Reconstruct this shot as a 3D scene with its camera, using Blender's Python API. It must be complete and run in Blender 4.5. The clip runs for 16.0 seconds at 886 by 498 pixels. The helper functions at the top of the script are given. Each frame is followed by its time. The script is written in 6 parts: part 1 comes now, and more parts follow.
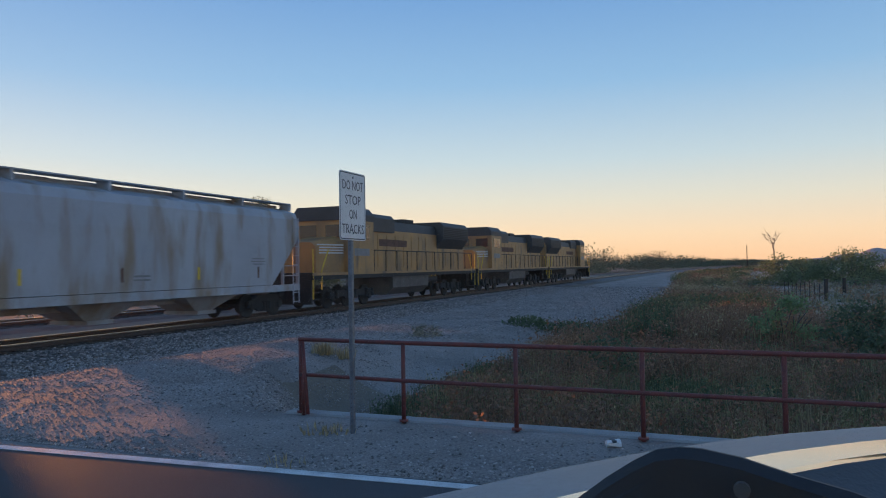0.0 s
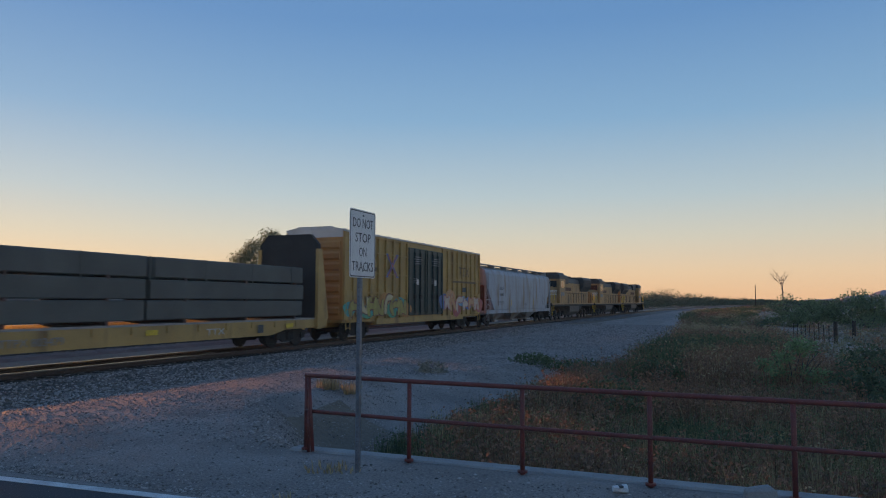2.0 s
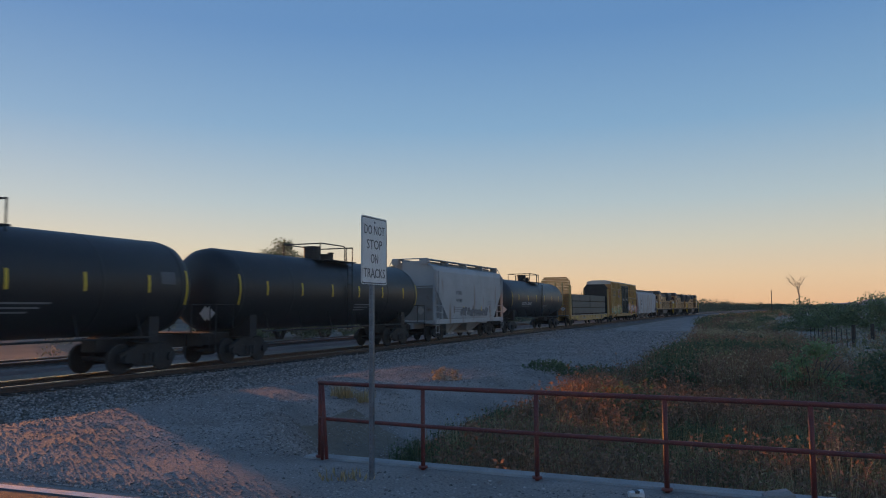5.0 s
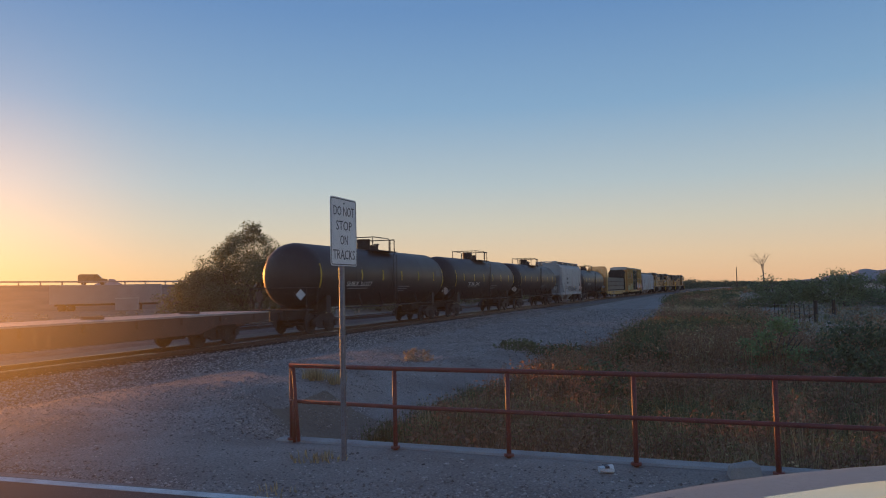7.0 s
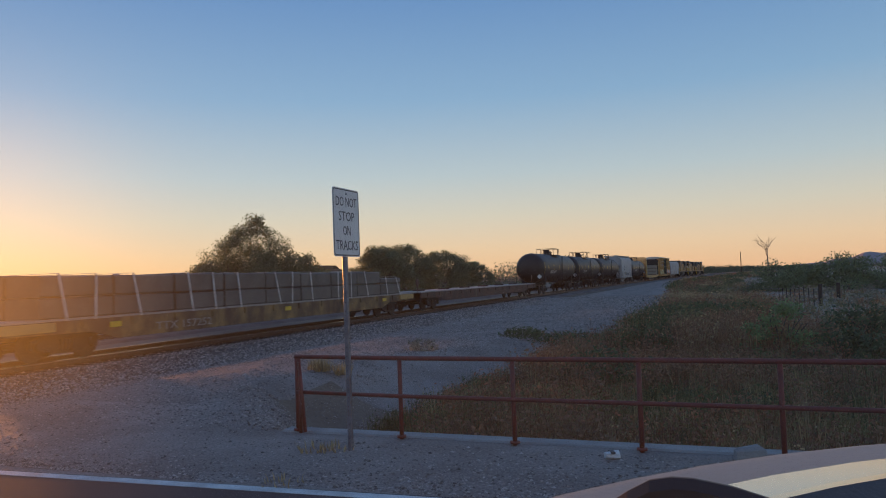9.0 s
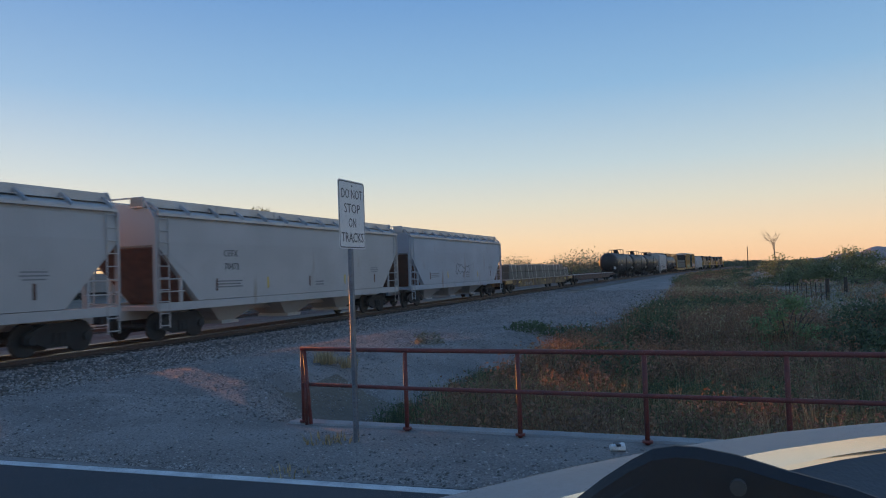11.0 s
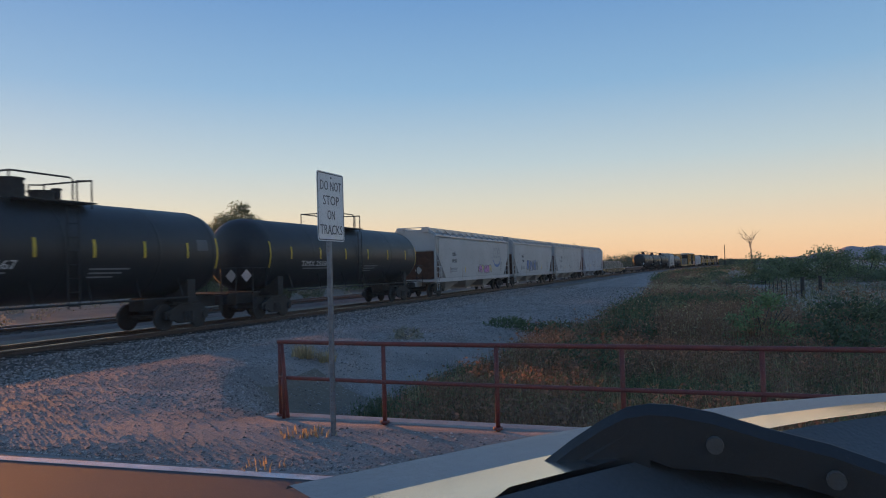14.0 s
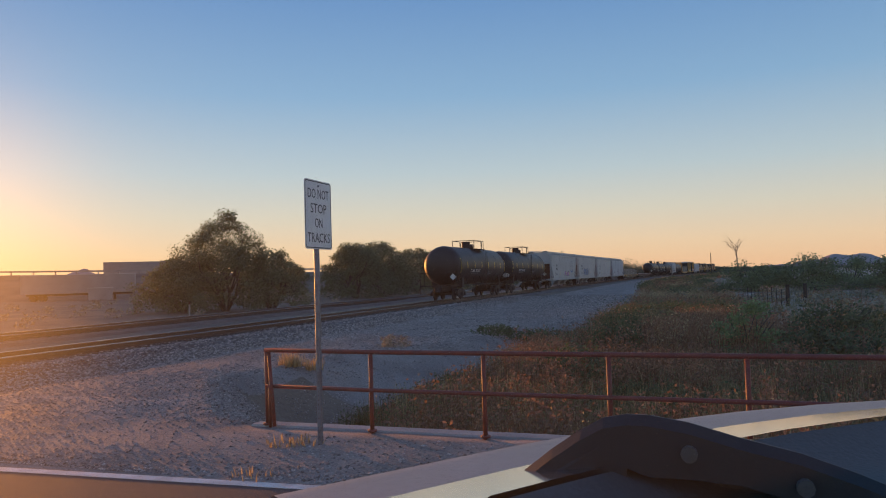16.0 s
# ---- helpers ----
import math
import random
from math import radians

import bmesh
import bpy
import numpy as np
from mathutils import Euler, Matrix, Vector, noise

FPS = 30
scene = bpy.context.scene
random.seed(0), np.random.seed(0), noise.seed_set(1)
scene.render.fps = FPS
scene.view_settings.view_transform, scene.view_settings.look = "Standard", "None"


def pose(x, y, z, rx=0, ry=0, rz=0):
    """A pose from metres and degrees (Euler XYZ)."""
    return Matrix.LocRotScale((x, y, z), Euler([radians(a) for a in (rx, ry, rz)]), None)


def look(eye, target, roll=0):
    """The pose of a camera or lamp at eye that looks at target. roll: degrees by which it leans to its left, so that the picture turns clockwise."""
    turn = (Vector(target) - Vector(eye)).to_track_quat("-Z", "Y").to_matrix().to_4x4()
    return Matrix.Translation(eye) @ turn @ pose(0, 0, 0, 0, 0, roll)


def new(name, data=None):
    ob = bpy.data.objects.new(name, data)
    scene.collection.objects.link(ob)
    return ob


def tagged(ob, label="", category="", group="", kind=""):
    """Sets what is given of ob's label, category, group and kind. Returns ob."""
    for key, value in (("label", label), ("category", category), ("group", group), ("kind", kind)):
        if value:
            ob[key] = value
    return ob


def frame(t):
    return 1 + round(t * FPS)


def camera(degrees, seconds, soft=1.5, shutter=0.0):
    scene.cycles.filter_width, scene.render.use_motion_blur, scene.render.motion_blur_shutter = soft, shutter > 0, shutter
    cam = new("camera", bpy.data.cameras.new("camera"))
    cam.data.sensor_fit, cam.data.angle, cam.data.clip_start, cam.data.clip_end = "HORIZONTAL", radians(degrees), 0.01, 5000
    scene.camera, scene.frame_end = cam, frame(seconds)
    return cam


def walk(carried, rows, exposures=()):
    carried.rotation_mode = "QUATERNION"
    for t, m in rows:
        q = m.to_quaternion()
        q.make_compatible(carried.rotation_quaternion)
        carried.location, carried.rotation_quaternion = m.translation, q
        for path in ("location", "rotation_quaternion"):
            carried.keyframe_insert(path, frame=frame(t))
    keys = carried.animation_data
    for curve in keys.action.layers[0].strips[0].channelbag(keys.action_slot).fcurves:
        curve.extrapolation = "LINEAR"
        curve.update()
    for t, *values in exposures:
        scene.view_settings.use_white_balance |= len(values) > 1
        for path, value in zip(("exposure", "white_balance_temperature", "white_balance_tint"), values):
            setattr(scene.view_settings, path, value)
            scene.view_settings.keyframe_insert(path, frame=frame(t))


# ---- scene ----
cam = camera(62.2, 16.0, soft=1.05, shutter=0.15)

PATH = [
    (0, (0.273, -0.055, 1.830), (-0.455, 1.807, 1.8780), -0.9),
    (0.5, (0.274, -0.062, 1.835), (-0.445, 1.803, 1.8814), -0.6),
    (1, (0.272, -0.094, 1.881), (-0.45, 1.769, 1.9602), 0.2),
    (1.5, (0.269, -0.097, 1.892), (-0.46, 1.76, 2.0265), 0.2),
    (2, (0.272, -0.104, 1.889), (-0.472, 1.747, 2.0288), 0.2),
    (2.5, (0.272, -0.105, 1.877), (-0.488, 1.741, 2.0080), -0.3),
    (3, (0.274, -0.098, 1.872), (-0.507, 1.738, 2.0110), -0.8),
    (3.5, (0.279, -0.099, 1.874), (-0.513, 1.731, 2.0270), -0.8),
    (4, (0.284, -0.102, 1.866), (-0.512, 1.725, 2.0320), -0.8),
    (6.5, (0.28, -0.071, 1.861), (-0.435, 1.791, 2.0022), -0.5),
    (7, (0.277, -0.069, 1.854), (-0.426, 1.8, 1.9642), -1.2),
    (7.5, (0.275, -0.06, 1.851), (-0.423, 1.813, 1.9355), -1.6),
    (8, (0.28, -0.053, 1.848), (-0.422, 1.818, 1.9216), -1.9),
    (8.5, (0.279, -0.062, 1.846), (-0.429, 1.807, 1.9201), -2.0),
    (9, (0.279, -0.063, 1.848), (-0.434, 1.804, 1.9301), -2.1),
    (11.5, (0.279, -0.05, 1.820), (-0.451, 1.812, 1.8846), -2.0),
    (12, (0.275, -0.045, 1.815), (-0.449, 1.819, 1.8793), -2.0),
    (12.5, (0.28, -0.046, 1.821), (-0.437, 1.82, 1.8820), -2.3),
    (13, (0.278, -0.037, 1.817), (-0.428, 1.833, 1.8773), -2.4),
    (13.5, (0.277, -0.022, 1.803), (-0.414, 1.854, 1.8597), -2.1),
    (14, (0.277, -0.022, 1.794), (-0.402, 1.859, 1.8490), -1.6),
    (14.5, (0.279, -0.027, 1.797), (-0.387, 1.858, 1.8582), -1.4),
    (15, (0.283, -0.025, 1.798), (-0.374, 1.863, 1.8648), -1.7),
    (15.5, (0.293, -0.037, 1.800), (-0.358, 1.853, 1.8702), -1.8),
    (16, (0.285, -0.032, 1.798), (-0.362, 1.859, 1.8730), -1.6),
]


# ---------------------------------------------------------------- camera path
# seconds, stops, kelvin, tint
EXPOSURES = [(0.0, 1.88, 6800, 11), (0.8, 1.84, 6800, 11), (2.0, 1.57, 6850, 11), (4.2, 1.53, 6850, 11), (6.5, 1.45, 6800, 11), (7.5, 1.52, 6850, 11), (9.2, 1.56, 6900, 11), (11.5, 1.82, 6800, 11), (13.0, 1.82, 6800, 11), (14.5, 1.64, 6850, 11), (16.0, 1.60, 6850, 11)]


def key_camera():
    walk(cam, [(t, look(eye, aim, roll)) for t, eye, aim, roll in PATH], EXPOSURES)


key_camera()

# ---------------------------------------------------------------- light
SUN_AZ = 56.0      # degrees to the left of +y
SUN_EL = 2.3
world = bpy.data.worlds.new("dusk_sky")
scene.world = world
world.use_nodes = True
wn = world.node_tree.nodes
sky = wn.new("ShaderNodeTexSky")
sky.sky_type = "NISHITA"
sky.sun_disc = False
sky.sun_elevation = radians(SUN_EL)
sky.sun_rotation = radians(-SUN_AZ)
sky.air_density, sky.dust_density, sky.ozone_density = 1.0, 0.3, 3.0
wn["Background"].inputs["Strength"].default_value = 0.15
wl = world.node_tree.links
even = wn.new("ShaderNodeGamma")      # desert haze evens out the glow
even.inputs["Gamma"].default_value = 0.62
wl.new(sky.outputs[0], even.inputs[0])
# clear dusk air: peach at the horizon, pale cyan above it, blue overhead
way = wn.new("ShaderNodeTexCoord")
split = wn.new("ShaderNodeSeparateXYZ")
wl.new(way.outputs["Generated"], split.inputs[0])
air = wn.new("ShaderNodeValToRGB")
AIR = ((0.0, (1.90, 1.20, 0.80)), (0.04, (1.82, 1.36, 0.97)), (0.085, (1.48, 1.40, 1.20)), (0.14, (1.06, 1.29, 1.42)), (0.24, (0.54, 0.95, 1.46)), (0.36, (0.30, 0.65, 1.30)), (1.0, (0.13, 0.31, 0.80)))
cr = air.color_ramp
while len(cr.elements) < len(AIR):
    cr.elements.new(0.5)
for el, (at, col) in zip(cr.elements, AIR):
    el.position, el.color = at, (*col, 1)
wl.new(split.outputs["Z"], air.inputs["Fac"])
both = wn.new("ShaderNodeMix")
both.data_type = "RGBA"
both.inputs["Factor"].default_value = 0.86
rich = wn.new("ShaderNodeHueSaturation")
rich.inputs["Saturation"].default_value = 1.35
wl.new(even.outputs[0], rich.inputs["Color"])
wl.new(rich.outputs[0], both.inputs["A"])
wl.new(air.outputs["Color"], both.inputs["B"])
wl.new(both.outputs["Result"], wn["Background"].inputs[0])
sun = new("sun", bpy.data.lights.new("sun", "SUN"))
sun.data.energy, sun.data.angle, sun.data.color = 1.75, radians(1.2), (1.0, 0.37, 0.08)
sd = Vector((-math.sin(radians(SUN_AZ)) * math.cos(radians(SUN_EL)), math.cos(radians(SUN_AZ)) * math.cos(radians(SUN_EL)), math.sin(radians(SUN_EL))))
sun.matrix_world = look(sd * 200, (0, 0, 0))


# ---------------------------------------------------------------- mesh builder
class Geo:
    """Vertices and faces of one mesh."""

    def __init__(self):
        self.v, self.f, self.m = [], [], []

    def face(self, *idx, m=0):
        self.f.append(tuple(idx))
        self.m.append(m)

    def add(self, pts, faces, m=0):
        n = len(self.v)
        self.v += [tuple(p) for p in pts]
        for f in faces:
            self.f.append(tuple(n + i for i in f))
            self.m.append(m)
        return self

    def box(self, x0, x1, y0, y1, z0, z1, m=0, c=0.0):
        """A box; c: chamfer of the four long edges round z."""
        if c <= 0:
            p = [(x, y, z) for z in (z0, z1) for x, y in ((x0, y0), (x1, y0), (x1, y1), (x0, y1))]
            return self.add(p, [(3, 2, 1, 0), (4, 5, 6, 7), (0, 1, 5, 4), (1, 2, 6, 5), (2, 3, 7, 6), (3, 0, 4, 7)], m)
        prof = [(x0 + c, y0), (x1 - c, y0), (x1, y0 + c), (x1, y1 - c), (x1 - c, y1), (x0 + c, y1), (x0, y1 - c), (x0, y0 + c)]
        return self.loft([[(x, y, z0) for x, y in prof], [(x, y, z1) for x, y in prof]], m)

    def loft(self, rings, m=0, caps=True, closed=True):
        n = len(rings[0])
        s = len(self.v)
        for r in rings:
            self.v += [tuple(p) for p in r]
        for k in range(len(rings) - 1):
            for i in range(n if closed else n - 1):
                j = (i + 1) % n
                self.f.append((s + k * n + i, s + k * n + j, s + (k + 1) * n + j, s + (k + 1) * n + i))
                self.m.append(m)
        if caps:
            self.f += [tuple(s + i for i in reversed(range(n))), tuple(s + (len(rings) - 1) * n + i for i in range(n))]
            self.m += [m, m]
        return self

    def tube(self, pts, r, n=6, m=0, taper=None):
        """A round bar along a line of points."""
        pts = [Vector(p) for p in pts]
        rings = []
        for k, p in enumerate(pts):
            d = (pts[min(k + 1, len(pts) - 1)] - pts[max(k - 1, 0)]).normalized()
            a = d.orthogonal().normalized() if abs(d.z) > 0.9 else d.cross(Vector((0, 0, 1))).normalized()
            b = d.cross(a)
            rr = r if taper is None else r + (taper - r) * k / (len(pts) - 1)
            rings.append([p + (a * math.cos(t) + b * math.sin(t)) * rr for t in (math.tau * i / n for i in range(n))])
        return self.loft(rings, m)

    def prism_y(self, prof, y0, y1, m=0):
        """A profile in x, z drawn out along y."""
        return self.loft([[(x, y0, z) for x, z in prof], [(x, y1, z) for x, z in prof]], m)

    def prism_x(self, prof, x0, x1, m=0):
        """A profile in y, z drawn out along x."""
        return self.loft([[(x0, y, z) for y, z in prof], [(x1, y, z) for y, z in prof]], m)

    def wheel_x(self, cx, cy, cz, r, w, n=20, m=0):
        """A disc with its axle along x."""
        def ring(x, q):
            return [(x, cy + q * math.cos(t), cz + q * math.sin(t)) for t in (math.tau * i / n for i in range(n))]
        return self.loft([ring(cx - w / 2, r * 0.94), ring(cx - w * 0.35, r), ring(cx + w * 0.35, r), ring(cx + w / 2, r * 0.94)], m)

    def mesh(self, name, mats, smooth=False, recalc=True):
        me = bpy.data.meshes.new(name)
        me.from_pydata(self.v, [], self.f)
        for mt in mats:
            me.materials.append(mt)
        if len(mats) > 1:
            me.polygons.foreach_set("material_index", self.m)
        if recalc:
            bm = bmesh.new()
            bm.from_mesh(me)
            bmesh.ops.recalc_face_normals(bm, faces=bm.faces)
            bm.to_mesh(me)
            bm.free()
        if smooth:
            me.polygons.foreach_set("use_smooth", [True] * len(me.polygons))
        me.update()
        return me


def part(name, g, mats, parent=None, label="", at=None, smooth=False):
    """One mesh object under a thing or a part. g: a Geo or a mesh."""
    if not isinstance(mats, (list, tuple)):
        mats = [mats]
    me = g.mesh(name, mats, smooth) if isinstance(g, Geo) else g
    ob = new(name, me)
    if parent is not None:
        ob.parent = parent
    if at is not None:
        ob.matrix_basis = at
    if label:
        tagged(ob, label)
    return ob


def thing(name, label, category, group="", kind="", at=None):
    ob = new(name)
    ob.empty_display_size = 0.3
    if at is not None:
        ob.matrix_basis = at
    return tagged(ob, label, category, group, kind)


def text_geo(body, size, mat, name="lettering", depth=0.004, align="CENTER"):
    """Raised letters of the built-in font, lying in the x, y plane, as a mesh."""
    cu = bpy.data.curves.new(name, "FONT")
    cu.body, cu.size, cu.extrude, cu.align_x, cu.resolution_u = body, size, depth, align, 2
    ob = bpy.data.objects.new(name, cu)
    scene.collection.objects.link(ob)
    me = bpy.data.meshes.new_from_object(ob.evaluated_get(bpy.context.evaluated_depsgraph_get()))
    bpy.data.objects.remove(ob)
    bpy.data.curves.remove(cu)
    me.name = name
    me.materials.clear()
    me.materials.append(mat)
    return me


# ---------------------------------------------------------------- materials
def material(name, base, dark=None, rough=0.7, metal=0.0, scale=3.0, fine=60.0, bump=0.1, rust=None, rust_amount=0.0, spread=0.25, coat=0.0, object_random=0.0):
    """Two scales of colour variation, relief, and stains or rust with a shape of their own."""
    mt = bpy.data.materials.new(name)
    mt.use_nodes = True
    nt = mt.node_tree
    n, l = nt.nodes, nt.links
    b = n["Principled BSDF"]
    b.inputs["Metallic"].default_value = metal
    if coat:
        b.inputs["Coat Weight"].default_value = coat
    tc = n.new("ShaderNodeTexCoord")
    big = n.new("ShaderNodeTexNoise")
    big.inputs["Scale"].default_value, big.inputs["Detail"].default_value = scale, 6
    small = n.new("ShaderNodeTexNoise")
    small.inputs["Scale"].default_value, small.inputs["Detail"].default_value = fine, 4
    l.new(tc.outputs["Object"], big.inputs["Vector"])
    l.new(tc.outputs["Object"], small.inputs["Vector"])
    dark = dark or tuple(c * (1 - spread) for c in base)
    mix = n.new("ShaderNodeMix")
    mix.data_type = "RGBA"
    ramp = n.new("ShaderNodeValToRGB")
    ramp.color_ramp.elements[0].position, ramp.color_ramp.elements[1].position = 0.35, 0.65
    l.new(big.outputs["Fac"], ramp.inputs["Fac"])
    l.new(ramp.outputs["Color"], mix.inputs["Factor"])
    mix.inputs["A"].default_value, mix.inputs["B"].default_value = (*dark, 1), (*base, 1)
    grain = n.new("ShaderNodeMix")
    grain.data_type, grain.blend_type = "RGBA", "MULTIPLY"
    g2 = n.new("ShaderNodeMapRange")
    g2.inputs["To Min"].default_value, g2.inputs["To Max"].default_value = 1 - spread, 1 + spread
    l.new(small.outputs["Fac"], g2.inputs["Value"])
    grain.inputs["Factor"].default_value = 1
    l.new(mix.outputs["Result"], grain.inputs["A"])
    l.new(g2.outputs["Result"], grain.inputs["B"])
    col = grain.outputs["Result"]
    if rust:
        st = n.new("ShaderNodeTexNoise")
        mp = n.new("ShaderNodeMapping")
        mp.inputs["Scale"].default_value = (1, 1, 0.25)
        l.new(tc.outputs["Object"], mp.inputs["Vector"])
        l.new(mp.outputs["Vector"], st.inputs["Vector"])
        st.inputs["Scale"].default_value, st.inputs["Detail"].default_value = 1.4, 8
        r2 = n.new("ShaderNodeValToRGB")
        r2.color_ramp.elements[0].position, r2.color_ramp.elements[1].position = 0.66 - rust_amount * 0.3, 0.8 - rust_amount * 0.2
        l.new(st.outputs["Fac"], r2.inputs["Fac"])
        m3 = n.new("ShaderNodeMix")
        m3.data_type = "RGBA"
        l.new(r2.outputs["Color"], m3.inputs["Factor"])
        l.new(col, m3.inputs["A"])
        m3.inputs["B"].default_value = (*rust, 1)
        col = m3.outputs["Result"]
    if object_random:
        oi = n.new("ShaderNodeObjectInfo")
        gi = n.new("ShaderNodeNewGeometry")
        sm = n.new("ShaderNodeMath")
        sm.operation = "ADD"
        l.new(oi.outputs["Random"], sm.inputs[0])
        l.new(gi.outputs["Random Per Island"], sm.inputs[1])
        wr = n.new("ShaderNodeMath")
        wr.operation = "FRACT"
        l.new(sm.outputs[0], wr.inputs[0])
        mr = n.new("ShaderNodeMapRange")
        mr.inputs["To Min"].default_value, mr.inputs["To Max"].default_value = 1 - object_random, 1 + object_random
        l.new(wr.outputs[0], mr.inputs["Value"])
        m4 = n.new("ShaderNodeMix")
        m4.data_type, m4.blend_type = "RGBA", "MULTIPLY"
        m4.inputs["Factor"].default_value = 1
        l.new(col, m4.inputs["A"])
        l.new(mr.outputs["Result"], m4.inputs["B"])
        col = m4.outputs["Result"]
    l.new(col, b.inputs["Base Color"])
    rr = n.new("ShaderNodeMapRange")
    rr.inputs["To Min"].default_value, rr.inputs["To Max"].default_value = max(0.02, rough - 0.1), min(1, rough + 0.1)
    l.new(big.outputs["Fac"], rr.inputs["Value"])
    l.new(rr.outputs["Result"], b.inputs["Roughness"])
    if bump:
        bp = n.new("ShaderNodeBump")
        bp.inputs["Strength"].default_value, bp.inputs["Distance"].default_value = bump, 0.03
        l.new(small.outputs["Fac"], bp.inputs["Height"])
        l.new(bp.outputs["Normal"], b.inputs["Normal"])
    return mt


M = {}
M["gravel"] = material("gravel", (0.33, 0.278, 0.245), (0.21, 0.175, 0.153), 0.95, scale=0.7, fine=34, bump=0.6, spread=0.8)
M["track_road"] = material("packed_gravel", (0.30, 0.252, 0.222), (0.205, 0.17, 0.15), 0.95, scale=0.45, fine=26, bump=0.8, spread=0.6)
M["soil"] = material("dry_soil", (0.19, 0.145, 0.105), (0.12, 0.095, 0.07), 0.97, scale=0.25, fine=12, bump=0.8, spread=0.35)
M["ballast"] = material("ballast_rock", (0.19, 0.172, 0.16), (0.09, 0.08, 0.075), 0.95, scale=1.2, fine=14, bump=1.0, spread=0.5)
M["asphalt"] = material("asphalt", (0.062, 0.062, 0.066), (0.045, 0.045, 0.048), 0.9, scale=0.6, fine=90, bump=0.4, spread=0.3)
M["line_paint"] = material("road_paint", (0.72, 0.71, 0.68), (0.5, 0.49, 0.47), 0.8, scale=4, fine=60, bump=0.2, rust=(0.2, 0.19, 0.18), rust_amount=0.1)
M["stone"] = material("broken_stone", (0.36, 0.315, 0.285), (0.22, 0.19, 0.17), 0.95, scale=6, fine=40, bump=0.4, object_random=0.65)
M["sand"] = material("pale_dry_ground", (0.38, 0.32, 0.26), (0.26, 0.22, 0.17), 0.97, scale=0.2, fine=9, bump=0.7, spread=0.35)
M["siding_rock"] = material("rust_stained_ballast", (0.17, 0.115, 0.09), (0.10, 0.07, 0.058), 0.95, scale=1.2, fine=14, bump=1.0, spread=0.4)
M["concrete"] = material("concrete", (0.36, 0.35, 0.33), (0.26, 0.25, 0.24), 0.9, scale=2, fine=50, bump=0.3, spread=0.2)
M["red_paint"] = material("red_oxide_paint", (0.21, 0.045, 0.034), (0.14, 0.034, 0.028), 0.55, scale=8, fine=80, bump=0.2, rust=(0.10, 0.045, 0.03), rust_amount=0.15)
M["galv"] = material("galvanised_steel", (0.22, 0.25, 0.28), (0.15, 0.17, 0.20), 0.5, metal=0.6, scale=10, fine=60, bump=0.1)
M["sign_white"] = material("sign_sheeting", (0.78, 0.78, 0.77), (0.70, 0.70, 0.69), 0.45, scale=6, fine=40, bump=0.02, spread=0.06)
M["sign_black"] = material("sign_ink", (0.10, 0.10, 0.11), rough=0.6, bump=0.0)
M["rail"] = material("rail_steel", (0.10, 0.065, 0.05), (0.07, 0.045, 0.035), 0.7, metal=0.3, scale=6, fine=60, bump=0.2)
M["rail_head"] = material("worn_rail_head", (0.62, 0.60, 0.58), rough=0.18, metal=1.0, scale=3, fine=30, bump=0.02, spread=0.08)
M["tie"] = material("timber_tie", (0.085, 0.065, 0.05), (0.05, 0.04, 0.032), 0.95, scale=5, fine=40, bump=0.6, object_random=0.3)

# ---------------------------------------------------------------- lie of the land
TRACK_X, RAIL_Z = -18.1, -0.04
SIDING_X = -26.4
BANK = [(8.0, -5.0), (8.7, -6.1), (9.8, -6.9), (12.2, -8.6), (14, -8.4), (17.4, -8.5), (19.2, -7.5), (24, -6.9), (31, -5.6), (47, -5.6), (88, -6.6), (110, -8.6), (158, -11.0), (200, -10.4), (260, -6.0), (400, 9.0), (700, 66.0)]


def bend(y):
    """How far the line has swung to the right at y."""
    return max(0.0, y - 70.0) ** 2 / 5000.0


def lerp_table(tab, y):
    if y <= tab[0][0]:
        return tab[0][1]
    for (a, p), (b, q) in zip(tab, tab[1:]):
        if y <= b:
            return p + (q - p) * (y - a) / (b - a)
    return tab[-1][1]


def smooth(t):
    t = min(1.0, max(0.0, t))
    return t * t * (3 - 2 * t)


def ground_z(x, y):
    base = -0.017 * min(30.0, max(0.0, y - 9.0)) if y > 9 else 0.0
    z = base
    if x < -11:
        z = base + (-0.35 - base) * smooth((-x - 11) / 2.5)
    if y > 7.98:
        e = lerp_table(BANK, y) + 0.25 * noise.noise((x * 0.3, y * 0.3, 0))
        deep = 1.2 - 0.45 * smooth((y - 9) / 7) - 0.3 * smooth((y - 16) / 14)
        down = smooth((x - e) / 2.0)
        far_side = smooth((x - 3.0) / 4.0)
        z -= deep * down * (1 - 0.75 * far_side)
        if down > 0.5:
            z += 0.16 * noise.noise((x * 0.35, y * 0.35, 4.0)) + 0.05 * noise.noise((x * 1.3, y * 1.3, 2.0))
    if y > 5.9:
        z += 0.014 * noise.noise((x * 0.8, y * 0.8, 9.0)) * (1 if x > -14 else 0.2)
    return z


def axis_steps(near0, near1, step, far0, far1, grow):
    vals = [near0 + step * i for i in range(int((near1 - near0) / step) + 1)]
    s = step
    while vals[-1] < far1:
        s *= grow
        vals.append(vals[-1] + s)
    s = step
    while vals[0] > far0:
        s *= grow
        vals.insert(0, vals[0] - s)
    return vals


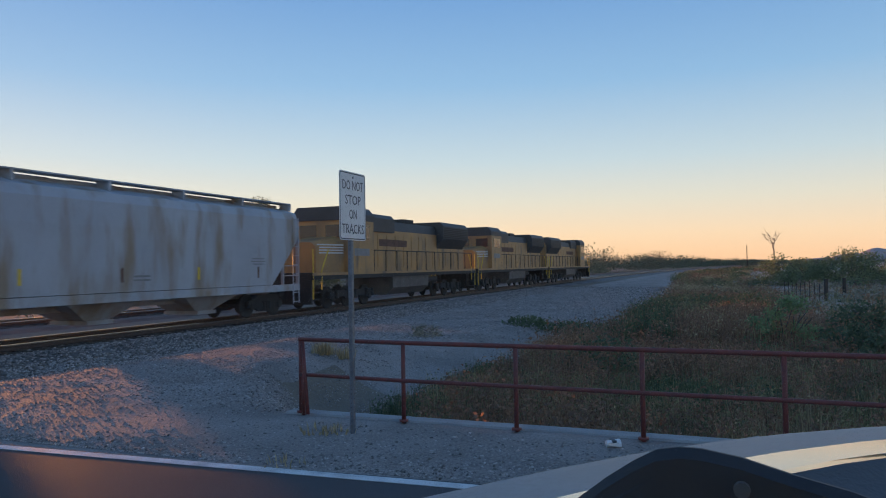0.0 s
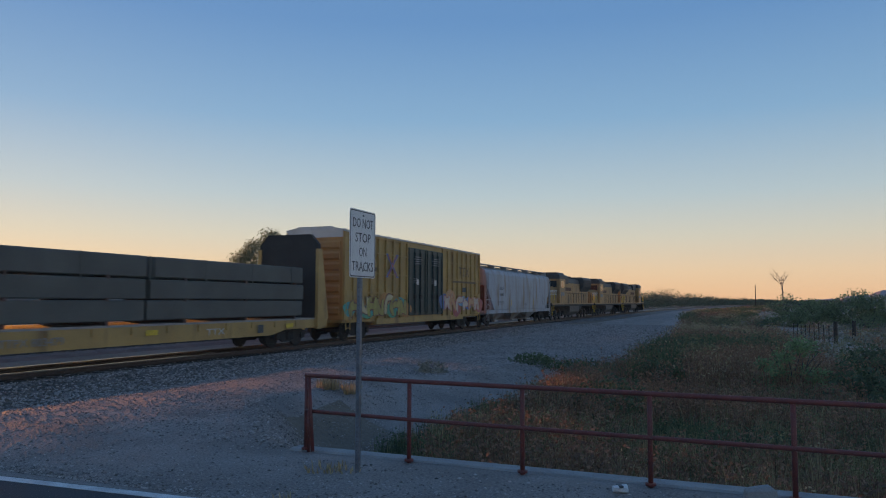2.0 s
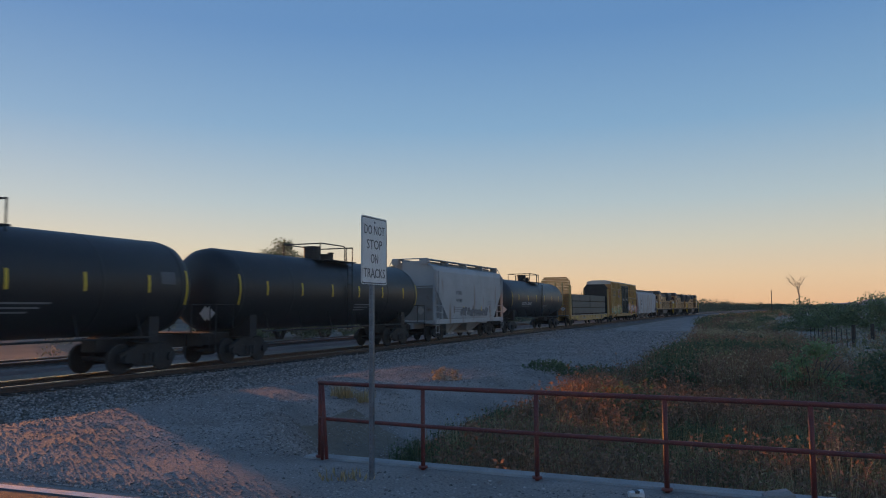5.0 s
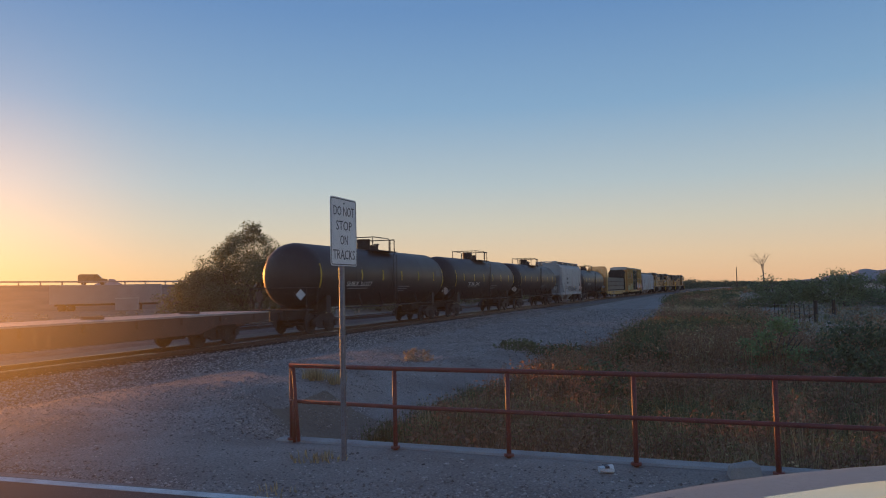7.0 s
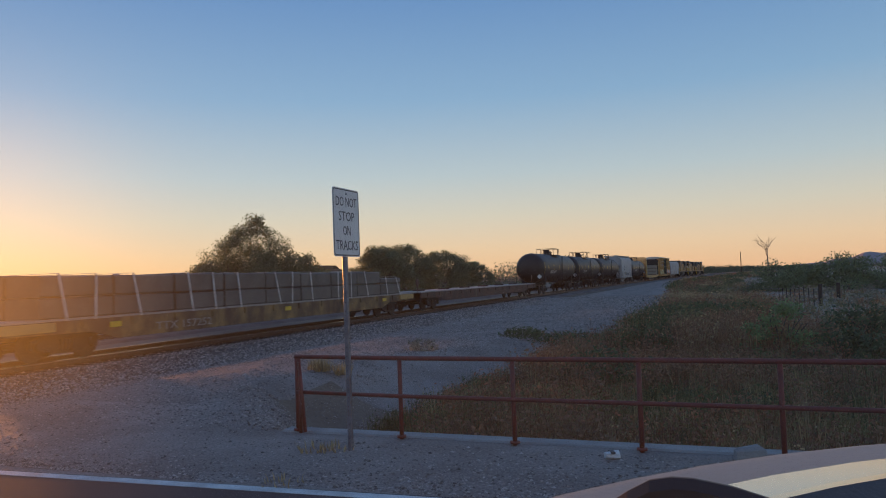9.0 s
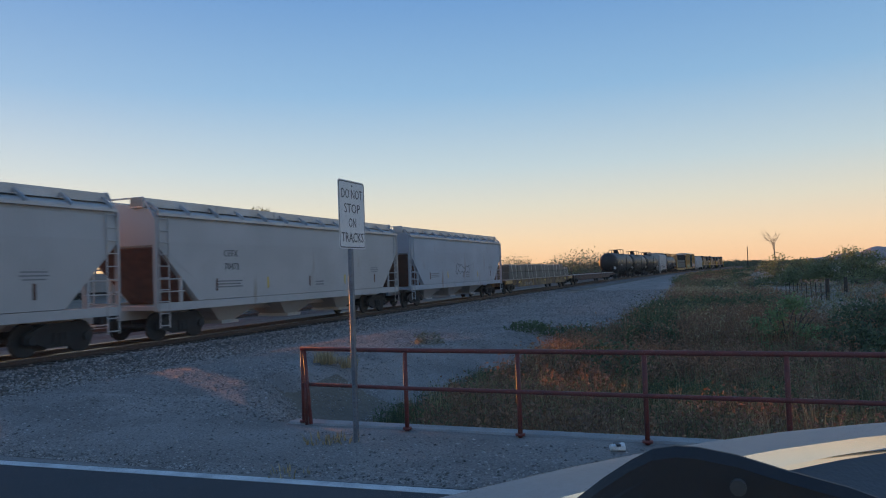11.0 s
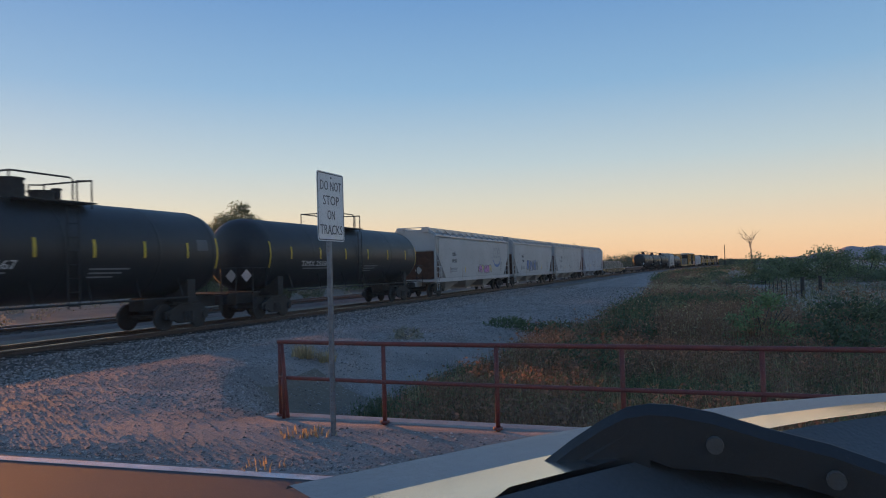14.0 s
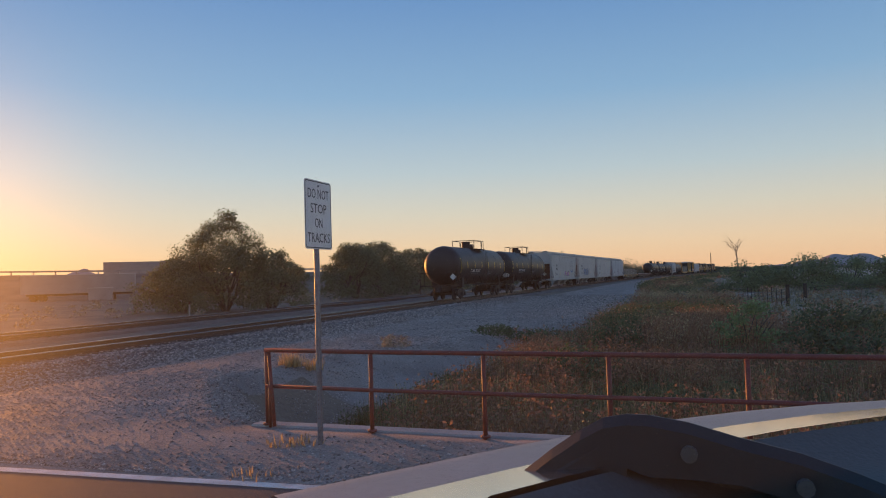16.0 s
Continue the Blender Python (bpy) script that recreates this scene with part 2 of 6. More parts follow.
def build_ground():
    xs = axis_steps(-13.0, 9.0, 0.4, -4000, 4000, 1.09)
    ys = sorted(axis_steps(6.0, 40.0, 0.4, -60, 4500, 1.07) + [7.955, 7.995])
    g = Geo()
    nx = len(xs)
    for y in ys:
        for x in xs:
            g.v.append((x, y, ground_z(x, y)))
    for j in range(len(ys) - 1):
        for i in range(nx - 1):
            cx, cy = (xs[i] + xs[i + 1]) / 2, (ys[j] + ys[j + 1]) / 2
            e = lerp_table(BANK, cy)
            wob = 0.8 * noise.noise((cx * 0.4, cy * 0.4, 7.0))
            if cy < 8.0:
                m = 0 if cx > -40 else 1
            elif cx < -13.5:
                m = 1
            elif cy < 14 and e + 0.6 + 1.2 * wob < cx < e + 3.2:
                m = 1
            elif cx < e + 2.2 + wob:
                m = 2 if (-12 < cx < e - 0.8 + wob and cy > 9.5) else 0
            else:
                m = 3 if (cy > 36 and cx > 2.0 + 2 * wob) else 1
            g.face(j * nx + i, j * nx + i + 1, (j + 1) * nx + i + 1, (j + 1) * nx + i, m=m)
    ob = part("ground", g, [M["gravel"], M["soil"], M["track_road"], M["sand"]], smooth=True)
    tagged(ob, "grey gravel verge and dry desert soil with a ditch", "ground", kind="structure")


def build_road():
    g = Geo()
    n = 40
    top, bot = [], []
    for i in range(n + 1):
        x = -60 + 80 * i / n
        top.append((x, 5.86 + 0.045 * x + 0.05 * noise.noise((x * 0.7, 0, 0)), 0.012))
        bot.append((x, -9.0, 0.012))
    s = len(g.v)
    g.v += top + bot + [(x, y, -0.2) for x, y, z in top] + [(x, y, -0.2) for x, y, z in bot]
    k = n + 1
    for i in range(n):
        g.face(i, i + 1, k + i + 1, k + i)
        g.face(i, 2 * k + i, 2 * k + i + 1, i + 1)
    tagged(part("road", g, M["asphalt"]), "dark grey worn asphalt road leading to the crossing", "road", kind="structure")
    g = Geo()
    for i in range(30):
        x0, x1 = -16 + i, -15 + i
        g.add([(x0, 5.48 + 0.045 * x0 + 0.22, 0.017), (x1, 5.48 + 0.045 * x1 + 0.22, 0.017), (x1, 5.61 + 0.045 * x1 + 0.22, 0.017), (x0, 5.61 + 0.045 * x0 + 0.22, 0.017),
               (x0, 5.48 + 0.045 * x0 + 0.22, 0.013), (x1, 5.48 + 0.045 * x1 + 0.22, 0.013), (x1, 5.61 + 0.045 * x1 + 0.22, 0.013), (x0, 5.61 + 0.045 * x0 + 0.22, 0.013)],
              [(0, 1, 2, 3), (0, 4, 5, 1), (2, 6, 7, 3)])
    tagged(part("edge_line", g, M["line_paint"]), "worn white painted line along the road edge", "road marking", kind="structure")


def build_track(x0, name, label, rock, y_near=-60):
    """Ballast bed, sleepers and two rails along the line."""
    ys = [y_near + 4 * i for i in range(int((70 - y_near) / 4) + 1)]
    while ys[-1] < 1200:
        ys.append(ys[-1] + 10)
    g = Geo()
    prof = [(-4.6, -0.75), (-2.3, -0.21), (-1.3, -0.20), (1.3, -0.20), (2.3, -0.21), (4.9, -0.85)]
    rings = []
    for y in ys:
        rings.append([(x0 + bend(y) + px + 0.12 * noise.noise((px, y * 0.5, 3)), y, RAIL_Z + pz + 0.03 * noise.noise((px * 2, y * 0.9, 5))) for px, pz in prof])
    g.loft(rings, closed=False, caps=False)
    th = thing(name, label, "railway track", kind="structure")
    part("ballast_bed", g, M[rock], th)
    for side, rname in ((-1, "rail"), (1, "rail")):
        c = side * 0.753
        gr = Geo()
        w, wf = 0.035, 0.07
        prof = [(-wf, -0.17), (wf, -0.17), (0.012, -0.14), (0.012, -0.04), (w, -0.03), (w, -0.004), (-w, -0.004), (-w, -0.03), (-0.012, -0.04), (-0.012, -0.14)]
        gr.loft([[(x0 + bend(y) + c + px, y, RAIL_Z + pz) for px, pz in prof] for y in ys])
        rail = part("rail", gr, M["rail"], th)
        gh = Geo()
        prof = [(-0.037, -0.028), (0.037, -0.028), (0.037, -0.012), (0.026, 0.0), (-0.026, 0.0), (-0.037, -0.012)]
        gh.loft([[(x0 + bend(y) + c + px, y, RAIL_Z + pz) for px, pz in prof] for y in ys])
        part("rail_head", gh, M["rail_head"], rail, "polished running surface")
    return th


def build_sleepers(th, x0, count):
    g = Geo().box(-1.3, 1.3, -0.11, 0.11, -0.16, 0.0, c=0.02)
    me = g.mesh("sleeper", [M["tie"]])
    for i in range(count):
        y = 6.0 + 0.53 * i
        ob = new("sleeper", me)
        ob.parent = th
        ob.matrix_basis = pose(x0 + bend(y) + random.uniform(-0.03, 0.03), y, RAIL_Z - 0.172 + random.uniform(-0.006, 0.006), 0, 0, random.uniform(-1, 1))


def build_sign():
    th = thing("traffic_sign", "white do not stop on tracks sign on a steel post", "road sign", at=pose(-3.68, 7.22, 0.0))
    g = Geo()
    # square perforated post
    g.box(-0.025, 0.025, -0.025, 0.025, -0.3, 2.885, c=0.006)
    post = part("post", g, M["galv"], th, "grey perforated square steel post")
    gh = Geo()
    for i in range(56):
        z = 0.08 + 0.05 * i
        for a, b in ((0.0255, 0), (0, -0.0255)):
            n = 6
            ring = [(a + (0 if a else 0.006 * math.cos(t)), b + (0.006 * math.cos(t) if a else 0), z + 0.006 * math.sin(t)) for t in (math.tau * k / n for k in range(n))]
            gh.add(ring, [tuple(range(n))])
    tagged(part("holes", gh, M["sign_black"], post, "punched post holes"), kind="stuff")
    # plate with rounded corners, facing +x

    def rounded(w, h, r, n=5):
        pts = []
        for cx, cy, a0 in ((w / 2 - r, h / 2 - r, 0), (-w / 2 + r, h / 2 - r, 90), (-w / 2 + r, -h / 2 + r, 180), (w / 2 - r, -h / 2 + r, 270)):
            for k in range(n + 1):
                a = radians(a0 + 90 * k / n)
                pts.append((cx + r * math.cos(a), cy + r * math.sin(a)))
        return pts
    up = pose(0.034, 0, 2.52, 90, 0, 90)
    g = Geo()
    o = rounded(0.61, 0.762, 0.04)
    g.loft([[(x, y, -0.003) for x, y in o], [(x, y, 0.0) for x, y in o]])
    plate = part("plate", g, M["sign_white"], th, at=up @ pose(0, 0, 0, 0, 0, 0.0))
    g = Geo()
    o, i2 = rounded(0.59, 0.742, 0.034), rounded(0.566, 0.718, 0.026)
    n = len(o)
    g.add([(x, y, 0.0012) for x, y in o] + [(x, y, 0.0012) for x, y in i2], [(i, (i + 1) % n, n + (i + 1) % n, n + i) for i in range(n)])
    part("border", g, M["sign_black"], plate, "thin black border")
    for word, y, s in (("DO NOT", 0.18, 0.475), ("STOP", 0.018, 0.36), ("ON", -0.142, 0.17), ("TRACKS", -0.305, 0.505)):
        me = text_geo(word, 0.15, M["sign_black"], depth=0.0006)
        wid = max(v.co.x for v in me.vertices) - min(v.co.x for v in me.vertices)
        k = s / wid
        me.transform(Matrix.Diagonal((k, 1.0, 1.0, 1.0)))
        part("lettering", me, [], plate, "black sign lettering", at=pose(0, y, 0.0022))
    for z in (2.22, 2.84):
        part("bolt", Geo().wheel_x(0.038, 0.0, z, 0.011, 0.012, 8), M["galv"], th)


def build_railing():
    """Painted pipe railing on the culvert headwall."""
    xs = [-4.82, -3.34, -1.96, -0.60, 0.73, 2.06, 3.39, 4.72]

    def ry(x):
        return 7.80 - 0.03 * (x + 2.0) + (0.08 if x < -4.5 else 0)
    g = Geo()
    prof0 = [(-5.05, 7.93), (6.0, 7.70), (6.0, 7.98), (-5.05, 8.17)]
    g.loft([[(x, y, -1.6) for x, y in prof0], [(x, y, 0.0) for x, y in prof0], [(x + (0.02 if x < 0 else -0.02), y + (0.02 if i < 2 else -0.02), 0.022) for i, (x, y) in enumerate(prof0)]])
    tagged(part("culvert_headwall", g, M["concrete"]), "weathered grey concrete culvert headwall beside the gravel verge", "headwall", kind="structure")
    th = thing("railing", "rust red painted steel pipe railing along the culvert headwall", "railing")
    top, mid = 0.94, 0.50
    for i, x in enumerate(xs):
        g = Geo()
        g.tube([(x, ry(x), 0.0), (x, ry(x), top - 0.02)], 0.026, 10)
        g.tube([(x, ry(x), 0.02), (x, ry(x), 0.045)], 0.055, 10)
        part("post", g, M["red_paint"], th, smooth=True)
    g = Geo().tube([(x, ry(x), top) for x in [xs[0] - 0.02] + xs[1:]], 0.027, 10)
    part("top_rail", g, M["red_paint"], th, smooth=True)
    g = Geo().tube([(x, ry(x) - 0.02, mid) for x in xs], 0.024, 10)
    part("middle_rail", g, M["red_paint"], th, smooth=True)
    g = Geo()
    g.tube([(xs[0] + 0.03, ry(xs[0]), top - 0.03), (xs[0] + 0.16, ry(xs[0]) - 0.10, 0.02)], 0.024, 8)
    part("brace", g, M["red_paint"], th, smooth=True)
    g = Geo()
    g.tube([(xs[0] + 0.07, ry(xs[0]) - 0.05, 0.0), (xs[0] + 0.07, ry(xs[0]) - 0.05, 0.52)], 0.022, 8)
    part("brace", g, M["red_paint"], th, smooth=True)


build_ground()
build_road()
main_track = build_track(TRACK_X, "main_track", "main railway track on a raised bed of crushed rock", "ballast")
siding = build_track(SIDING_X, "siding_track", "second railway track beyond the main line", "siding_rock")
build_sign()
build_railing()

# ---------------------------------------------------------------- train
M["hopper_grey"] = material("hopper_grey_paint", (0.40, 0.42, 0.43), (0.33, 0.35, 0.36), 0.6, scale=0.6, fine=20, bump=0.05, spread=0.1, rust=(0.24, 0.17, 0.12), rust_amount=0.25)
M["hopper_worn"] = material("worn_grey_paint", (0.40, 0.44, 0.48), (0.33, 0.36, 0.40), 0.6, scale=0.45, fine=16, bump=0.05, spread=0.12, rust=(0.27, 0.215, 0.155), rust_amount=0.62)
M["hopper_pale"] = material("pale_grey_paint", (0.47, 0.47, 0.46), (0.40, 0.40, 0.39), 0.6, scale=0.5, fine=20, bump=0.05, spread=0.08, rust=(0.33, 0.28, 0.22), rust_amount=0.05)
M["hopper_blue"] = material("blue_grey_paint", (0.38, 0.43, 0.48), (0.32, 0.36, 0.41), 0.6, scale=0.5, fine=20, bump=0.05, spread=0.1, rust=(0.25, 0.19, 0.15), rust_amount=0.12)
M["rusty"] = material("rusted_steel", (0.17, 0.085, 0.055), (0.10, 0.052, 0.036), 0.85, scale=3, fine=30, bump=0.3)
M["box_yellow"] = material("faded_yellow_paint", (0.52, 0.33, 0.11), (0.38, 0.24, 0.085), 0.6, scale=0.8, fine=25, bump=0.05, spread=0.12, rust=(0.20, 0.12, 0.06), rust_amount=0.3)
M["box_orange"] = material("orange_yellow_paint", (0.50, 0.24, 0.07), (0.40, 0.19, 0.06), 0.6, scale=0.8, fine=25, bump=0.05, spread=0.12)
M["box_green"] = material("dark_green_paint", (0.022, 0.05, 0.05), (0.016, 0.036, 0.036), 0.5, scale=1.5, fine=25, bump=0.05)
M["roof_silver"] = material("galvanised_roof", (0.5, 0.52, 0.54), rough=0.45, metal=0.5, scale=1, fine=20, bump=0.05)
M["loco_yellow"] = material("locomotive_yellow", (0.46, 0.25, 0.08), (0.30, 0.175, 0.075), 0.5, scale=0.8, fine=25, bump=0.04, spread=0.12, rust=(0.13, 0.095, 0.065), rust_amount=0.42)
M["loco_grey"] = material("locomotive_grey", (0.05, 0.052, 0.055), (0.032, 0.034, 0.036), 0.6, scale=0.8, fine=25, bump=0.05)
M["loco_dark"] = material("sooty_underframe", (0.035, 0.033, 0.032), (0.022, 0.021, 0.02), 0.8, scale=2, fine=30, bump=0.2)
M["tank_grey"] = material("dusty_tank_grey", (0.12, 0.113, 0.105), (0.075, 0.07, 0.066), 0.7, scale=2, fine=30)
M["tank_black"] = material("black_tank_paint", (0.014, 0.015, 0.016), (0.009, 0.010, 0.011), 0.5, scale=0.7, fine=25, bump=0.03, spread=0.2)
M["tank_blue"] = material("blue_black_tank_paint", (0.026, 0.033, 0.040), (0.019, 0.025, 0.031), 0.46, scale=0.7, fine=25, bump=0.03, spread=0.2)
M["mark_yellow"] = material("reflective_yellow", (0.75, 0.52, 0.04), rough=0.5, bump=0.0)
M["mark_white"] = material("stencil_white", (0.62, 0.62, 0.6), rough=0.6, bump=0.0, spread=0.15)
M["mark_dark"] = material("stencil_dark", (0.07, 0.08, 0.09), rough=0.6, bump=0.0)
M["mark_faint"] = material("faded_stencil", (0.24, 0.25, 0.26), rough=0.6, bump=0.0)
M["data_grey"] = material("dull_data_panel", (0.11, 0.115, 0.12), rough=0.6, bump=0.0)
M["tarp"] = material("grey_wrapped_lumber", (0.135, 0.135, 0.118), (0.08, 0.082, 0.073), 0.6, scale=0.7, fine=12, bump=0.2, spread=0.25)
M["pipe_load"] = material("grey_green_load", (0.115, 0.12, 0.105), (0.08, 0.085, 0.075), 0.65, scale=0.7, fine=15, bump=0.1, spread=0.2)
M["strap"] = material("pale_strap", (0.6, 0.59, 0.56), rough=0.6, bump=0.0)
M["deck"] = material("bleached_deck", (0.42, 0.38, 0.34), (0.3, 0.27, 0.24), 0.85, scale=1.5, fine=30, bump=0.3)
M["flat_brown"] = material("brown_underframe", (0.11, 0.06, 0.045), (0.07, 0.045, 0.035), 0.8, scale=1.2, fine=25, bump=0.2, rust=(0.2, 0.15, 0.09), rust_amount=0.2)
M["flat_worn"] = material("worn_yellow_underframe", (0.30, 0.20, 0.085), (0.085, 0.058, 0.042), 0.8, scale=1.3, fine=25, bump=0.2, rust=(0.09, 0.055, 0.04), rust_amount=0.5)
M["mark_worn"] = material("worn_stencil", (0.36, 0.35, 0.33), rough=0.6, bump=0.0, spread=0.3)
M["mark_slate"] = material("slate_stencil", (0.17, 0.19, 0.22), rough=0.6, bump=0.0)
M["glass"] = material("cab_glass", (0.03, 0.035, 0.04), rough=0.08, bump=0.0)
M["ghost"] = material("ghosted_stencil", (0.21, 0.14, 0.075), rough=0.65, bump=0, spread=0.15)
M["spray_maroon"] = material("spray_maroon", (0.20, 0.07, 0.06), (0.14, 0.06, 0.07), 0.6, scale=3, fine=30, bump=0)
M["spray_pink"] = material("spray_pink", (0.62, 0.24, 0.45), (0.45, 0.2, 0.5), 0.6, scale=3, fine=30, bump=0)
M["spray_teal"] = material("spray_teal", (0.10, 0.40, 0.30), (0.08, 0.3, 0.3), 0.6, scale=3, fine=30, bump=0)
M["spray_red"] = material("spray_red", (0.48, 0.12, 0.07), (0.36, 0.10, 0.14), 0.6, scale=3, fine=30, bump=0)
M["spray_cream"] = material("spray_cream", (0.60, 0.50, 0.30), (0.5, 0.4, 0.2), 0.6, scale=3, fine=30, bump=0)
M["spray_olive"] = material("spray_olive", (0.42, 0.36, 0.10), (0.3, 0.24, 0.08), 0.6, scale=3, fine=30, bump=0)
M["spray_green"] = material("spray_green", (0.10, 0.36, 0.18), (0.08, 0.26, 0.2), 0.6, scale=3, fine=30, bump=0)
M["spray_pale"] = material("spray_pale", (0.62, 0.52, 0.42), (0.5, 0.38, 0.30), 0.6, scale=3, fine=30, bump=0)
M["spray_orange"] = material("spray_orange", (0.62, 0.28, 0.11), (0.55, 0.35, 0.2), 0.6, scale=3, fine=30, bump=0)
M["spray_sky"] = material("spray_sky_blue", (0.20, 0.42, 0.52), (0.16, 0.30, 0.45), 0.6, scale=3, fine=30, bump=0)
M["spray_blue"] = material("spray_blue", (0.12, 0.22, 0.45), (0.1, 0.14, 0.32), 0.6, scale=3, fine=30, bump=0)


def bogie_meshes(axles):
    """Side frames, bolster and springs; wheelset."""
    g = Geo()
    pitch = 1.78 if axles == 2 else 1.85
    half = pitch * (axles - 1) / 2
    for s in (-1, 1):
        x0, x1 = s * 0.93, s * 1.07
        a, b = min(x0, x1), max(x0, x1)
        if axles == 2:
            top = [(-half - 0.22, 0.62), (-half, 0.70), (-0.45, 0.88), (0.45, 0.88), (half, 0.70), (half + 0.22, 0.62), (half + 0.22, 0.38), (half - 0.18, 0.36), (0.42, 0.22), (-0.42, 0.22), (-half + 0.18, 0.36), (-half - 0.22, 0.38)]
            g.prism_x(top, a, b)
            for k in (-0.18, 0, 0.18):
                g.tube([(s * 1.09, k, 0.3), (s * 1.09, k, 0.62)], 0.075, 8)
        else:
            g.prism_x([(-half - 0.4, 0.5), (-half - 0.3, 0.82), (half + 0.3, 0.82), (half + 0.4, 0.5), (half + 0.1, 0.42), (0.8, 0.55), (0.5, 0.4), (-0.5, 0.4), (-0.8, 0.55), (-half - 0.1, 0.42)], a, b)
        for k in range(axles):
            y = -half + pitch * k
            g.wheel_x(s * 1.08, y, 0.46, 0.14, 0.12, 10)
            if axles == 3:
                g.tube([(s * 1.1, y - 0.32, 0.45), (s * 1.1, y - 0.32, 0.85)], 0.09, 8)
                g.tube([(s * 1.1, y + 0.32, 0.45), (s * 1.1, y + 0.32, 0.85)], 0.09, 8)
    g.box(-0.95, 0.95, -0.25, 0.25, 0.45, 0.85)
    w = Geo()
    r = 0.46 if axles == 2 else 0.52
    for s in (-1, 1):
        w.wheel_x(s * 0.76, 0, r, r, 0.13, 22)
    w.tube([(-0.76, 0, r), (0.76, 0, r)], 0.08, 8)
    return g.mesh("bogie", [M["loco_dark"]]), w.mesh("wheelset", [M["loco_dark"]]), half, pitch


BOGIE = {n: bogie_meshes(n) for n in (2, 3)}


def add_bogies(car, ys, axles=2):
    me, we, half, pitch = BOGIE[axles]
    for y in ys:
        b = part("bogie", me, [], car, at=pose(0, y, 0))
        for k in range(axles):
            part("wheelset", we, [], b, at=pose(0, -half + pitch * k, 0))


def add_couplers(car, half):
    for s in (-1, 1):
        g = Geo().box(-0.12, 0.12, min(s * (half - 0.4), s * (half + 0.42)), max(s * (half - 0.4), s * (half + 0.42)), 0.72, 0.98)
        g.box(-0.2, 0.2, min(s * (half + 0.22), s * (half + 0.45)), max(s * (half + 0.22), s * (half + 0.45)), 0.66, 1.04, c=0.05)
        part("coupler", g, M["loco_dark"], car)


def ladder(car, x, y, z0, z1, w, mat, along="y"):
    g = Geo()
    for s in (-1, 1):
        p = (x, y + s * w / 2) if along == "y" else (x + s * w / 2, y)
        g.tube([(*p, z0), (*p, z1)], 0.022, 5)
    n = int((z1 - z0) / 0.38)
    for i in range(n + 1):
        z = z0 + 0.08 + i * (z1 - z0 - 0.16) / max(1, n)
        if along == "y":
            g.tube([(x, y - w / 2, z), (x, y + w / 2, z)], 0.018, 5)
        else:
            g.tube([(x - w / 2, y, z), (x + w / 2, y, z)], 0.018, 5)
    part("ladder", g, mat, car)


def lettering(car, words, x, y, z, size, mat, tilt=0, length=None):
    """Letters on the side that faces +x. y is their middle."""
    me = text_geo(words, size, mat, depth=0.004)
    if length:
        wid = max(v.co.x for v in me.vertices) - min(v.co.x for v in me.vertices)
        me.transform(Matrix.Diagonal((length / wid, 1, 1, 1)))
    part("lettering", me, [], car, at=pose(x, y, z, 90 - tilt, 0, 90))


def bars(car, x, y, z, widths, h, gap, mat, name="stencil_line"):
    """Rows of small writing as plain bars."""
    for i, w in enumerate(widths):
        part(name, Geo().box(x, x + 0.004, y - w / 2, y + w / 2, z - i * (h + gap) - h, z - i * (h + gap)), mat, car)


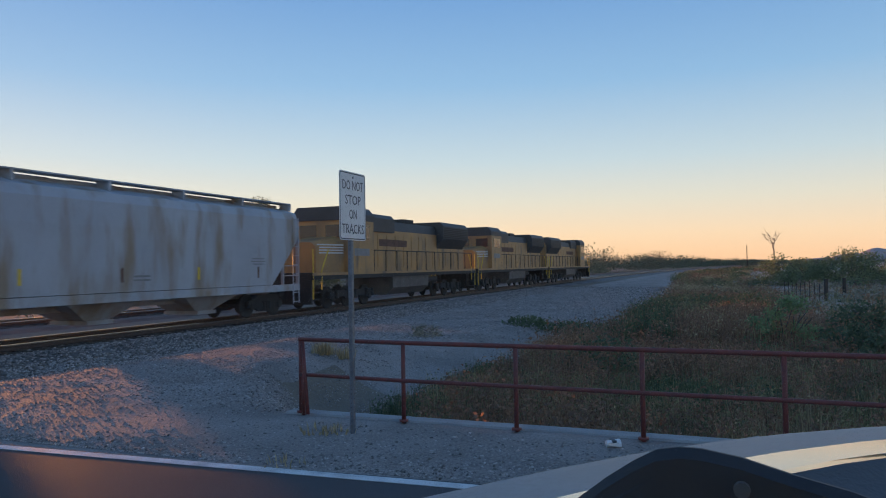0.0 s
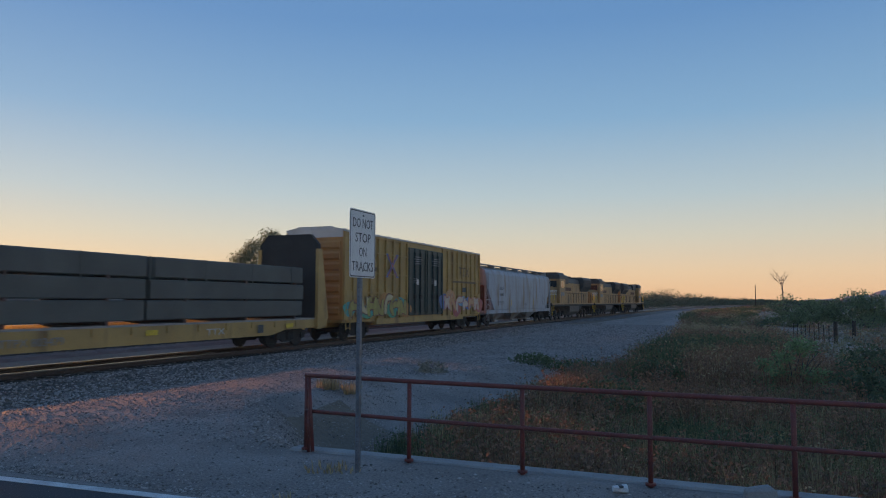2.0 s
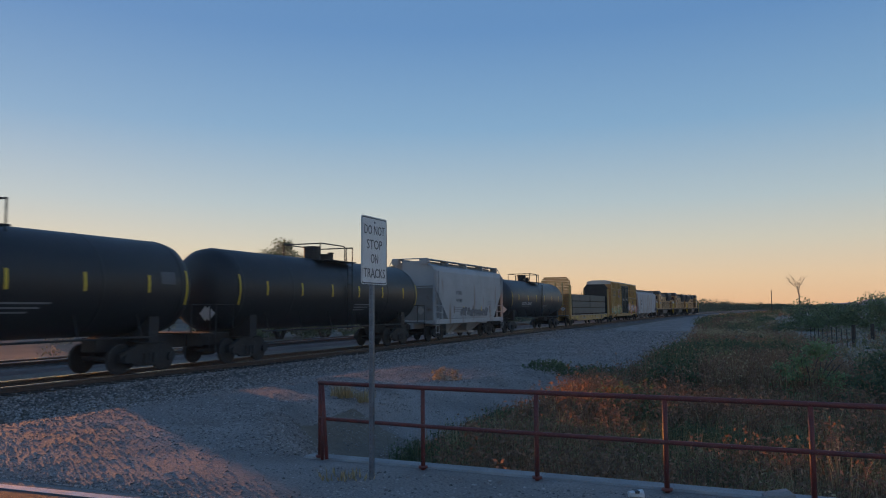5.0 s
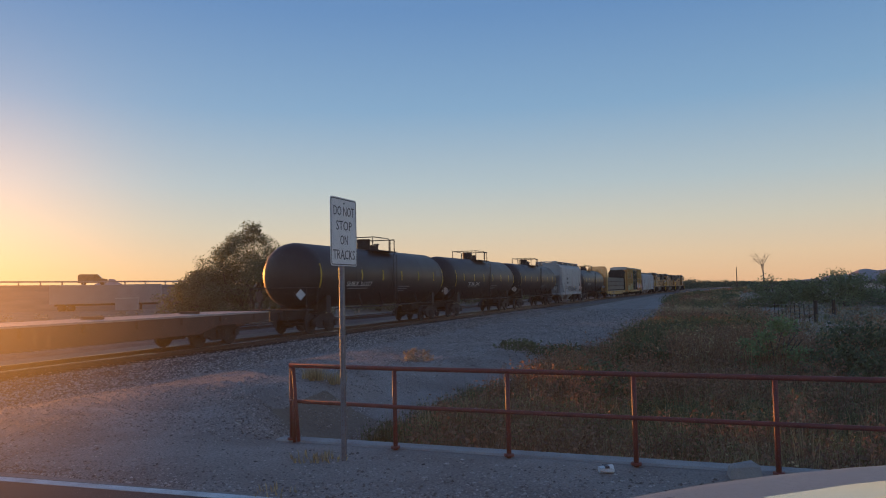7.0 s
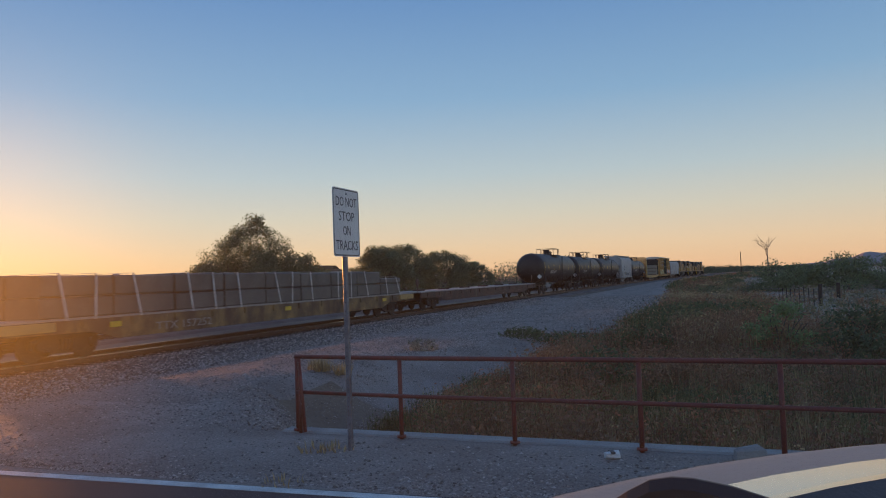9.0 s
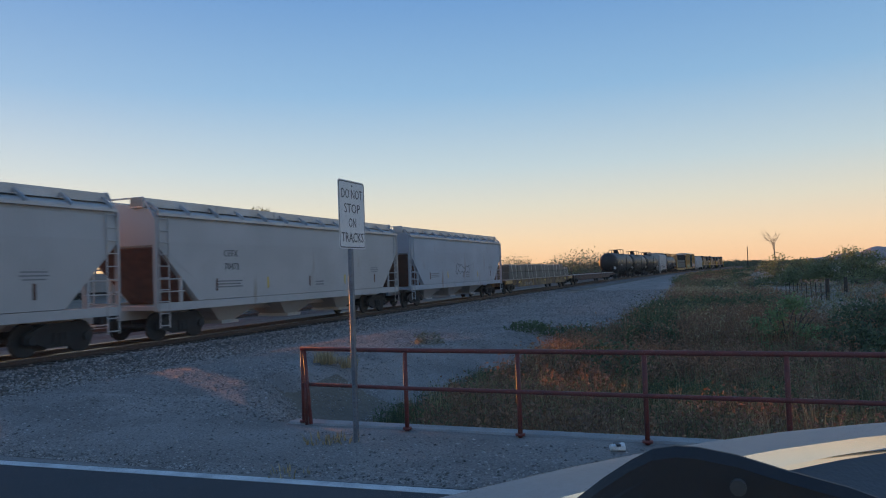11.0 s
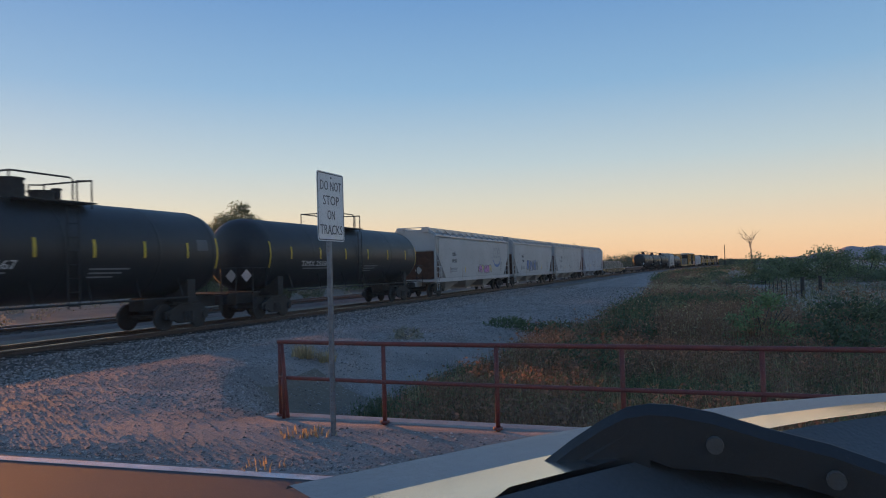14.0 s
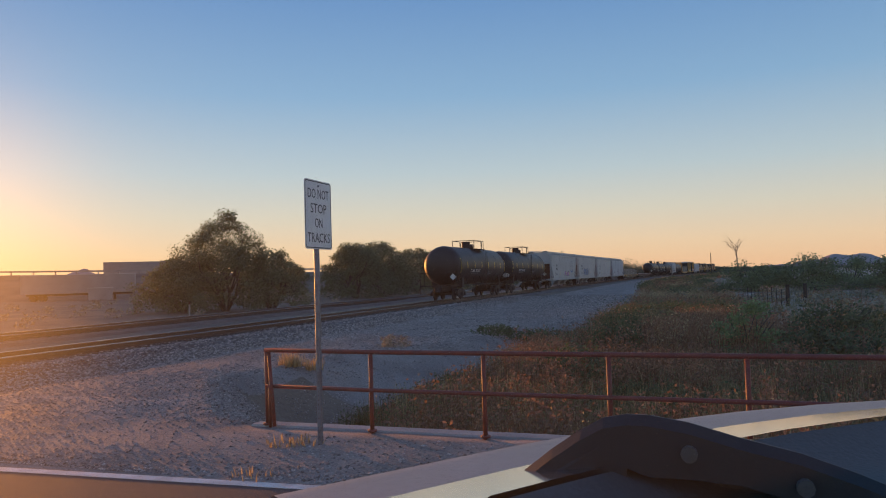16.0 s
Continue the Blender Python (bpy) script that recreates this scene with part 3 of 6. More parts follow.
def spray_shapes(car, x, y0, y1, z0, z1, mats, seed, n=10, name="sprayed_lettering", cloud=None):
    """Slanted spray-painted strokes with an outline, like worn street lettering."""
    rnd = random.Random(seed)
    fill = [Geo() for _ in mats]
    k = 0

    def stroke(g, p, q, w, lift, bow=0.0):
        """A bowed stroke with rounded ends."""
        d = Vector((q[0] - p[0], q[1] - p[1]))
        length = d.length
        d.normalize()
        nrm = Vector((-d.y, d.x))
        left, right = [], []
        for i in range(9):
            u = i / 8
            c = Vector(p) + d * (length * u + w * 0.6 * (2 * u - 1)) + nrm * bow * length * math.sin(math.pi * u)
            ww = w * (0.45 + 0.55 * min(1.0, 4 * min(u, 1 - u) + 0.2)) * (1.1 - 0.25 * u)
            left.append((x + lift, c.x + nrm.x * ww, c.y + nrm.y * ww))
            right.append((x + lift, c.x - nrm.x * ww, c.y - nrm.y * ww))
        g.add(left + right, [(i, i + 1, 10 + i, 9 + i) for i in range(8)])
    pitch = (y1 - y0) / n
    if cloud:
        for i in range(n + 1):
            cy, cz = y0 + pitch * i, (z0 + z1) / 2 + (z1 - z0) * rnd.uniform(-0.25, 0.35)
            ry, rz = pitch * rnd.uniform(0.5, 0.8), (z1 - z0) * rnd.uniform(0.25, 0.42)
            q = Geo()
            ring = [(x + 0.0012 + 0.0001 * i, cy + ry * math.cos(a) * (1 + 0.15 * math.sin(3 * a + i)), cz + rz * math.sin(a)) for a in (math.tau * j / 20 for j in range(20))]
            q.add(ring, [tuple(range(20))])
            part("sprayed_cloud", q, cloud[i % len(cloud)], car)
    for i in range(n):
        cy = y0 + pitch * (i + 0.5)
        h = (z1 - z0) * rnd.uniform(0.72, 0.95)
        zb = z0 + (z1 - z0 - h) * rnd.random()
        sl = rnd.uniform(-0.12, 0.2)
        w = pitch * 0.17
        hw = pitch * 0.33
        pts = [((cy - hw, zb + w), (cy - hw + sl, zb + h - w)), ((cy + hw, zb + w), (cy + hw + sl, zb + h - w))]
        pts.append(rnd.choice([((cy - hw + sl, zb + h - w), (cy + hw, zb + w)), ((cy - hw, zb + h * 0.5), (cy + hw, zb + h * 0.5)), ((cy - hw + sl, zb + h - w), (cy + hw + sl, zb + h - w))]))
        if rnd.random() < 0.4:
            pts.pop(1)
        for p, q in pts:
            k += 1
            bow = rnd.uniform(-0.3, 0.3)
            stroke(fill[0], p, q, w + 0.055, 0.003 + 0.0001 * k, bow)
            stroke(fill[1 + i % (len(mats) - 1)], p, q, w, 0.009 + 0.0001 * k, bow)
    for g, mt in zip(fill, mats):
        if g.f:
            part(name, g, mt, car)


def covered_hopper(label, length, mat, mark="", number="", end_open=True, style=0, bays=3, seed=1, tall=1.0, ends="rusty"):
    """Curved-side covered hopper with slope-sheet ends, end frames and outlet bays."""
    car = thing("hopper_wagon", label, "hopper wagon", "wagons of the train")
    h = length / 2
    # body cross-section bulges a little
    W = 1.58

    def ring(y, zb, k=1.0):
        side = [(1.28, zb), (W * 0.99 * k, zb + 0.04), (W * k, 1.9), (W * k, 3.2), (W * 0.97 * k, 3.9), (W * 0.90, 4.18), (0.75, 4.40), (0.0, 4.46)]
        if zb > 1.9:
            side = [(1.2, zb), (W * 0.985 * k, zb + 0.02), (W * k, zb + 0.25), (W * k, max(3.2, zb + 0.3)), (W * 0.97 * k, 3.9), (W * 0.90, 4.18), (0.75, 4.40), (0.0, 4.46)]
        return [(x, y, z) for x, z in side] + [(-x, y, z) for x, z in reversed(side[:-1])]
    g = Geo()
    e = h - 0.35
    # ends slope inwards below mid height
    top_y = e
    cut = 1.9
    rings = [ring(-top_y, 3.1, 0.985), ring(-top_y + 0.5, 2.6), ring(-top_y + cut, 1.22), ring(top_y - cut, 1.22), ring(top_y - 0.5, 2.6), ring(top_y, 3.1, 0.985)]
    g.loft(rings)
    part("body", g, mat, car, smooth=False)
    # side sill and end shear plates
    g = Geo()
    for s in (-1, 1):
        g.box(min(s * 1.40, s * 1.585), max(s * 1.40, s * 1.585), -h + 0.35, h - 0.35, 0.98, 1.24)
    for s in (-1, 1):
        g.box(-1.585, 1.585, min(s * (h - 0.32), s * (h - 2.1)), max(s * (h - 0.32), s * (h - 2.1)), 1.02, 1.16)
    g.box(-0.25, 0.25, -h + 0.1, h - 0.1, 0.72, 1.02)
    part("underframe", g, mat, car)
    # rusted slope sheets
    for s in (-1, 1):
        g = Geo()
        g.add([(-1.45, s * (h - 0.42), 3.05), (1.45, s * (h - 0.42), 3.05), (1.35, s * (h - 2.2), 1.25), (-1.35, s * (h - 2.2), 1.25),
               (-1.45, s * (h - 0.40), 3.00), (1.45, s * (h - 0.40), 3.00), (1.35, s * (h - 2.18), 1.18), (-1.35, s * (h - 2.18), 1.18)],
              [(0, 1, 2, 3), (4, 5, 6, 7), (0, 1, 5, 4), (1, 2, 6, 5), (2, 3, 7, 6), (3, 0, 4, 7)])
        part("slope_sheet", g, M[ends], car, "rusted sloping end sheet" if ends == "rusty" else "")
        # end posts
        for x in (-1.5, 1.5):
            g = Geo().box(x - 0.06, x + 0.06, min(s * (h - 0.40), s * (h - 0.30)), max(s * (h - 0.40), s * (h - 0.30)), 1.1, 4.0 if end_open else 3.2)
            g.box(x - 0.05, x + 0.05, min(s * (h - 1.5), s * (h - 1.42)), max(s * (h - 1.5), s * (h - 1.42)), 1.1, 2.3)
            part("end_post", g, mat, car)
        ladder(car, 1.60, s * (h - 0.62), 0.45, 4.0, 0.42, mat)
        ladder(car, -1.60, s * (h - 0.62), 0.45, 4.0, 0.42, mat)
        # grab rails over the end platform
        g = Geo().tube([(1.55, s * (h - 0.35), 2.0), (1.55, s * (h - 1.6), 2.0)], 0.02, 5).tube([(1.55, s * (h - 0.35), 1.6), (1.55, s * (h - 1.6), 1.6)], 0.02, 5)
        part("grab_rail", g, mat, car)
    # outlet bays
    for i in range(bays):
        y = (i - (bays - 1) / 2) * (length - 6.2) / bays * 1.05
        g = Geo()
        g.loft([[(1.2, y + 1.9, 1.2), (-1.2, y + 1.9, 1.2), (-1.2, y - 1.9, 1.2), (1.2, y - 1.9, 1.2)], [(0.6, y + 0.45, 0.42), (-0.6, y + 0.45, 0.42), (-0.6, y - 0.45, 0.42), (0.6, y - 0.45, 0.42)]])
        g.box(-0.75, 0.75, y - 0.5, y + 0.5, 0.30, 0.42)
        part("outlet_bay", g, mat, car)
    # running board on stand-offs, with gaps of sky under it
    g = Geo()
    for s in (-1, 1):
        zt = 4.62 if not style else 4.61
        g.box(min(s * 0.62, s * 1.12), max(s * 0.62, s * 1.12), -h + 0.25, h - 0.25, 4.58 if not style else 4.34, zt)
    for s in (-1, 1):
        g.box(min(s * 0.52, s * 0.60), max(s * 0.52, s * 0.60), -h + 0.5, h - 0.5, 4.36, 4.53)
    n = int(length / 3.2)
    for i in range(n + 1):
        y = -h + 0.3 + i * (length - 0.6) / n
        for s in (-1, 1):
            g.box(min(s * 0.62, s * 1.14), max(s * 0.62, s * 1.14), y - 0.05, y + 0.05, 4.3, zt)
    if end_open:
        for s in (-1, 1):
            g.tube([(1.5, s * (h - 0.3), 3.95), (1.12, s * (h - 0.3), 4.62), (-1.12, s * (h - 0.3), 4.62), (-1.5, s * (h - 0.3), 3.95)], 0.03, 5)
    part("running_board", g, mat if not style else M["roof_silver"], car)
    for i in range(7):
        y = (i - 3) * (length - 3) / 7
        part("hatch", Geo().box(-0.5, 0.5, y - 0.9, y + 0.9, 4.42, 4.56, c=0.08), mat, car, "roof hatch cover")
    if style == 1:
        # external flange along the eaves and roof brackets
        for s in (-1, 1):
            g = Geo().box(min(s * 1.44, s * 1.62), max(s * 1.44, s * 1.62), -h + 0.4, h - 0.4, 4.02, 4.1)
            n = int(length / 1.5)
            for i in range(n + 1):
                y = -h + 0.5 + i * (length - 1.0) / n
                g.add([(s * 1.53, y - 0.03, 4.08), (s * 1.53, y + 0.03, 4.08), (s * 1.1, y + 0.03, 4.44), (s * 1.1, y - 0.03, 4.44), (s * 1.56, y - 0.03, 4.2), (s * 1.56, y + 0.03, 4.2), (s * 1.14, y + 0.03, 4.5), (s * 1.14, y - 0.03, 4.5)],
                      [(4, 5, 6, 7), (0, 4, 7, 3), (1, 2, 6, 5), (0, 1, 5, 4)])
            part("eaves_flange", g, M["roof_silver"], car)
    rnd = random.Random(seed)
    for i in range(5):
        y = -h + 3.2 + i * (length - 6.4) / 4
        g = Geo().box(1.582, 1.586, y - 0.05, y + 0.05, 1.55, 1.98)
        part("reflector", g, M["mark_yellow"] if i % 2 else M["rusty"], car)
    if mark:
        lettering(car, mark, 1.585, -h + 4.0, 2.75, 0.34, M["mark_dark"])
        lettering(car, number, 1.585, -h + 4.05, 2.28, 0.34, M["mark_dark"])
    bars(car, 1.582, -h + 3.9, 1.9, [1.5, 1.3, 1.5], 0.05, 0.05, M["mark_faint"])
    bars(car, 1.582, h - 3.2, 2.3, [0.8, 0.9, 0.7], 0.04, 0.06, M["mark_faint"])
    bars(car, 1.582, 0.8, 1.75, [0.7, 0.7], 0.06, 0.06, M["mark_faint"])
    if tall != 1.0:
        for ob in car.children_recursive:
            ob.data.transform(Matrix.Diagonal((1, 1, tall, 1)))
    add_bogies(car, (-h + 2.0, h - 2.0))
    add_couplers(car, h)
    return car


def box_wagon(length):
    car = thing("box_wagon", "faded yellow high boxcar with dark green plug doors and graffiti", "box wagon", "wagons of the train")
    h = length / 2
    g = Geo().box(-1.5, 1.5, -h, h, 1.0, 5.06)
    part("body", g, M["box_yellow"], car)
    g = Geo().prism_y([(-1.57, 5.03), (1.57, 5.03), (1.57, 5.11), (0.9, 5.23), (-0.9, 5.23), (-1.57, 5.11)], -h - 0.04, h + 0.04)
    n = 16
    for i in range(n + 1):
        y = -h + i * length / n
        g.box(-0.95, 0.95, y - 0.04, y + 0.04, 5.2, 5.26)
    part("roof", g, M["roof_silver"], car, "galvanised ribbed roof")
    # side posts and belts
    dw = 2.55
    for s in (-1, 1):
        for y0, y1 in ((-h, -dw), (dw, h)):
            n = 8
            for i in range(n + 1):
                y = y0 + 0.06 + i * (y1 - y0 - 0.12) / n
                g = Geo().box(min(s * 1.5, s * 1.57), max(s * 1.5, s * 1.60), y - 0.05, y + 0.05, 1.0, 5.02)
                part("side_post", g, M["box_yellow"], car)
            for z in (2.25, 3.2, 4.2, 4.95):
                g = Geo().box(min(s * 1.5, s * 1.575), max(s * 1.5, s * 1.575), y0, y1, z - 0.04, z + 0.04)
                part("side_belt", g, M["box_yellow"], car)
        # doors
        for k in (-1, 1):
            y0, y1 = (k * 0.03, k * dw) if k > 0 else (k * dw, k * 0.03)
            door = part("door", Geo().box(min(s * 1.5, s * 1.58), max(s * 1.5, s * 1.58), y0, y1, 1.08, 4.75), M["box_green"], car, "dark green sliding plug door")
            g = Geo()
            for i in range(4):
                y = y0 + 0.12 + i * (y1 - y0 - 0.24) / 3
                g.box(min(s * 1.58, s * 1.64), max(s * 1.58, s * 1.64), y - 0.05, y + 0.05, 1.12, 4.7)
            for z in (1.2, 2.9, 4.6):
                g.box(min(s * 1.58, s * 1.61), max(s * 1.58, s * 1.61), y0 + 0.05, y1 - 0.05, z - 0.05, z + 0.05)
            part("door_frame", g, M["box_green"], door)
            g = Geo()
            for q in (0.35, 0.65):
                yy = y0 + (y1 - y0) * q
                g.tube([(s * 1.65, yy, 1.2), (s * 1.65, yy, 4.5)], 0.025, 5)
                g.box(min(s * 1.6, s * 1.68), max(s * 1.6, s * 1.68), yy - 0.12, yy + 0.12, 2.0, 2.2)
            part("lock_bar", g, M["loco_dark"], door)
            if s > 0:
                g = Geo().box(1.645, 1.65, (y0 + y1) / 2 - 0.2, (y0 + y1) / 2 + 0.1, 2.75, 3.05)
                part("placard", g, M["mark_white"], door)
                bars(door, 1.646, (y0 + y1) / 2, 4.3, [0.9, 1.1, 0.9, 1.0], 0.05, 0.07, M["mark_faint"])
                bars(door, 1.646, (y0 + y1) / 2 - 0.4, 3.1, [0.5, 0.5, 0.4], 0.04, 0.06, M["mark_faint"])
    # corrugated ends
    for s in (-1, 1):
        g = Geo().box(-1.5, 1.5, min(s * h, s * (h + 0.02)), max(s * h, s * (h + 0.02)), 1.0, 5.0)
        for i in range(7):
            z = 1.2 + i * 0.5
            g.prism_x([(s * (h + 0.02), z), (s * (h + 0.09), z + 0.1), (s * (h + 0.09), z + 0.3), (s * (h + 0.02), z + 0.4)], -1.35, 1.35)
        part("end_panel", g, M["box_orange"], car, "orange corrugated end panel")
        g = Geo().box(-1.5, 1.5, min(s * (h + 0.022), s * (h + 0.03)), max(s * (h + 0.022), s * (h + 0.03)), 4.75, 5.05)
        part("end_cap", g, M["roof_silver"], car)
        ladder(car, 1.6, s * (h - 0.35), 0.55, 2.4, 0.4, M["box_yellow"])
        g = Geo().box(1.5, 1.6, min(s * (h - 0.02), s * (h - 0.75)), max(s * (h - 0.02), s * (h - 0.75)), 1.0, 2.3)
        part("corner_plate", g, M["box_yellow"], car)
    g = Geo().box(-1.45, 1.45, -h + 0.05, h - 0.05, 0.86, 1.0).box(-0.3, 0.3, -h, h, 0.62, 0.9)
    g.box(1.3, 1.56, -6.2, 6.2, 0.72, 1.0).box(-1.56, -1.3, -6.2, 6.2, 0.72, 1.0)
    part("underframe", g, M["box_yellow"], car)
    spray_shapes(car, 1.602, -h + 0.5, -dw - 0.2, 1.05, 2.15, [M["spray_maroon"], M["spray_olive"], M["spray_cream"], M["spray_olive"]], 3, 7, cloud=[M["spray_teal"], M["box_orange"], M["spray_green"]])
    spray_shapes(car, 1.602, dw + 0.2, h - 0.3, 1.05, 2.3, [M["spray_red"], M["spray_pale"], M["spray_orange"], M["spray_pale"]], 5, 6, cloud=[M["spray_blue"], M["spray_orange"], M["spray_red"], M["spray_sky"]])
    # crossed painted mark
    g = Geo()
    for k in (-1, 1):
        c, w, q = -dw - 2.0, 0.13, 0.62
        g.add([(1.604 + 0.002 * k, c - q * k - w, 3.05), (1.604 + 0.002 * k, c - q * k + w, 3.05), (1.604 + 0.002 * k, c + q * k + w, 4.25), (1.604 + 0.002 * k, c + q * k - w, 4.25)], [(0, 1, 2, 3)])
    part("painted_cross", g, M["spray_blue"], car, "sprayed blue and red cross")
    g = Geo()
    for k in (-1, 1):
        c, w, q = -dw - 2.0, 0.05, 0.5
        g.add([(1.609 + 0.001 * k, c - q * k - w, 3.1), (1.609 + 0.001 * k, c - q * k + w, 3.1), (1.609 + 0.001 * k, c + q * k + w, 4.2), (1.609 + 0.001 * k, c + q * k - w, 4.2)], [(0, 1, 2, 3)])
    part("painted_cross", g, M["spray_red"], car)
    lettering(car, "TTX", 1.606, h - 3.3, 3.5, 0.85, M["ghost"], length=1.9)
    bars(car, 1.602, h - 3.2, 3.12, [4.4], 0.12, 0.1, M["ghost"])
    part("vent_grille", Geo().box(1.602, 1.612, h - 3.6, h - 2.9, 2.42, 2.72), M["mark_dark"], car)
    bars(car, 1.572, -h + 2.2, 3.9, [1.6], 0.2, 0.1, M["ghost"])
    bars(car, 1.572, -h + 2.2, 3.5, [2.2], 0.2, 0.1, M["ghost"])
    for ob in car.children_recursive:
        if ob.matrix_basis.is_identity:
            ob.data.transform(Matrix.Diagonal((1, 1, 1.02, 1)))
    add_bogies(car, (-h + 2.3, h - 2.3))
    add_couplers(car, h + 0.3)
    return car


def flat_frame(car, h, mat, deck, depth=0.55, floor=1.1):
    g = Geo()
    for s in (-1, 1):
        prof = [(-h, floor), (h, floor), (h, floor - 0.32), (h - 3.2, floor - 0.36), (h - 4.2, floor - depth), (-h + 4.2, floor - depth), (-h + 3.2, floor - 0.36), (-h, floor - 0.32)]
        g.prism_x(prof, min(s * 1.34, s * 1.42), max(s * 1.34, s * 1.42))
        for i in range(14):
            y = -h + 1 + i * (2 * h - 2) / 13
            g.box(min(s * 1.40, s * 1.47), max(s * 1.40, s * 1.47), y - 0.07, y + 0.07, floor - 0.24, floor - 0.02)
    g.box(-0.35, 0.35, -h + 0.1, h - 0.1, floor - 0.5, floor - 0.05)
    part("side_sill", g, mat, car)
    n = 40
    me = Geo().box(-1.42, 1.42, -h / n + 0.008, h / n - 0.008, 0, 0.06).mesh("deck_plank", [deck])
    for i in range(n):
        part("deck_plank", me, [], car, at=pose(0, -h + (i + 0.5) * 2 * h / n, floor + random.uniform(0, 0.008)))


def bulkhead_flat(length):
    car = thing("bulkhead_flat_wagon", "yellow bulkhead flatcar loaded with grey green wrapped bundles", "flat wagon", "wagons of the train")
    h = length / 2
    flat_frame(car, h, M["box_yellow"], M["deck"])
    for s, solid in ((1, True), (-1, False)):
        y0, y1 = (h - 0.95, h - 0.75) if solid else (-h + 0.55, -h + 0.35)
        a, b = min(y0, y1), max(y0, y1)
        g = Geo()
        out = [(-1.5, 1.1), (1.5, 1.1), (1.5, 4.35), (1.1, 4.8), (-1.1, 4.8), (-1.5, 4.35)]
        if solid:
            g.loft([[(x, a, z) for x, z in out], [(x, b, z) for x, z in out]])
        else:
            n = 24
            for i in range(n):
                z0 = 1.15 + i * 3.85 / n
                w = 1.5 if z0 < 4.5 else 1.5 - (z0 - 4.5) * 0.9
                part("bulkhead_slat", Geo().box(-w, w, a + 0.03, b - 0.03, z0, z0 + 3.85 / n - 0.026), M["box_orange"], car)
        if solid:
            part("bulkhead", g, M["loco_dark"], car, "dark timber bulkhead")
        g = Geo()
        for x in ((-1.45, -0.72, 0, 0.72, 1.45) if not solid else (-1.45, 0, 1.45)):
            top = 4.45 if abs(x) < 1.2 else 4.1
            yb = s * (h - 0.05)
            g.loft([[(x - 0.06, b if s > 0 else a, 1.1), (x + 0.06, b if s > 0 else a, 1.1), (x + 0.06, yb, 1.1), (x - 0.06, yb, 1.1)],
                    [(x - 0.06, b if s > 0 else a, top), (x + 0.06, b if s > 0 else a, top), (x + 0.06, (b if s > 0 else a) + s * 0.12, top), (x - 0.06, (b if s > 0 else a) + s * 0.12, top)]])
        g.box(1.42, 1.56, a - 0.06, b + 0.06, 0.7, 4.15).box(-1.56, -1.42, a - 0.06, b + 0.06, 0.7, 4.15)
        part("bulkhead_frame", g, M["box_yellow"], car)
    # three tiers of bundles
    L = h - 1.9
    for k, (z0, z1) in enumerate(((1.28, 1.9), (1.94, 2.56), (2.62, 3.28))):
        for y0, y1 in ((-L, -0.15), (0.05, L)):
            for x0, x1 in ((-1.32, -0.02), (0.02, 1.32)):
                g = Geo()
                prof = [(x0, z0 + 0.03), (x0 + 0.03, z0), (x1 - 0.03, z0), (x1, z0 + 0.03), (x1, z1 - 0.03), (x1 - 0.03, z1), (x0 + 0.03, z1), (x0, z1 - 0.03)]
                g.prism_y(prof, y0 + random.uniform(-0.2, 0.2), y1 + random.uniform(-0.1, 0.1))
                part("bundle", g, M["pipe_load"], car, "wrapped bundle")
    g = Geo()
    for k in range(3):
        z = (1.22, 1.92, 2.59)[k]
        for i in range(6):
            y = -L + 0.5 + i * (2 * L - 1) / 5
            g.box(-1.32, 1.32, y - 0.06, y + 0.06, z - 0.06, z + 0.06)
    part("dunnage", g, M["flat_brown"], car)
    g = Geo()
    for i in range(7):
        y = -L + 0.8 + i * (2 * L - 1.6) / 6
        g.box(1.325, 1.335, y - 0.03, y + 0.03, 2.5, 3.28).box(-1.33, 1.33, y - 0.03, y + 0.03, 3.28, 3.29)
    part("strap", g, M["pipe_load"], car)
    lettering(car, "TTPX 803479", 1.478, -h + 6.4, 0.70, 0.30, M["mark_worn"], length=1.9)
    lettering(car, "TTX", 1.478, 3.0, 0.72, 0.30, M["mark_white"], length=0.95)
    bars(car, 1.475, 5.6, 0.98, [0.35], 0.3, 0.1, M["mark_dark"])
    for y in (-h + 1.2, -h + 3.5, 0, h - 3):
        part("reflector", Geo().box(1.475, 1.48, y - 0.25, y + 0.25, 0.82, 0.98), M["mark_yellow"], car)
    add_bogies(car, (-h + 2.4, h - 2.4))
    add_couplers(car, h + 0.1)
    return car


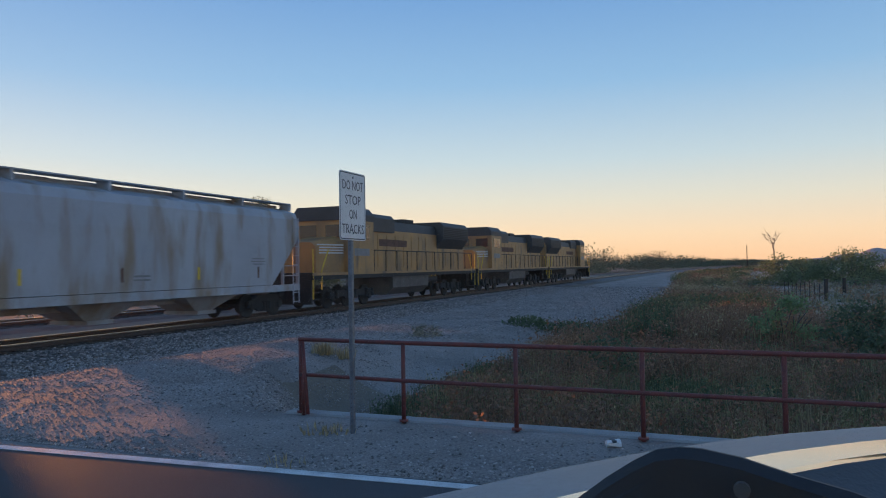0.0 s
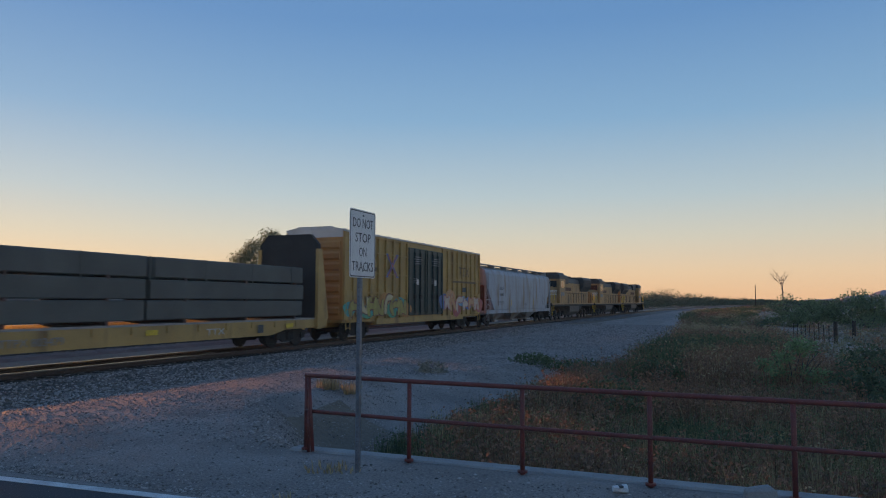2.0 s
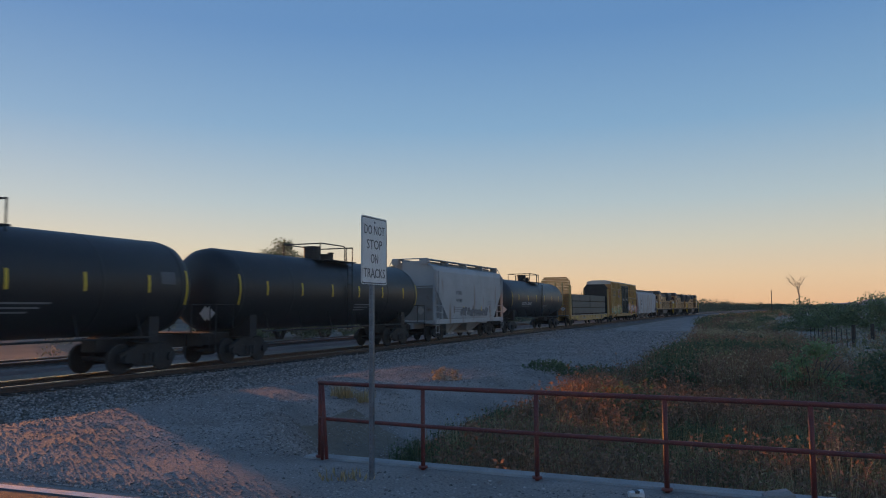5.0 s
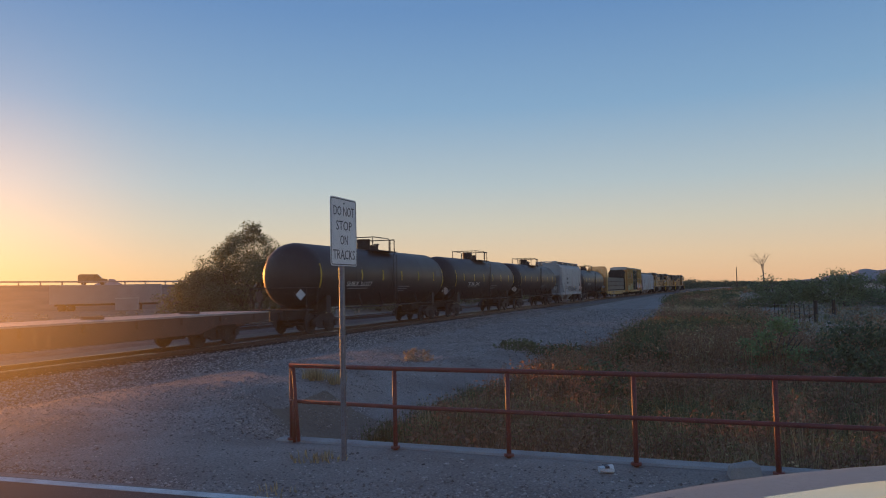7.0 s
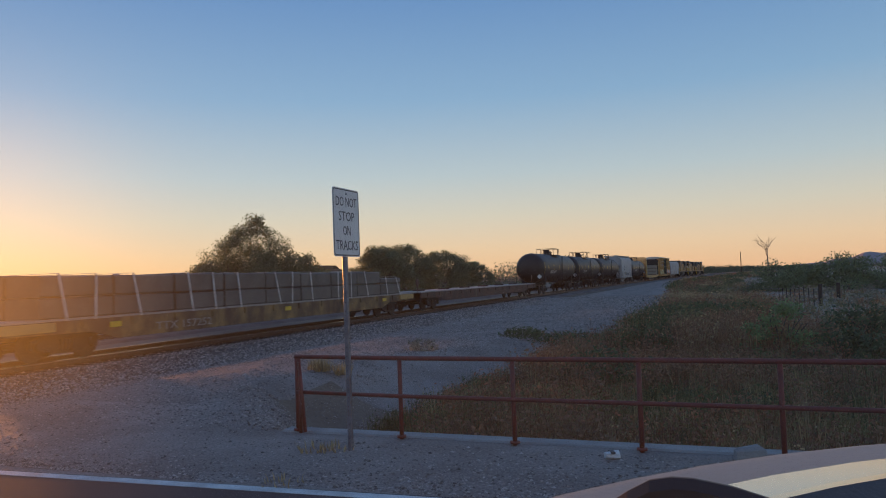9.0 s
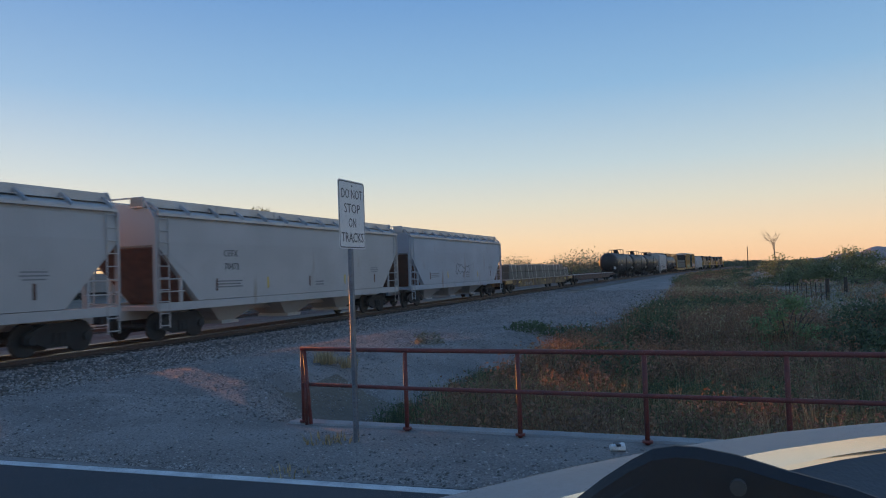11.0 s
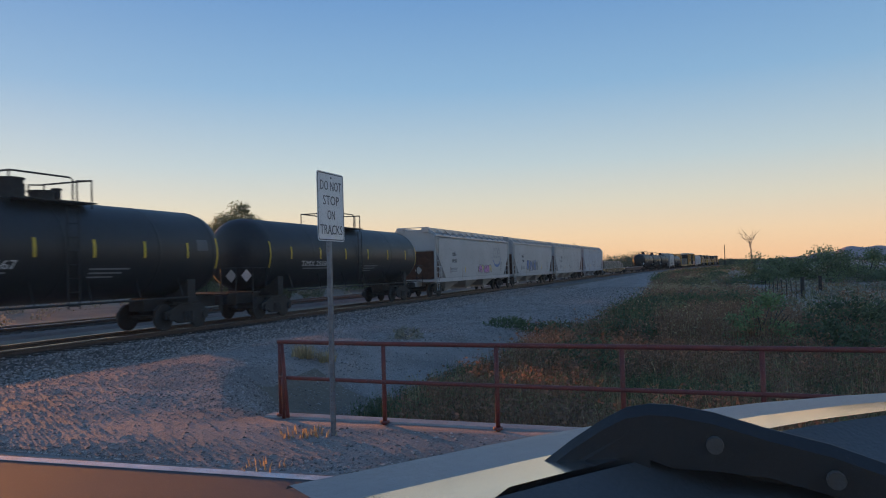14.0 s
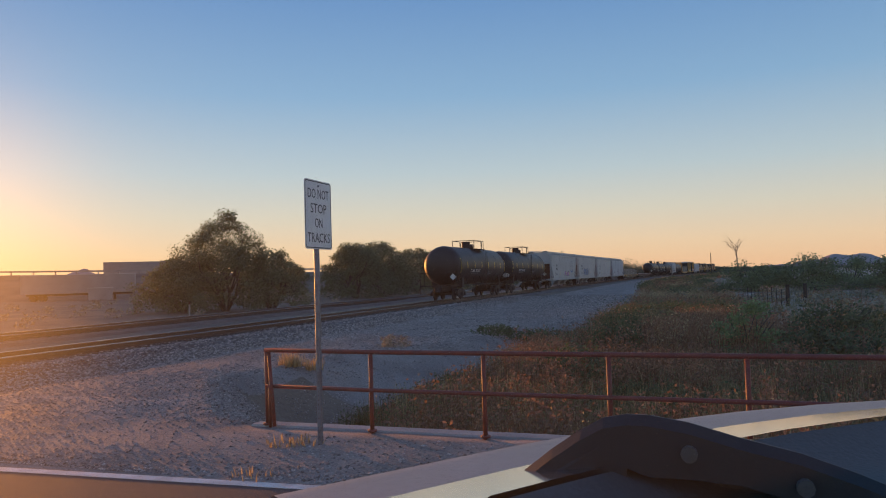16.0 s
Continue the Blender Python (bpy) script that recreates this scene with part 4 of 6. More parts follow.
def tank_wagon(label, length, mat, marks, radius=1.52, platform=True, dome=0.35):
    car = thing("tank_wagon", label, "tank wagon", "wagons of the train")
    h = length / 2
    R = radius
    zc = 4.19 - R if R > 1.4 else 4.0 - R
    n = 40
    rings = []
    hd = 0.62
    prof = [(-h, 0.02), (-h + 0.06, 0.36), (-h + 0.18, 0.62), (-h + 0.34, 0.82), (-h + hd, 0.96), (-h + hd + 0.3, 1.0), (-0.8, 1.0), (0.8, 1.0), (h - hd - 0.3, 1.0), (h - hd, 0.96), (h - 0.34, 0.82), (h - 0.18, 0.62), (h - 0.06, 0.36), (h, 0.02)]
    for y, k in prof:
        rings.append([(R * k * math.cos(t), y, zc + R * k * math.sin(t)) for t in (math.tau * i / n for i in range(n))])
    part("tank", Geo().loft(rings), mat, car, smooth=True)
    for y in (-h + 1.0, -h * 0.5, 0, h * 0.5, h - 1.0):
        g = Geo()
        g.loft([[((R + 0.006) * math.cos(t), y + d, zc + (R + 0.006) * math.sin(t)) for t in (math.tau * i / n for i in range(n))] for d in (-0.03, 0.03)])
        part("weld_band", g, mat, car, smooth=True)
    # saddles, stub sills, end ladders
    for s in (-1, 1):
        y = s * (h - 1.9)
        part("saddle", Geo().box(-1.25, 1.25, y - 0.2, y + 0.2, 0.95, zc - R * 0.62), M["loco_dark"], car)
        g = Geo()
        g.box(-0.32, 0.32, min(s * (h - 3.2), s * (h + 0.5)), max(s * (h - 3.2), s * (h + 0.5)), 0.68, 1.1)
        part("stub_sill", g, M["loco_dark"], car)
        part("end_platform", Geo().box(-1.5, 1.5, min(s * (h - 0.1), s * (h + 0.45)), max(s * (h - 0.1), s * (h + 0.45)), 1.105, 1.16), M["loco_dark"], car)
    g = Geo()
    for x in (-1.45, 1.45):
        g.tube([(x, -h + 2.2, 1.12), (x, h - 2.2, 1.12)], 0.035, 6)
        for i in range(6):
            y = -h + 2.6 + i * (2 * h - 5.2) / 5
            g.tube([(x, y, 1.12), (x * 0.85, y, zc - R * 0.55)], 0.02, 5)
        for s in (-1, 1):
            g.tube([(x, s * (h + 0.4), 0.5), (x, s * (h + 0.4), 2.1), (x, s * (h - 0.5), 2.1), (x, s * (h - 0.5), 1.12)], 0.025, 5)
            g.tube([(x, s * (h + 0.4), 2.1), (0, s * (h + 0.4), 2.1)], 0.025, 5)
    part("handrail", g, M["loco_dark"], car)
    # manway, valve housing and the railed platform
    top = zc + R
    g = Geo()
    for y, r, z in ((-0.5, 0.36, 0.5), (0.55, 0.34, 0.22), (1.1, 0.12, 0.34)):
        g.loft([[(r * math.cos(t), y + r * math.sin(t), zz) for t in (math.tau * i / 14 for i in range(14))] for zz in (top - 0.15, top + z)])
        g.loft([[((r + 0.04) * math.cos(t), y + (r + 0.04) * math.sin(t), zz) for t in (math.tau * i / 14 for i in range(14))] for zz in (top + z, top + z + 0.05)])
    part("valve_housing", g, M["loco_dark"], car)
    if platform:
        g = Geo()
        for s in (-1, 1):
            x = s * 0.95
            g.box(min(s * 0.45, s * 1.15), max(s * 0.45, s * 1.15), -1.3, 1.5, top - 0.12, top - 0.08)
            for y in (-1.3, 1.5):
                g.tube([(x, y, top - 0.25), (x, y, top + 0.62)], 0.028, 5)
            g.tube([(x, -1.3, top + 0.62), (x, 0.7, top + 0.62), (x, 0.8, top + 0.55), (x, 0.8, top - 0.1)], 0.028, 5)
            g.tube([(x, 0.95, top - 0.1), (x, 0.95, top + 0.55), (x, 1.5, top + 0.6)], 0.028, 5)
        for y in (-1.3, 1.5):
            g.tube([(-0.95, y, top + 0.61), (0.95, y, top + 0.61)], 0.028, 5)
        part("platform_rail", g, M["loco_dark"], car)
        ladder(car, R + 0.06, 0.2, 1.0, top - 0.3, 0.4, M["loco_dark"])
    # reflective marks at mid height

    def skin(y0, y1, a0, a1, mt, name, off=0.008):
        q = Geo()
        k = 8
        pts = [((R + off) * math.cos(radians(a0 + (a1 - a0) * i / k)), zc + (R + off) * math.sin(radians(a0 + (a1 - a0) * i / k))) for i in range(k + 1)]
        q.add([(x, y0, z) for x, z in pts] + [(x, y1, z) for x, z in pts], [(i, i + 1, k + 2 + i, k + 1 + i) for i in range(k)])
        part(name, q, mt, car)
    for i in range(6):
        y = -h + 2.4 + i * (2 * h - 4.8) / 5
        skin(y - 0.05, y + 0.05, -8, 12, M["mark_yellow"], "reflector")
    skin(-h + 0.75, -h + 0.83, -22, 20, M["mark_yellow"], "reflector")
    skin(h - 0.83, h - 0.75, -22, 20, M["mark_yellow"], "reflector")
    if marks:
        skin(h - 1.9, h - 1.3, 2, 17, M["data_grey"], "data_panel")
    if marks:
        lettering(car, marks, 0.955 * R + 0.025, -h + 4.6, zc - 0.52, 0.34, M["mark_white"], tilt=-14, length=2.7)
        for k, w in enumerate((2.6, 2.2)):
            skin(-h + 4.6 - w / 2, -h + 4.6 + w / 2, -20 - 5 * k, -18 - 5 * k, M["mark_faint"], "stencil_line")
    for k in range(3):
        skin(0.9, 2.5 - 0.3 * k, -22 - 5 * k, -20 - 5 * k, M["mark_faint"], "stencil_line")
    # placards at the ends
    for s in (-1, 1):
        g = Geo()
        y = s * (h + 0.46)
        g.add([(1.2, y, 1.55), (1.45, y, 1.8), (1.2, y, 2.05), (0.95, y, 1.8), (1.2, y - s * 0.01, 1.55), (1.45, y - s * 0.01, 1.8), (1.2, y - s * 0.01, 2.05), (0.95, y - s * 0.01, 1.8)], [(0, 1, 2, 3), (4, 5, 6, 7), (0, 1, 5, 4), (1, 2, 6, 5), (2, 3, 7, 6), (3, 0, 4, 7)])
        part("placard", g, M["mark_white"], car, "white diamond placard")
    add_bogies(car, (-h + 1.9, h - 1.9))
    add_couplers(car, h + 0.35)
    return car


def plain_flat(length):
    car = thing("flat_wagon", "long empty brown flatcar with a bleached plank deck", "flat wagon", "wagons of the train")
    h = length / 2
    flat_frame(car, h, M["flat_brown"], M["deck"], depth=0.6, floor=1.12)
    for s in (-1, 1):
        part("hand_brake", Geo().tube([(1.1, s * (h - 0.2), 1.1), (1.1, s * (h - 0.2), 1.75)], 0.03, 6).wheel_x(1.1, s * (h - 0.2), 1.75, 0.22, 0.04, 12), M["flat_brown"], car)
    for i in range(6):
        y = -h + 3 + i * (2 * h - 6) / 5
        part("hitch", Geo().box(-0.4, 0.4, y - 0.1, y + 0.1, 1.18, 1.28, c=0.03), M["flat_brown"], car)
    add_bogies(car, (-h + 2.6, h - 2.6))
    add_couplers(car, h)
    return car


def loaded_flat(length):
    car = thing("flat_wagon", "yellow framed flatcar stacked with strapped grey wrapped lumber", "flat wagon", "wagons of the train")
    h = length / 2
    flat_frame(car, h, M["flat_worn"], M["deck"], depth=0.62, floor=1.12)
    g = Geo()
    for s in (-1, 1):
        g.box(1.43, 1.475, s * (h - 1.0) - 0.9, s * (h - 1.0) + 0.9, 0.85, 1.1)
    part("end_panel", g, M["box_yellow"], car)
    n = 9
    L = (2 * h - 3.0) / n
    rnd = random.Random(4)
    for i in range(n):
        y0 = -h + 1.5 + i * L
        low = i == n - 1
        for k, (z0, z1) in enumerate(((1.19, 1.785), (1.79, 2.42))):
            if low and k == 1:
                z1 -= 0.3
            for x0, x1 in ((-1.3, -0.03), (0.03, 1.3)):
                g = Geo()
                zz = z1 - rnd.uniform(0, 0.05)
                prof = [(x0, z0 + 0.04), (x0 + 0.04, z0), (x1 - 0.04, z0), (x1, z0 + 0.04), (x1, zz - 0.05), (x1 - 0.06, zz), (x0 + 0.06, zz), (x0, zz - 0.05)]
                g.prism_y(prof, y0 + 0.03 + rnd.uniform(0, 0.05), y0 + L - 0.03)
                part("lumber_pack", g, M["tarp"], car, "grey wrapped lumber pack")
        for d in (0.3, ) if i % 2 else (0.25, 0.75):
            g = Geo()
            y = y0 + L * d
            t = 0.3 * rnd.uniform(-1, 1)
            zt = 2.43 if not low else 2.13
            for s in (-1, 1):
                g.add([(s * 1.32, y - 0.035, zt), (s * 1.32, y + 0.035, zt), (s * 1.45, y + 0.035 + t, 1.12), (s * 1.45, y - 0.035 + t, 1.12), (s * 1.33, y - 0.035, zt), (s * 1.33, y + 0.035, zt), (s * 1.46, y + 0.035 + t, 1.12), (s * 1.46, y - 0.035 + t, 1.12)],
                      [(0, 1, 2, 3), (4, 5, 6, 7), (0, 1, 5, 4), (2, 3, 7, 6), (0, 3, 7, 4), (1, 2, 6, 5)])
            g.box(-1.32, 1.32, y - 0.035, y + 0.035, zt, zt + 0.01)
            part("strap", g, M["strap"], car, "pale webbing strap")
    lettering(car, "TTX 157252", 1.478, -h + 7.0, 0.62, 0.36, M["mark_worn"], length=2.7)
    for y in (-h + 4, 0, h - 4):
        part("reflector", Geo().box(1.475, 1.48, y - 0.22, y + 0.22, 0.84, 1.0), M["mark_yellow"], car)
    add_bogies(car, (-h + 2.6, h - 2.6))
    add_couplers(car, h)
    return car


def locomotive(forward):
    """Six-axle road locomotive; its cab end towards +y when forward."""
    car = thing("locomotive", "yellow and grey six-axle diesel locomotive with sooty roof", "locomotive", "locomotives of the train")
    f = 1 if forward else -1

    def yb(a, b):
        return (min(f * a, f * b), max(f * a, f * b))
    h = 10.9
    g = Geo().box(-1.52, 1.52, -h, h, 1.32, 1.62)
    part("frame", g, M["loco_dark"], car, "dark frame with walkways")
    g = Geo()
    for s in (-1, 1):
        g.box(min(s * 1.52, s * 1.525), max(s * 1.52, s * 1.525), -h, h, 1.5, 1.62)
    part("sill_stripe", g, M["loco_yellow"], car)
    # long hood
    y0, y1 = yb(-10.0, 5.0)
    g = Geo().prism_y([(-0.95, 1.62), (0.95, 1.62), (0.95, 3.75), (0.78, 4.0), (-0.78, 4.0), (-0.95, 3.75)], y0, y1)
    hood = part("long_hood", g, M["loco_yellow"], car)
    g = Geo().prism_y([(-0.96, 3.72), (0.96, 3.72), (0.8, 4.22), (-0.8, 4.22)], *yb(-9.9, 4.9))
    part("hood_roof", g, M["loco_grey"], hood)
    # flared radiator section
    g = Geo().prism_y([(-0.95, 2.9), (0.95, 2.9), (1.42, 3.5), (1.42, 4.25), (1.2, 4.5), (-1.2, 4.5), (-1.42, 4.25), (-1.42, 3.5)], *yb(-9.7, -5.0))
    part("radiator", g, M["loco_grey"], car, "flared dark radiator housing")
    for s in (-1, 1):
        for i in range(6):
            z = 3.55 + i * 0.11
            part("radiator_slat", Geo().box(min(s * 1.42, s * 1.45), max(s * 1.42, s * 1.45), *yb(-9.5, -5.2), z, z + 0.06), M["loco_dark"], car)
    # dynamic brake and exhaust on the hood
    g = Geo().prism_y([(-1.1, 3.6), (1.1, 3.6), (1.1, 4.3), (0.9, 4.5), (-0.9, 4.5), (-1.1, 4.3)], *yb(1.6, 4.9))
    part("brake_blister", g, M["loco_grey"], car)
    g = Geo().box(-0.5, 0.5, *yb(-2.4, -1.0), 4.2, 4.5).box(-0.35, 0.35, *yb(-0.4, 0.6), 4.2, 4.4)
    part("exhaust_stack", g, M["loco_dark"], car)
    # hood doors
    for s in (-1, 1):
        for i in range(13):
            a = -9.7 + i * 1.1
            g = Geo().box(min(s * 0.95, s * 0.975), max(s * 0.95, s * 0.975), *yb(a, a + 1.04), 1.8, 2.75 if i < 5 else 3.5)
            part("hood_door", g, M["loco_yellow"], hood)
    # cab
    y0, y1 = yb(5.0, 7.6)
    g = Geo().prism_y([(-1.52, 1.62), (1.52, 1.62), (1.52, 4.28), (1.25, 4.6), (-1.25, 4.6), (-1.52, 4.28)], y0, y1)
    cab = part("cab", g, M["loco_yellow"], car)
    g = Geo().prism_y([(-1.53, 4.0), (1.53, 4.0), (1.53, 4.3), (1.26, 4.63), (-1.26, 4.63), (-1.53, 4.3)], *yb(4.95, 7.7))
    part("cab_roof", g, M["loco_grey"], cab)
    for s in (-1, 1):
        for a in (5.5, 6.35):
            g = Geo().box(min(s * 1.52, s * 1.535), max(s * 1.52, s * 1.535), *yb(a, a + 0.7), 3.15, 3.8)
            part("side_window", g, M["glass"], cab)
    for x0 in (-1.2, 0.25):
        part("windscreen", Geo().box(x0, x0 + 0.95, *yb(7.6, 7.615), 3.2, 3.8), M["glass"], cab)
    # short nose
    y0, y1 = yb(7.6, 9.6)
    k = 1.25
    g = Geo()
    front, back = f * 9.6, f * 7.6
    g.loft([[(-k, back, 1.62), (k, back, 1.62), (k, back, 3.0), (0.8, back, 3.25), (-0.8, back, 3.25), (-k, back, 3.0)],
            [(-0.9, front, 1.62), (0.9, front, 1.62), (0.9, front, 2.75), (0.6, front, 2.95), (-0.6, front, 2.95), (-0.9, front, 2.75)]])
    part("nose", g, M["loco_yellow"], car)
    # stripes of the nose flag
    for i in range(4):
        z = 2.45 + i * 0.12
        for s in (-1, 1):
            g = Geo()
            g.add([(s * 1.262, f * 7.7, z), (s * 0.915, f * 9.5, z), (s * 0.915, f * 9.5, z + 0.06), (s * 1.262, f * 7.7, z + 0.06)], [(0, 1, 2, 3)])
            part("nose_stripe", g, M["mark_white"], car, "white stripe on the nose")
    # steps and handrails
    for s in (-1, 1):
        for e in (-1, 1):
            g = Geo()
            for i in range(4):
                z = 0.45 + i * 0.3
                g.box(min(s * 1.05, s * 1.5), max(s * 1.05, s * 1.5), min(e * (h - 0.1), e * (h - 0.75)), max(e * (h - 0.1), e * (h - 0.75)), z, z + 0.04)
            g.box(min(s * 1.05, s * 1.09), max(s * 1.05, s * 1.09), min(e * (h - 0.1), e * (h - 0.75)), max(e * (h - 0.1), e * (h - 0.75)), 0.45, 1.4)
            part("step", g, M["loco_dark"], car)
            g = Geo().tube([(s * 1.5, e * (h - 0.08), 0.5), (s * 1.5, e * (h - 0.08), 2.6)], 0.03, 5).tube([(s * 1.5, e * (h - 0.8), 0.9), (s * 1.5, e * (h - 0.8), 1.7), (s * 1.5, e * (h - 1.4), 2.6)], 0.03, 5)
            part("step_rail", g, M["mark_yellow"], car)
        g = Geo()
        g.tube([(s * 1.48, f * -10.2, 2.65), (s * 1.48, f * 4.9, 2.65)], 0.025, 5)
        for i in range(12):
            y = f * (-10.2 + i * 15.1 / 11)
            g.tube([(s * 1.48, y, 1.6), (s * 1.48, y, 2.65)], 0.025, 5)
        part("handrail", g, M["loco_dark"], car)
    for e in (-1, 1):
        g = Geo().box(-1.45, 1.45, min(e * (h - 0.1), e * (h + 0.05)), max(e * (h - 0.1), e * (h + 0.05)), 0.3, 1.62)
        part("pilot_plate", g, M["loco_dark"], car)
    # fuel tank and air tanks
    g = Geo().prism_y([(-1.0, 0.38), (1.0, 0.38), (1.42, 0.75), (1.42, 1.32), (-1.42, 1.32), (-1.42, 0.75)], -2.6, 2.4)
    part("fuel_tank", g, M["tank_grey"], car, "dusty grey fuel tank")
    for s in (-1, 1):
        part("air_tank", Geo().tube([(s * 1.2, 2.5, 1.1), (s * 1.2, 4.0, 1.1)], 0.18, 10), M["loco_dark"], car)
    bars(car, 0.98, f * 1.5, 3.25, [3.6], 0.36, 0.1, M["rusty"], "painted_name")
    bars(car, 1.53, f * 6.3, 2.7, [1.6], 0.34, 0.1, M["mark_faint"], "cab_number")
    for ob in car.children_recursive:
        ob.data.transform(Matrix.Diagonal((1, 1, 1.045, 1)))
    add_bogies(car, (-6.6, 6.6), 3)
    add_couplers(car, h)
    return car


# centre of each vehicle along the line at the start of the clip
TRAIN = []


def couple(car, front, rear):
    TRAIN.append((car, (front + rear) / 2))
    return car


def build_train():
    couple(locomotive(True), 94.4, 72.0)
    couple(locomotive(False), 72.0, 49.6)
    couple(locomotive(False), 49.6, 27.2)
    couple(covered_hopper("light grey covered hopper with rust stained sides", 19.9, M["hopper_worn"], "AMCX", "104502", end_open=False, seed=2), 26.7, 6.8)
    couple(box_wagon(19.1), 5.7, -13.4)
    couple(bulkhead_flat(21.1), -14.6, -35.7)
    couple(tank_wagon("blue black tank car with yellow reflective marks", 17.4, M["tank_blue"], "CGTX 30942"), -37.8, -55.2)
    couple(covered_hopper("pale grey two-bay covered hopper with open end frames", 12.9, M["hopper_grey"], "TCMX", "440383", end_open=True, bays=2, seed=3, tall=1.04, ends="hopper_grey"), -56.7, -69.6)
    couple(tank_wagon("black tank car with a railed top platform", 16.4, M["tank_black"], ""), -70.9, -87.3)
    couple(tank_wagon("black tank car with white stencilled number", 16.4, M["tank_black"], "TILX"), -88.4, -104.8)
    couple(tank_wagon("black tank car with white stencilled number", 17.1, M["tank_black"], "SHRX 31377"), -105.9, -123.0)
    couple(plain_flat(28.4), -126.2, -154.6)
    couple(loaded_flat(26.4), -155.8, -182.2)
    couple(covered_hopper("blue grey covered hopper with brown stained ends", 18.2, M["hopper_blue"], "", "", style=1, seed=4), -183.4, -201.6)
    couple(covered_hopper("pale grey covered hopper with rusted ends", 18.6, M["hopper_pale"], "CEFX", "70472", style=1, seed=5), -202.6, -221.2)
    couple(covered_hopper("pale grey covered hopper with dark graffiti", 18.3, M["hopper_pale"], "BNGX", "32004", style=1, seed=6), -222.1, -240.3)
    couple(covered_hopper("pale grey covered hopper with pink graffiti and an emblem", 19.4, M["hopper_pale"], "CHSX", "581032", style=1, seed=7), -241.3, -260.7)
    couple(tank_wagon("black tank car with yellow reflective marks", 17.4, M["tank_black"], "TIMX 291008"), -263.0, -280.4)
    couple(tank_wagon("last black tank car with white stencilled number", 15.0, M["tank_black"], "TCBX 261567"), -282.3, -297.3)
    # sprayed letters and emblem on the grain hoppers
    chs, dark, blue = TRAIN[16][0], TRAIN[15][0], TRAIN[13][0]
    spray_shapes(chs, 1.588, 0.2, 3.6, 1.42, 2.2, [M["mark_dark"], M["spray_pink"], M["spray_cream"], M["spray_pink"]], 11, 5)
    g = Geo()
    n = 14
    ring = []
    for k in range(n + 1):
        a = math.pi * (1.05 + 0.95 * k / n)
        ring.append((5.3 + 1.3 * math.cos(a), 2.95 + 0.85 * math.sin(a), 0.05 + 0.17 * math.sin(math.pi * k / n)))
    g.add([(1.586, y, z) for y, z, w in ring] + [(1.586, y, z - w) for y, z, w in ring], [(k, k + 1, n + 2 + k, n + 1 + k) for k in range(n)])
    part("painted_emblem", g, M["spray_blue"], chs, "blue crescent emblem")
    for k in range(3):
        c = 4.55 + 0.72 * k
        g = Geo()
        for r0, r1 in ((0.36, 0.29),):
            m = 14
            g.add([(1.586, c + r * math.cos(math.tau * i / m) * 0.85, 3.08 + r * 1.15 * math.sin(math.tau * i / m)) for r in (r0, r1) for i in range(m)], [(i, (i + 1) % m, m + (i + 1) % m, m + i) for i in range(m)])
        part("painted_emblem", g, M["mark_slate"], chs)
    spray_shapes(dark, 1.584, -3.6, 1.0, 1.35, 2.6, [M["mark_dark"], M["spray_blue"], M["mark_faint"]], 13, 6)
    spray_shapes(blue, 1.584, -1.5, 1.2, 1.8, 2.5, [M["mark_dark"], M["hopper_blue"]], 15, 3)
    spray_shapes(TRAIN[7][0], 1.584, -2.2, 3.0, 1.4, 1.9, [M["mark_dark"], M["mark_slate"]], 17, 13)


def run(t):
    """Metres travelled by the train."""
    return 21.4 * t + 0.03 * t * t


def motions():
    for car, y0 in TRAIN:
        rows = []
        for i in range(17):
            y = y0 + run(i)
            rows.append((float(i), pose(TRACK_X + bend(y), y, RAIL_Z, 0, 0, -math.degrees(max(0.0, y - 70.0) / 2500.0))))
        walk(car, rows)
    for ob, rows in MOVERS:
        walk(ob, rows)


MOVERS = []
build_train()

# ---------------------------------------------------------------- plants
def leaf_material(name, base, dark, rough=0.6, spread=0.3):
    """Thin leaves: a little light comes through them."""
    mt = material(name, base, dark, rough, scale=1.2, fine=20, bump=0.0, spread=spread, object_random=0.35)
    nt = mt.node_tree
    b = nt.nodes["Principled BSDF"]
    tr = nt.nodes.new("ShaderNodeBsdfTranslucent")
    mx = nt.nodes.new("ShaderNodeMixShader")
    mx.inputs["Fac"].default_value = 0.4
    src = b.inputs["Base Color"].links[0].from_socket
    nt.links.new(src, tr.inputs["Color"])
    nt.links.new(b.outputs[0], mx.inputs[1])
    nt.links.new(tr.outputs[0], mx.inputs[2])
    nt.links.new(mx.outputs[0], nt.nodes["Material Output"].inputs["Surface"])
    return mt


M["leaf_mesquite"] = leaf_material("mesquite_leaf", (0.17, 0.20, 0.105), (0.11, 0.135, 0.07))
M["leaf_bush"] = leaf_material("bush_leaf", (0.21, 0.25, 0.11), (0.13, 0.17, 0.08))
M["leaf_scrub"] = leaf_material("scrub_leaf", (0.36, 0.31, 0.22), (0.24, 0.22, 0.15))
M["leaf_bright"] = leaf_material("bright_bush_leaf", (0.25, 0.34, 0.13), (0.15, 0.22, 0.085))
M["weed_green"] = leaf_material("green_weed", (0.125, 0.155, 0.062), (0.072, 0.098, 0.042))
M["weed_olive"] = leaf_material("olive_weed", (0.31, 0.265, 0.11), (0.18, 0.16, 0.072))
M["weed_rust"] = leaf_material("russet_weed", (0.37, 0.19, 0.10), (0.23, 0.125, 0.07))
M["grass_dry"] = leaf_material("dry_grass", (0.54, 0.39, 0.20), (0.38, 0.28, 0.15))
